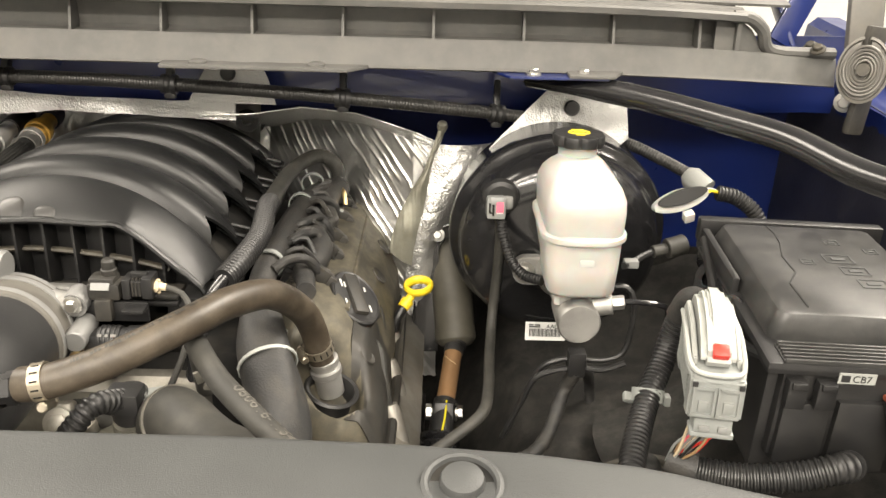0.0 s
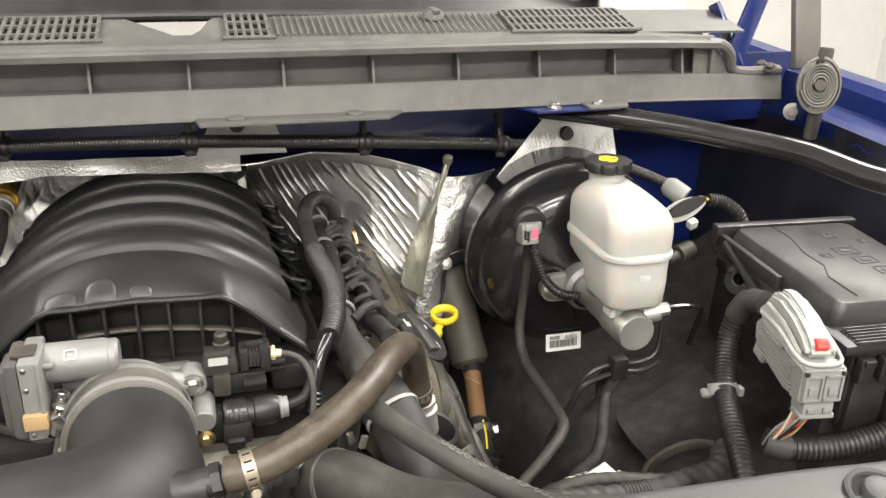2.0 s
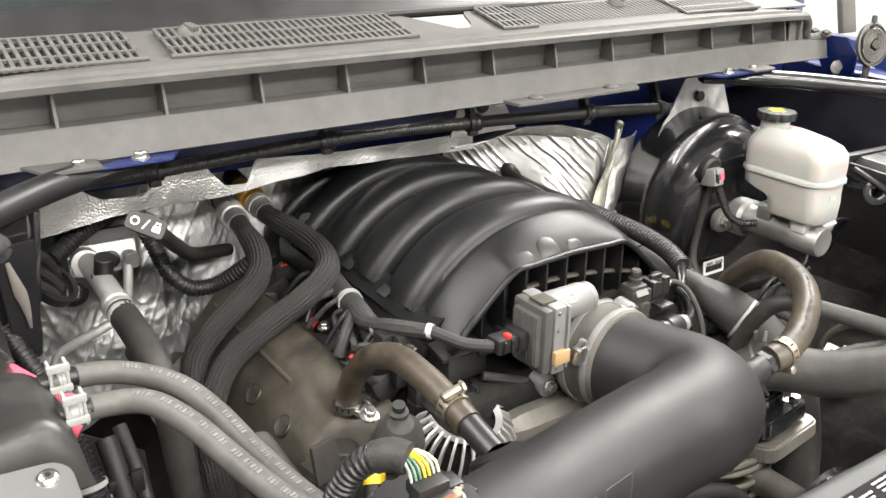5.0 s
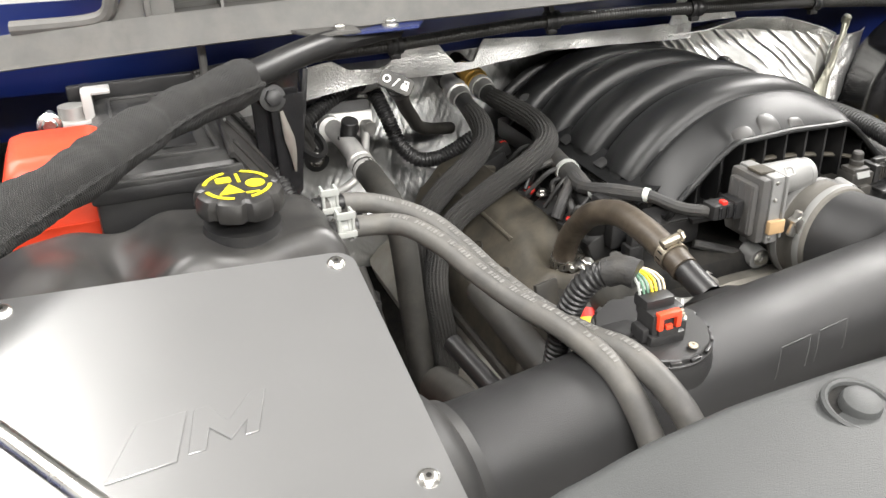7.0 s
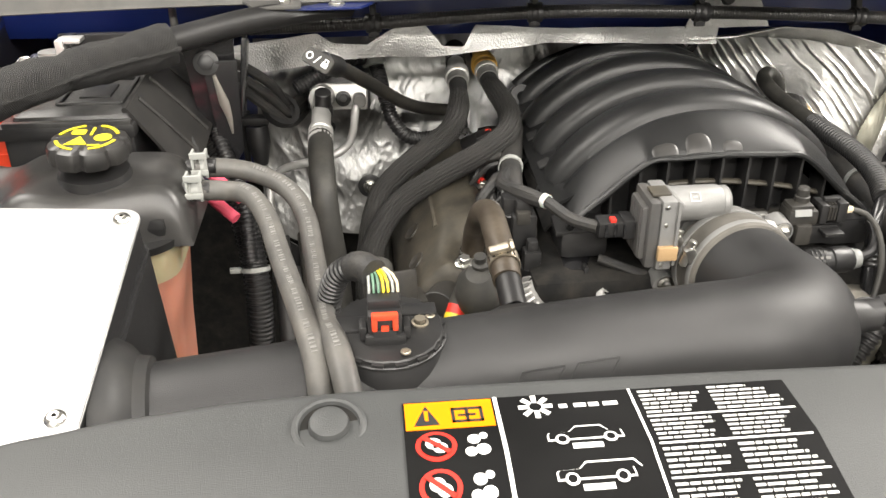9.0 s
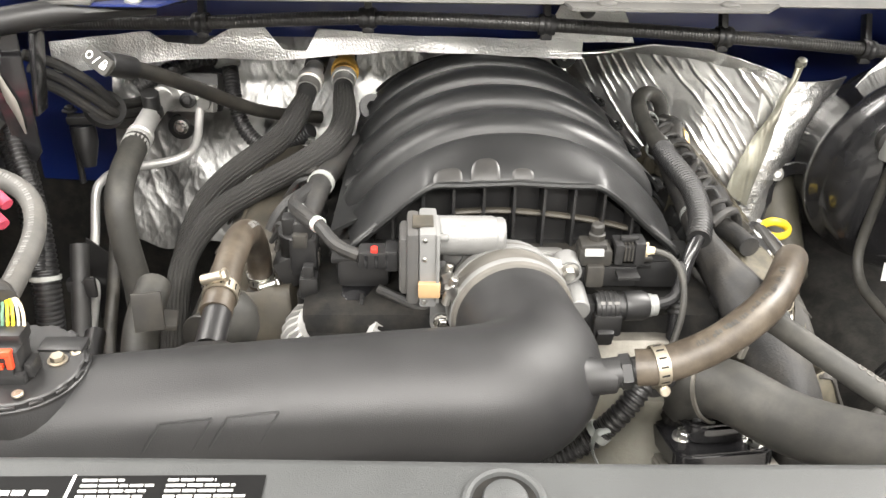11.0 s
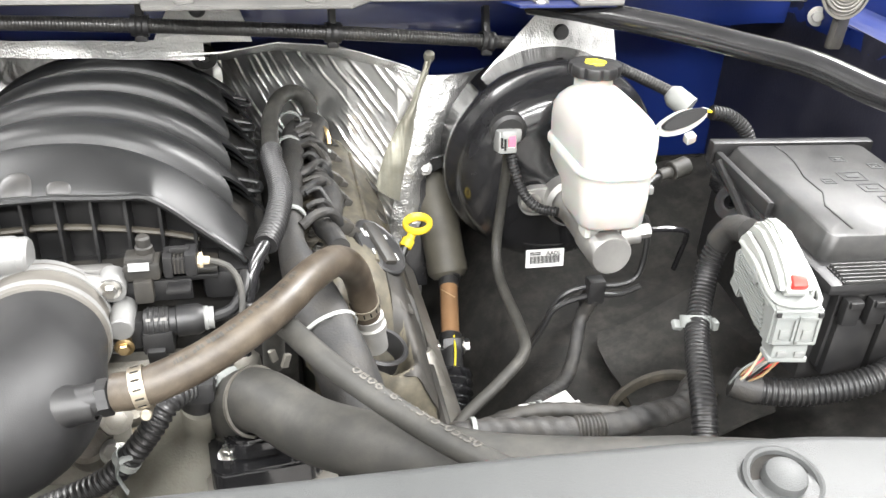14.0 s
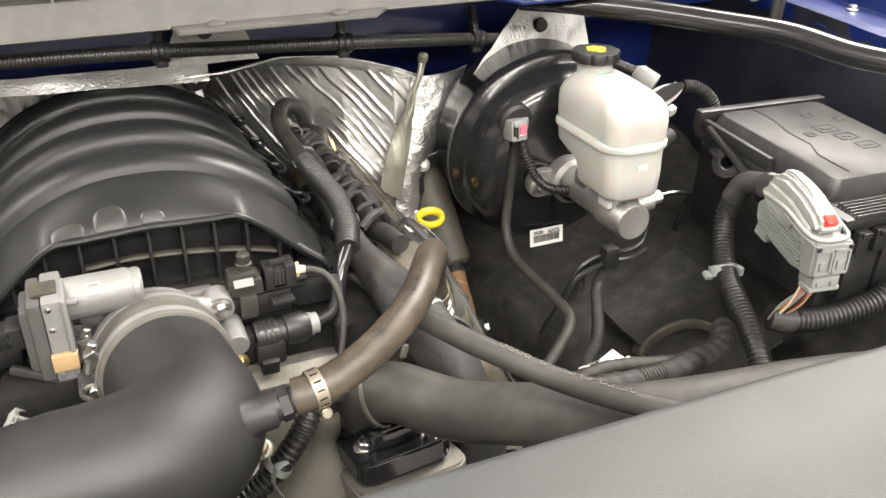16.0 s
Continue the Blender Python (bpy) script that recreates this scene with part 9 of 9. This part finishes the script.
def heater_hoses():
    a = [(-0.600, 1.167, 1.133), (-0.602, 1.136, 1.128), (-0.604, 1.104, 1.122), (-0.611, 1.049, 1.115), (-0.626, 1.012, 1.102), (-0.657, 0.994, 1.084), (-0.690, 0.992, 1.058), (-0.716, 0.985, 1.028), (-0.731, 0.950, 0.991), (-0.738, 0.90, 0.94), (-0.74, 0.85, 0.88)]
    b = [(-0.559, 1.205, 1.136), (-0.5585, 1.170, 1.130), (-0.558, 1.136, 1.124), (-0.552, 1.075, 1.122), (-0.550, 1.025, 1.121), (-0.555, 0.983, 1.118), (-0.570, 0.953, 1.112), (-0.602, 0.943, 1.095), (-0.647, 0.950, 1.067), (-0.695, 0.950, 1.033), (-0.728, 0.92, 0.99), (-0.735, 0.88, 0.93), (-0.735, 0.84, 0.87)]
    for pts, gold in ((a, False), (b, True)):
        t = thing("heater_hose", pts[0], "black braided heater hose with a quick-fit coupling", "hose", "heater hoses")
        c = spline(pts, 0.006)
        n0 = 12
        part("plain_end", tube(c[2:n0 + 3], 0.0120, 18, 0.006), RUBBER, t)
        part("braid", tube(c[n0:], lambda s, L: 0.0120 + 0.0016 * min(1, s / 0.03), 96, 0.0032, shape=lambda s, ang: 1 + 0.050 * math.sin(20 * ang) + 0.014 * math.sin(20 * ang + s * 900) * math.sin(s * 1400)), BRAID, t, angle=80)
        p, d = Vector(pts[0]), (Vector(pts[0]) - Vector(pts[1])).normalized()
        if gold:
            part("coupling", lathe([(0.013, -0.012), (0.0165, -0.010), (0.0165, -0.002), (0.0185, 0.0), (0.0185, 0.008), (0.0165, 0.010), (0.0165, 0.018), (0.012, 0.020), (0.012, 0.05)], p - d * 0.024, d, 28), material("amber_coupling", (0.62, 0.36, 0.07), 0.4), t, "amber plastic coupling")
            part("end_ring", lathe([(0.0150, -0.005), (0.0165, -0.005), (0.0165, 0.005), (0.0150, 0.005)], p - d * 0.042, d, 24), ALU_BRIGHT, t)
            part("end_collar", lathe([(0.0125, -0.012), (0.0142, -0.012), (0.0142, 0.006), (0.0125, 0.006)], p - d * 0.052, d, 24), ALU, t)
        else:
            part("coupling", lathe([(0.013, -0.014), (0.0165, -0.012), (0.0165, 0.006), (0.0145, 0.008), (0.0145, 0.014), (0.012, 0.016), (0.012, 0.05)], p - d * 0.014, d, 28), ALU_BRIGHT, t, "grey metal coupling ring")
            part("end_collar", lathe([(0.0125, -0.012), (0.0145, -0.012), (0.0145, 0.006), (0.0125, 0.006)], p - d * 0.034, d, 24), ALU, t)
        part("date_mark", box(p - d * 0.026 + Vector((0, -0.0, 0.0160)), (0.007, 0.007, 0.0006), 0), CREAM, t)
        part("stub", rod(p + d * 0.02, p + d * 0.07, 0.0145, 18), BLACK, t)


heater_hoses()


def gear_stick():
    t = thing("transmission_dipstick", (-0.77, 0.91, 1.2), "black transmission dipstick with a grey lock tag", "dipstick")
    part("tube", tube([(-0.770, 0.908, 1.224), (-0.749, 0.963, 1.198), (-0.722, 1.023, 1.163), (-0.695, 1.073, 1.130), (-0.671, 1.119, 1.102), (-0.640, 1.159, 1.081), (-0.595, 1.19, 1.066)], 0.0085, 14), DUSTY_DARK, t)
    n = Vector((-0.25, -0.80, 0.55)).normalized()
    u = Vector((0.75, -0.1, 0.2))
    u = (u - n * u.dot(n)).normalized()
    v = n.cross(u)
    c = Vector((-0.775, 0.896, 1.229))
    R = Matrix.Translation(c) @ Matrix((u, v, n)).transposed().to_4x4() @ pose(0, 0, 0, 0, 0, -45) @ Matrix.Scale(0.80, 4)
    bm = prism(rounded(0.044, 0.022, 0.005), R, 0.007, 0.0015)
    tag = part("tag", bm, RUBBER_GREY, t, "grey tag with white lock signs")

    def sign(pts):
        part("lock_sign", prism(pts, R @ Matrix.Translation((0, 0, 0.0072)), 0.0004), LABEL, tag)
    ring = [(-0.0125 + 0.0052 * math.cos(a), 0.0052 * math.sin(a)) for a in [i * math.pi / 8 for i in range(17)]] + [(-0.0125 + 0.0034 * math.cos(-a), 0.0034 * math.sin(-a)) for a in [i * math.pi / 8 for i in range(17)]]
    sign(ring)
    sign([(-0.003, -0.006), (-0.0012, -0.006), (0.003, 0.006), (0.0012, 0.006)])
    sign(rounded(0.009, 0.007, 0.001, 2, 0.0125, -0.0015))
    sign([(0.0095, 0.002), (0.0107, 0.002), (0.0107, 0.005), (0.0143, 0.005), (0.0143, 0.002), (0.0155, 0.002), (0.0155, 0.0065), (0.0095, 0.0065)])
    part("stopper", rod((-0.772, 0.902, 1.226), (-0.758, 0.938, 1.210), 0.0120, 16), BLACK, t)
    k = thing("dash_loom", (-0.69, 1.15, 1.05), "thick black corrugated loom looped from the firewall", "loom")
    part("conduit", corrugated([(-0.82, 1.13, 1.125), (-0.78, 1.15, 1.143), (-0.742, 1.17, 1.153), (-0.714, 1.185, 1.143), (-0.703, 1.155, 1.110), (-0.692, 1.138, 1.075), (-0.671, 1.126, 1.053), (-0.642, 1.120, 1.052), (-0.620, 1.111, 1.064), (-0.597, 1.10, 1.082)], 0.0105, 0.0050, 0.0013, 14), BLACK, k)
    part("grommet", lathe([(0.012, -0.006), (0.017, -0.004), (0.017, 0.004), (0.012, 0.006)], (-0.714, 1.185, 1.143), (0.2, -0.4, -0.9), 20), LIGHTGREY, k)


gear_stick()


def left_looms():
    t = thing("battery_loom", (-0.88, 0.87, 0.9), "black corrugated battery loom with red cables and a tie", "loom")
    part("conduit", corrugated([(-0.935, 0.99, 1.165), (-0.915, 0.965, 1.135), (-0.893, 0.935, 1.10), (-0.877, 0.905, 1.060), (-0.866, 0.88, 1.02), (-0.861, 0.862, 0.985), (-0.861, 0.85, 0.93), (-0.864, 0.84, 0.85)], 0.0150, 0.0054, 0.0016, 16), BLACK, t)
    part("tie", lathe([(0.0152, -0.0025), (0.0166, -0.0025), (0.0166, 0.0025), (0.0152, 0.0025)], (-0.862, 0.867, 1.0), (0.05, -0.35, -0.9), 20), LIGHTGREY, t)
    part("tie_tail", box((-0.884, 0.862, 1.002), (0.012, 0.005, 0.006), 0.001), LIGHTGREY, t)
    for k, (dx, dz) in enumerate(((0.0, 0.0), (-0.008, -0.022))):
        part("red_cable", tube([(-0.910 + dx, 0.866, 1.140 + dz), (-0.901 + dx, 0.855, 1.134 + dz), (-0.880 + dx, 0.836, 1.120 + dz), (-0.861 + dx, 0.823, 1.108 + dz)], 0.0062, 12), PINK, t, "red battery cable")
        part("black_cable", tube([(-0.930 + dx, 0.915, 1.170 + dz), (-0.924 + dx, 0.890, 1.160 + dz), (-0.909 + dx, 0.865, 1.139 + dz)], 0.0080, 12), RUBBER, t)
    part("cable", corrugated([(-0.925, 0.985, 1.185), (-0.905, 0.955, 1.15), (-0.888, 0.925, 1.115), (-0.872, 0.90, 1.075), (-0.865, 0.86, 1.01)], 0.009, 0.005, 0.0013), BLACK, t)
    c = thing("fender_loom", (-0.85, 1.05, 1.05), "black taped cables with a round clip behind the brace post", "loom")
    for k in range(3):
        part("cable", tube([(-0.895 + 0.004 * k, 1.0, 1.205 - 0.014 * k), (-0.868, 1.02, 1.188 - 0.016 * k), (-0.842, 1.04, 1.160 - 0.018 * k), (-0.830, 1.065, 1.130 - 0.014 * k), (-0.822, 1.11, 1.112 - 0.012 * k), (-0.812, 1.175, 1.10 - 0.01 * k)], 0.0062, 10), TAPE, c)
    part("ring_clip", lathe([(0.018, -0.005), (0.024, -0.005), (0.024, 0.005), (0.018, 0.005)], (-0.835, 1.05, 1.125), (0.5, -0.5, 0.7), 22), BLACK, c)
    part("plug", join(lathe([(0, 0), (0.014, 0), (0.015, 0.02), (0.012, 0.034), (0.008, 0.05), (0, 0.05)], (-0.868, 1.06, 1.10), (0.05, -0.2, -1), 20), box((-0.868, 1.062, 1.108), (0.034, 0.020, 0.010), 0.003)), BLACK, c)
    part("post", join(rod((-0.885, 1.07, 1.115), (-0.885, 1.07, 1.02), 0.004), hexbolt((-0.885, 1.07, 1.115), (0, 0, 1), 0.006)), BLACK, c)
    h = thing("lower_radiator_hose", (-0.80, 0.7, 0.9), "thick black hoses low beside the valve cover", "hose")
    part("hose_wall", tube([(-0.725, 0.80, 1.03), (-0.722, 0.74, 1.02), (-0.712, 0.68, 1.0), (-0.700, 0.62, 0.985), (-0.69, 0.56, 0.97)], 0.017, 16), RUBBER_GREY, h)
    part("hose_wall", tube([(-0.80, 0.74, 0.97), (-0.795, 0.70, 0.975), (-0.782, 0.65, 0.97), (-0.765, 0.60, 0.955)], 0.020, 16), RUBBER_GREY, h)
    part("pipe", tube([(-0.775, 0.76, 1.0), (-0.765, 0.70, 0.99), (-0.75, 0.64, 0.97), (-0.735, 0.60, 0.96)], 0.010, 12), BLACK, h)
    part("bracket", box((-0.74, 0.63, 0.955), (0.05, 0.04, 0.02), 0.004, rot=(10, 20, 35)), ALU_DIRTY, h)
    part("drain_pipe", tube([(-0.835, 0.905, 1.02), (-0.832, 0.880, 0.985), (-0.830, 0.850, 0.93), (-0.822, 0.80, 0.88), (-0.80, 0.74, 0.84)], 0.0105, 12), RUBBER, h)
    part("drain_pipe", tube([(-0.812, 0.950, 1.00), (-0.808, 0.905, 0.960), (-0.806, 0.860, 0.915), (-0.795, 0.80, 0.87)], 0.0075, 12), DUSTY_DARK, h)
    part("pipe_clip", join(box((-0.832, 0.878, 0.985), (0.026, 0.012, 0.014), 0.003), box((-0.818, 0.872, 0.985), (0.012, 0.006, 0.024), 0.002)), BLACK, h)
    part("side_plate", sheet(10, 12, lambda u, v: (-0.848 + 0.055 * u, 0.955 - 0.02 * u + 0.006 * math.sin(v * 7), 0.84 + 0.16 * v - 0.03 * u), 0.003), BLACK, h, "black pressed side plate")
    b = thing("fuel_rail_loom", (-0.57, 0.9, 1.08), "black taped injector loom with pale collars beside the manifold", "loom")
    part("sleeve", tube([(-0.520, 1.06, 1.088), (-0.545, 1.0, 1.092), (-0.557, 0.95, 1.094), (-0.566, 0.905, 1.096), (-0.572, 0.86, 1.092), (-0.578, 0.82, 1.082)], 0.0125, 14), TAPE, b)
    part("collar", lathe([(0.0128, -0.004), (0.0143, -0.004), (0.0143, 0.004), (0.0128, 0.004)], (-0.566, 0.905, 1.096), (-0.2, -0.95, 0), 22), LIGHTGREY, b, "pale grey collar")
    part("branch", tube([(-0.575, 0.885, 1.095), (-0.590, 0.86, 1.098), (-0.603, 0.85, 1.088), (-0.613, 0.845, 1.07)], 0.0065, 10), TAPE, b)
    part("branch", tube([(-0.575, 0.88, 1.10), (-0.585, 0.84, 1.104), (-0.575, 0.80, 1.112), (-0.556, 0.765, 1.117)], 0.0075, 10), TAPE, b)
    for p in ((-0.600, 0.840, 1.060), (-0.596, 0.949, 1.053)):
        pl = part("plug", box(p, (0.016, 0.022, 0.016), 0.003, rot=(10, -25, 20)), BLACK, b)
        part("lock_tab", box(Vector(p) + Vector((0.002, -0.004, 0.0085)), (0.009, 0.013, 0.006), 0.0015, rot=(10, -25, 20)), RED, pl)
    rnd = random.Random(12)
    for i in range(8):
        y = 0.80 + i * 0.028
        a = Vector((-0.570, y, 1.098))
        e = Vector((-0.600 + rnd.uniform(-0.010, 0.006), y + rnd.uniform(-0.02, 0.02), 1.068))
        part("branch_wire", tube([a, (a + e) / 2 + Vector((0, rnd.uniform(-0.012, 0.012), 0.010 + rnd.uniform(0, 0.006))), e], 0.0028, 8), (TAPE, RUBBER)[i % 2], b)
    part("sensor", join(rod((-0.583, 0.81, 1.055), (-0.583, 0.80, 1.095), 0.015, 18), box((-0.583, 0.80, 1.10), (0.02, 0.018, 0.02), 0.003)), BLACK, b)
    for k, (p, q, r_) in enumerate((((-0.596, 0.958, 1.056), (-0.572, 0.930, 1.100), 0.0042), ((-0.600, 0.850, 1.062), (-0.574, 0.872, 1.098), 0.0046), ((-0.604, 0.832, 1.060), (-0.585, 0.806, 1.092), 0.0036), ((-0.590, 0.905, 1.050), (-0.566, 0.890, 1.096), 0.0036))):
        p, q = Vector(p), Vector(q)
        part("branch", tube([p, p + Vector((0.004, -0.010, 0.016)), (p + q) / 2 + Vector((-0.006, 0.004 * (k - 1), 0.012)), q], r_, 10, 0.003, shape=lambda u, a: 1 + 0.12 * noise.noise(Vector((u * 90, math.cos(a), math.sin(a))))), TAPE, b)
    part("plug", join(box((-0.574, 0.788, 1.078), (0.020, 0.018, 0.024), 0.003), box((-0.574, 0.780, 1.094), (0.014, 0.012, 0.014), 0.002), box((-0.562, 0.790, 1.070), (0.010, 0.012, 0.016), 0.002)), DUSTY_DARK, b)
    part("tie", lathe([(0.0078, -0.0022), (0.0090, -0.0022), (0.0090, 0.0022), (0.0078, 0.0022)], (-0.581, 0.822, 1.104), (0.4, -0.9, 0.2), 16), PLUGPALE, b)
    v = thing("pcv_housing", (-0.66, 0.75, 1.0), "dusty grey breather housing with a wired plug on the valve cover", "housing")
    part("housing", join(rod((-0.632, 0.802, 0.99), (-0.628, 0.806, 1.022), 0.021, 24), rod((-0.640, 0.80, 1.0), (-0.668, 0.735, 1.015), 0.020, 20)), DUSTY_DARK, v)
    part("elbow", join(lathe([(0, 0.030), (0.012, 0.028), (0.021, 0.018), (0.024, 0.004), (0.022, -0.012), (0.014, -0.03), (0, -0.03)], (-0.628, 0.705, 1.052), (-0.1, -0.3, 0.9), 28), tube([(-0.630, 0.712, 1.056), (-0.638, 0.718, 1.046), (-0.645, 0.717, 1.037), (-0.6485, 0.7130, 1.032)], lambda q, L: 0.017 - 0.0075 * q / L, 16), tube([(-0.6535, 0.7050, 1.0225), (-0.660, 0.694, 1.008), (-0.664, 0.688, 0.99)], 0.0090, 14), lathe([(0.009, 0), (0.009, 0.008), (0.006, 0.010), (0.006, 0.016), (0, 0.016)], (-0.627, 0.706, 1.078), (-0.1, -0.2, 1), 18)), RUBBER_GREY, v, "dusty grey rubber elbow")
    part("bracket", join(box((-0.701, 0.704, 1.062), (0.026, 0.005, 0.036), 0.0015, rot=(-12, 0, 12)), box((-0.697, 0.716, 1.046), (0.034, 0.028, 0.006), 0.002, rot=(0, 10, 10))), DUSTY_DARK, v)
    part("bracket_bolt", hexbolt((-0.640, 0.735, 1.068), (0, -0.2, 1), 0.006, 0.008), STEEL, v)
    part("red_sleeve", tube([(-0.6480, 0.7135, 1.033), (-0.6515, 0.7080, 1.026)], 0.0100, 14), RED, v, "red tape band")
    part("yellow_sleeve", tube([(-0.6515, 0.7080, 1.026), (-0.6550, 0.7020, 1.019)], 0.0102, 14), YELLOW, v, "yellow tape band")


left_looms()
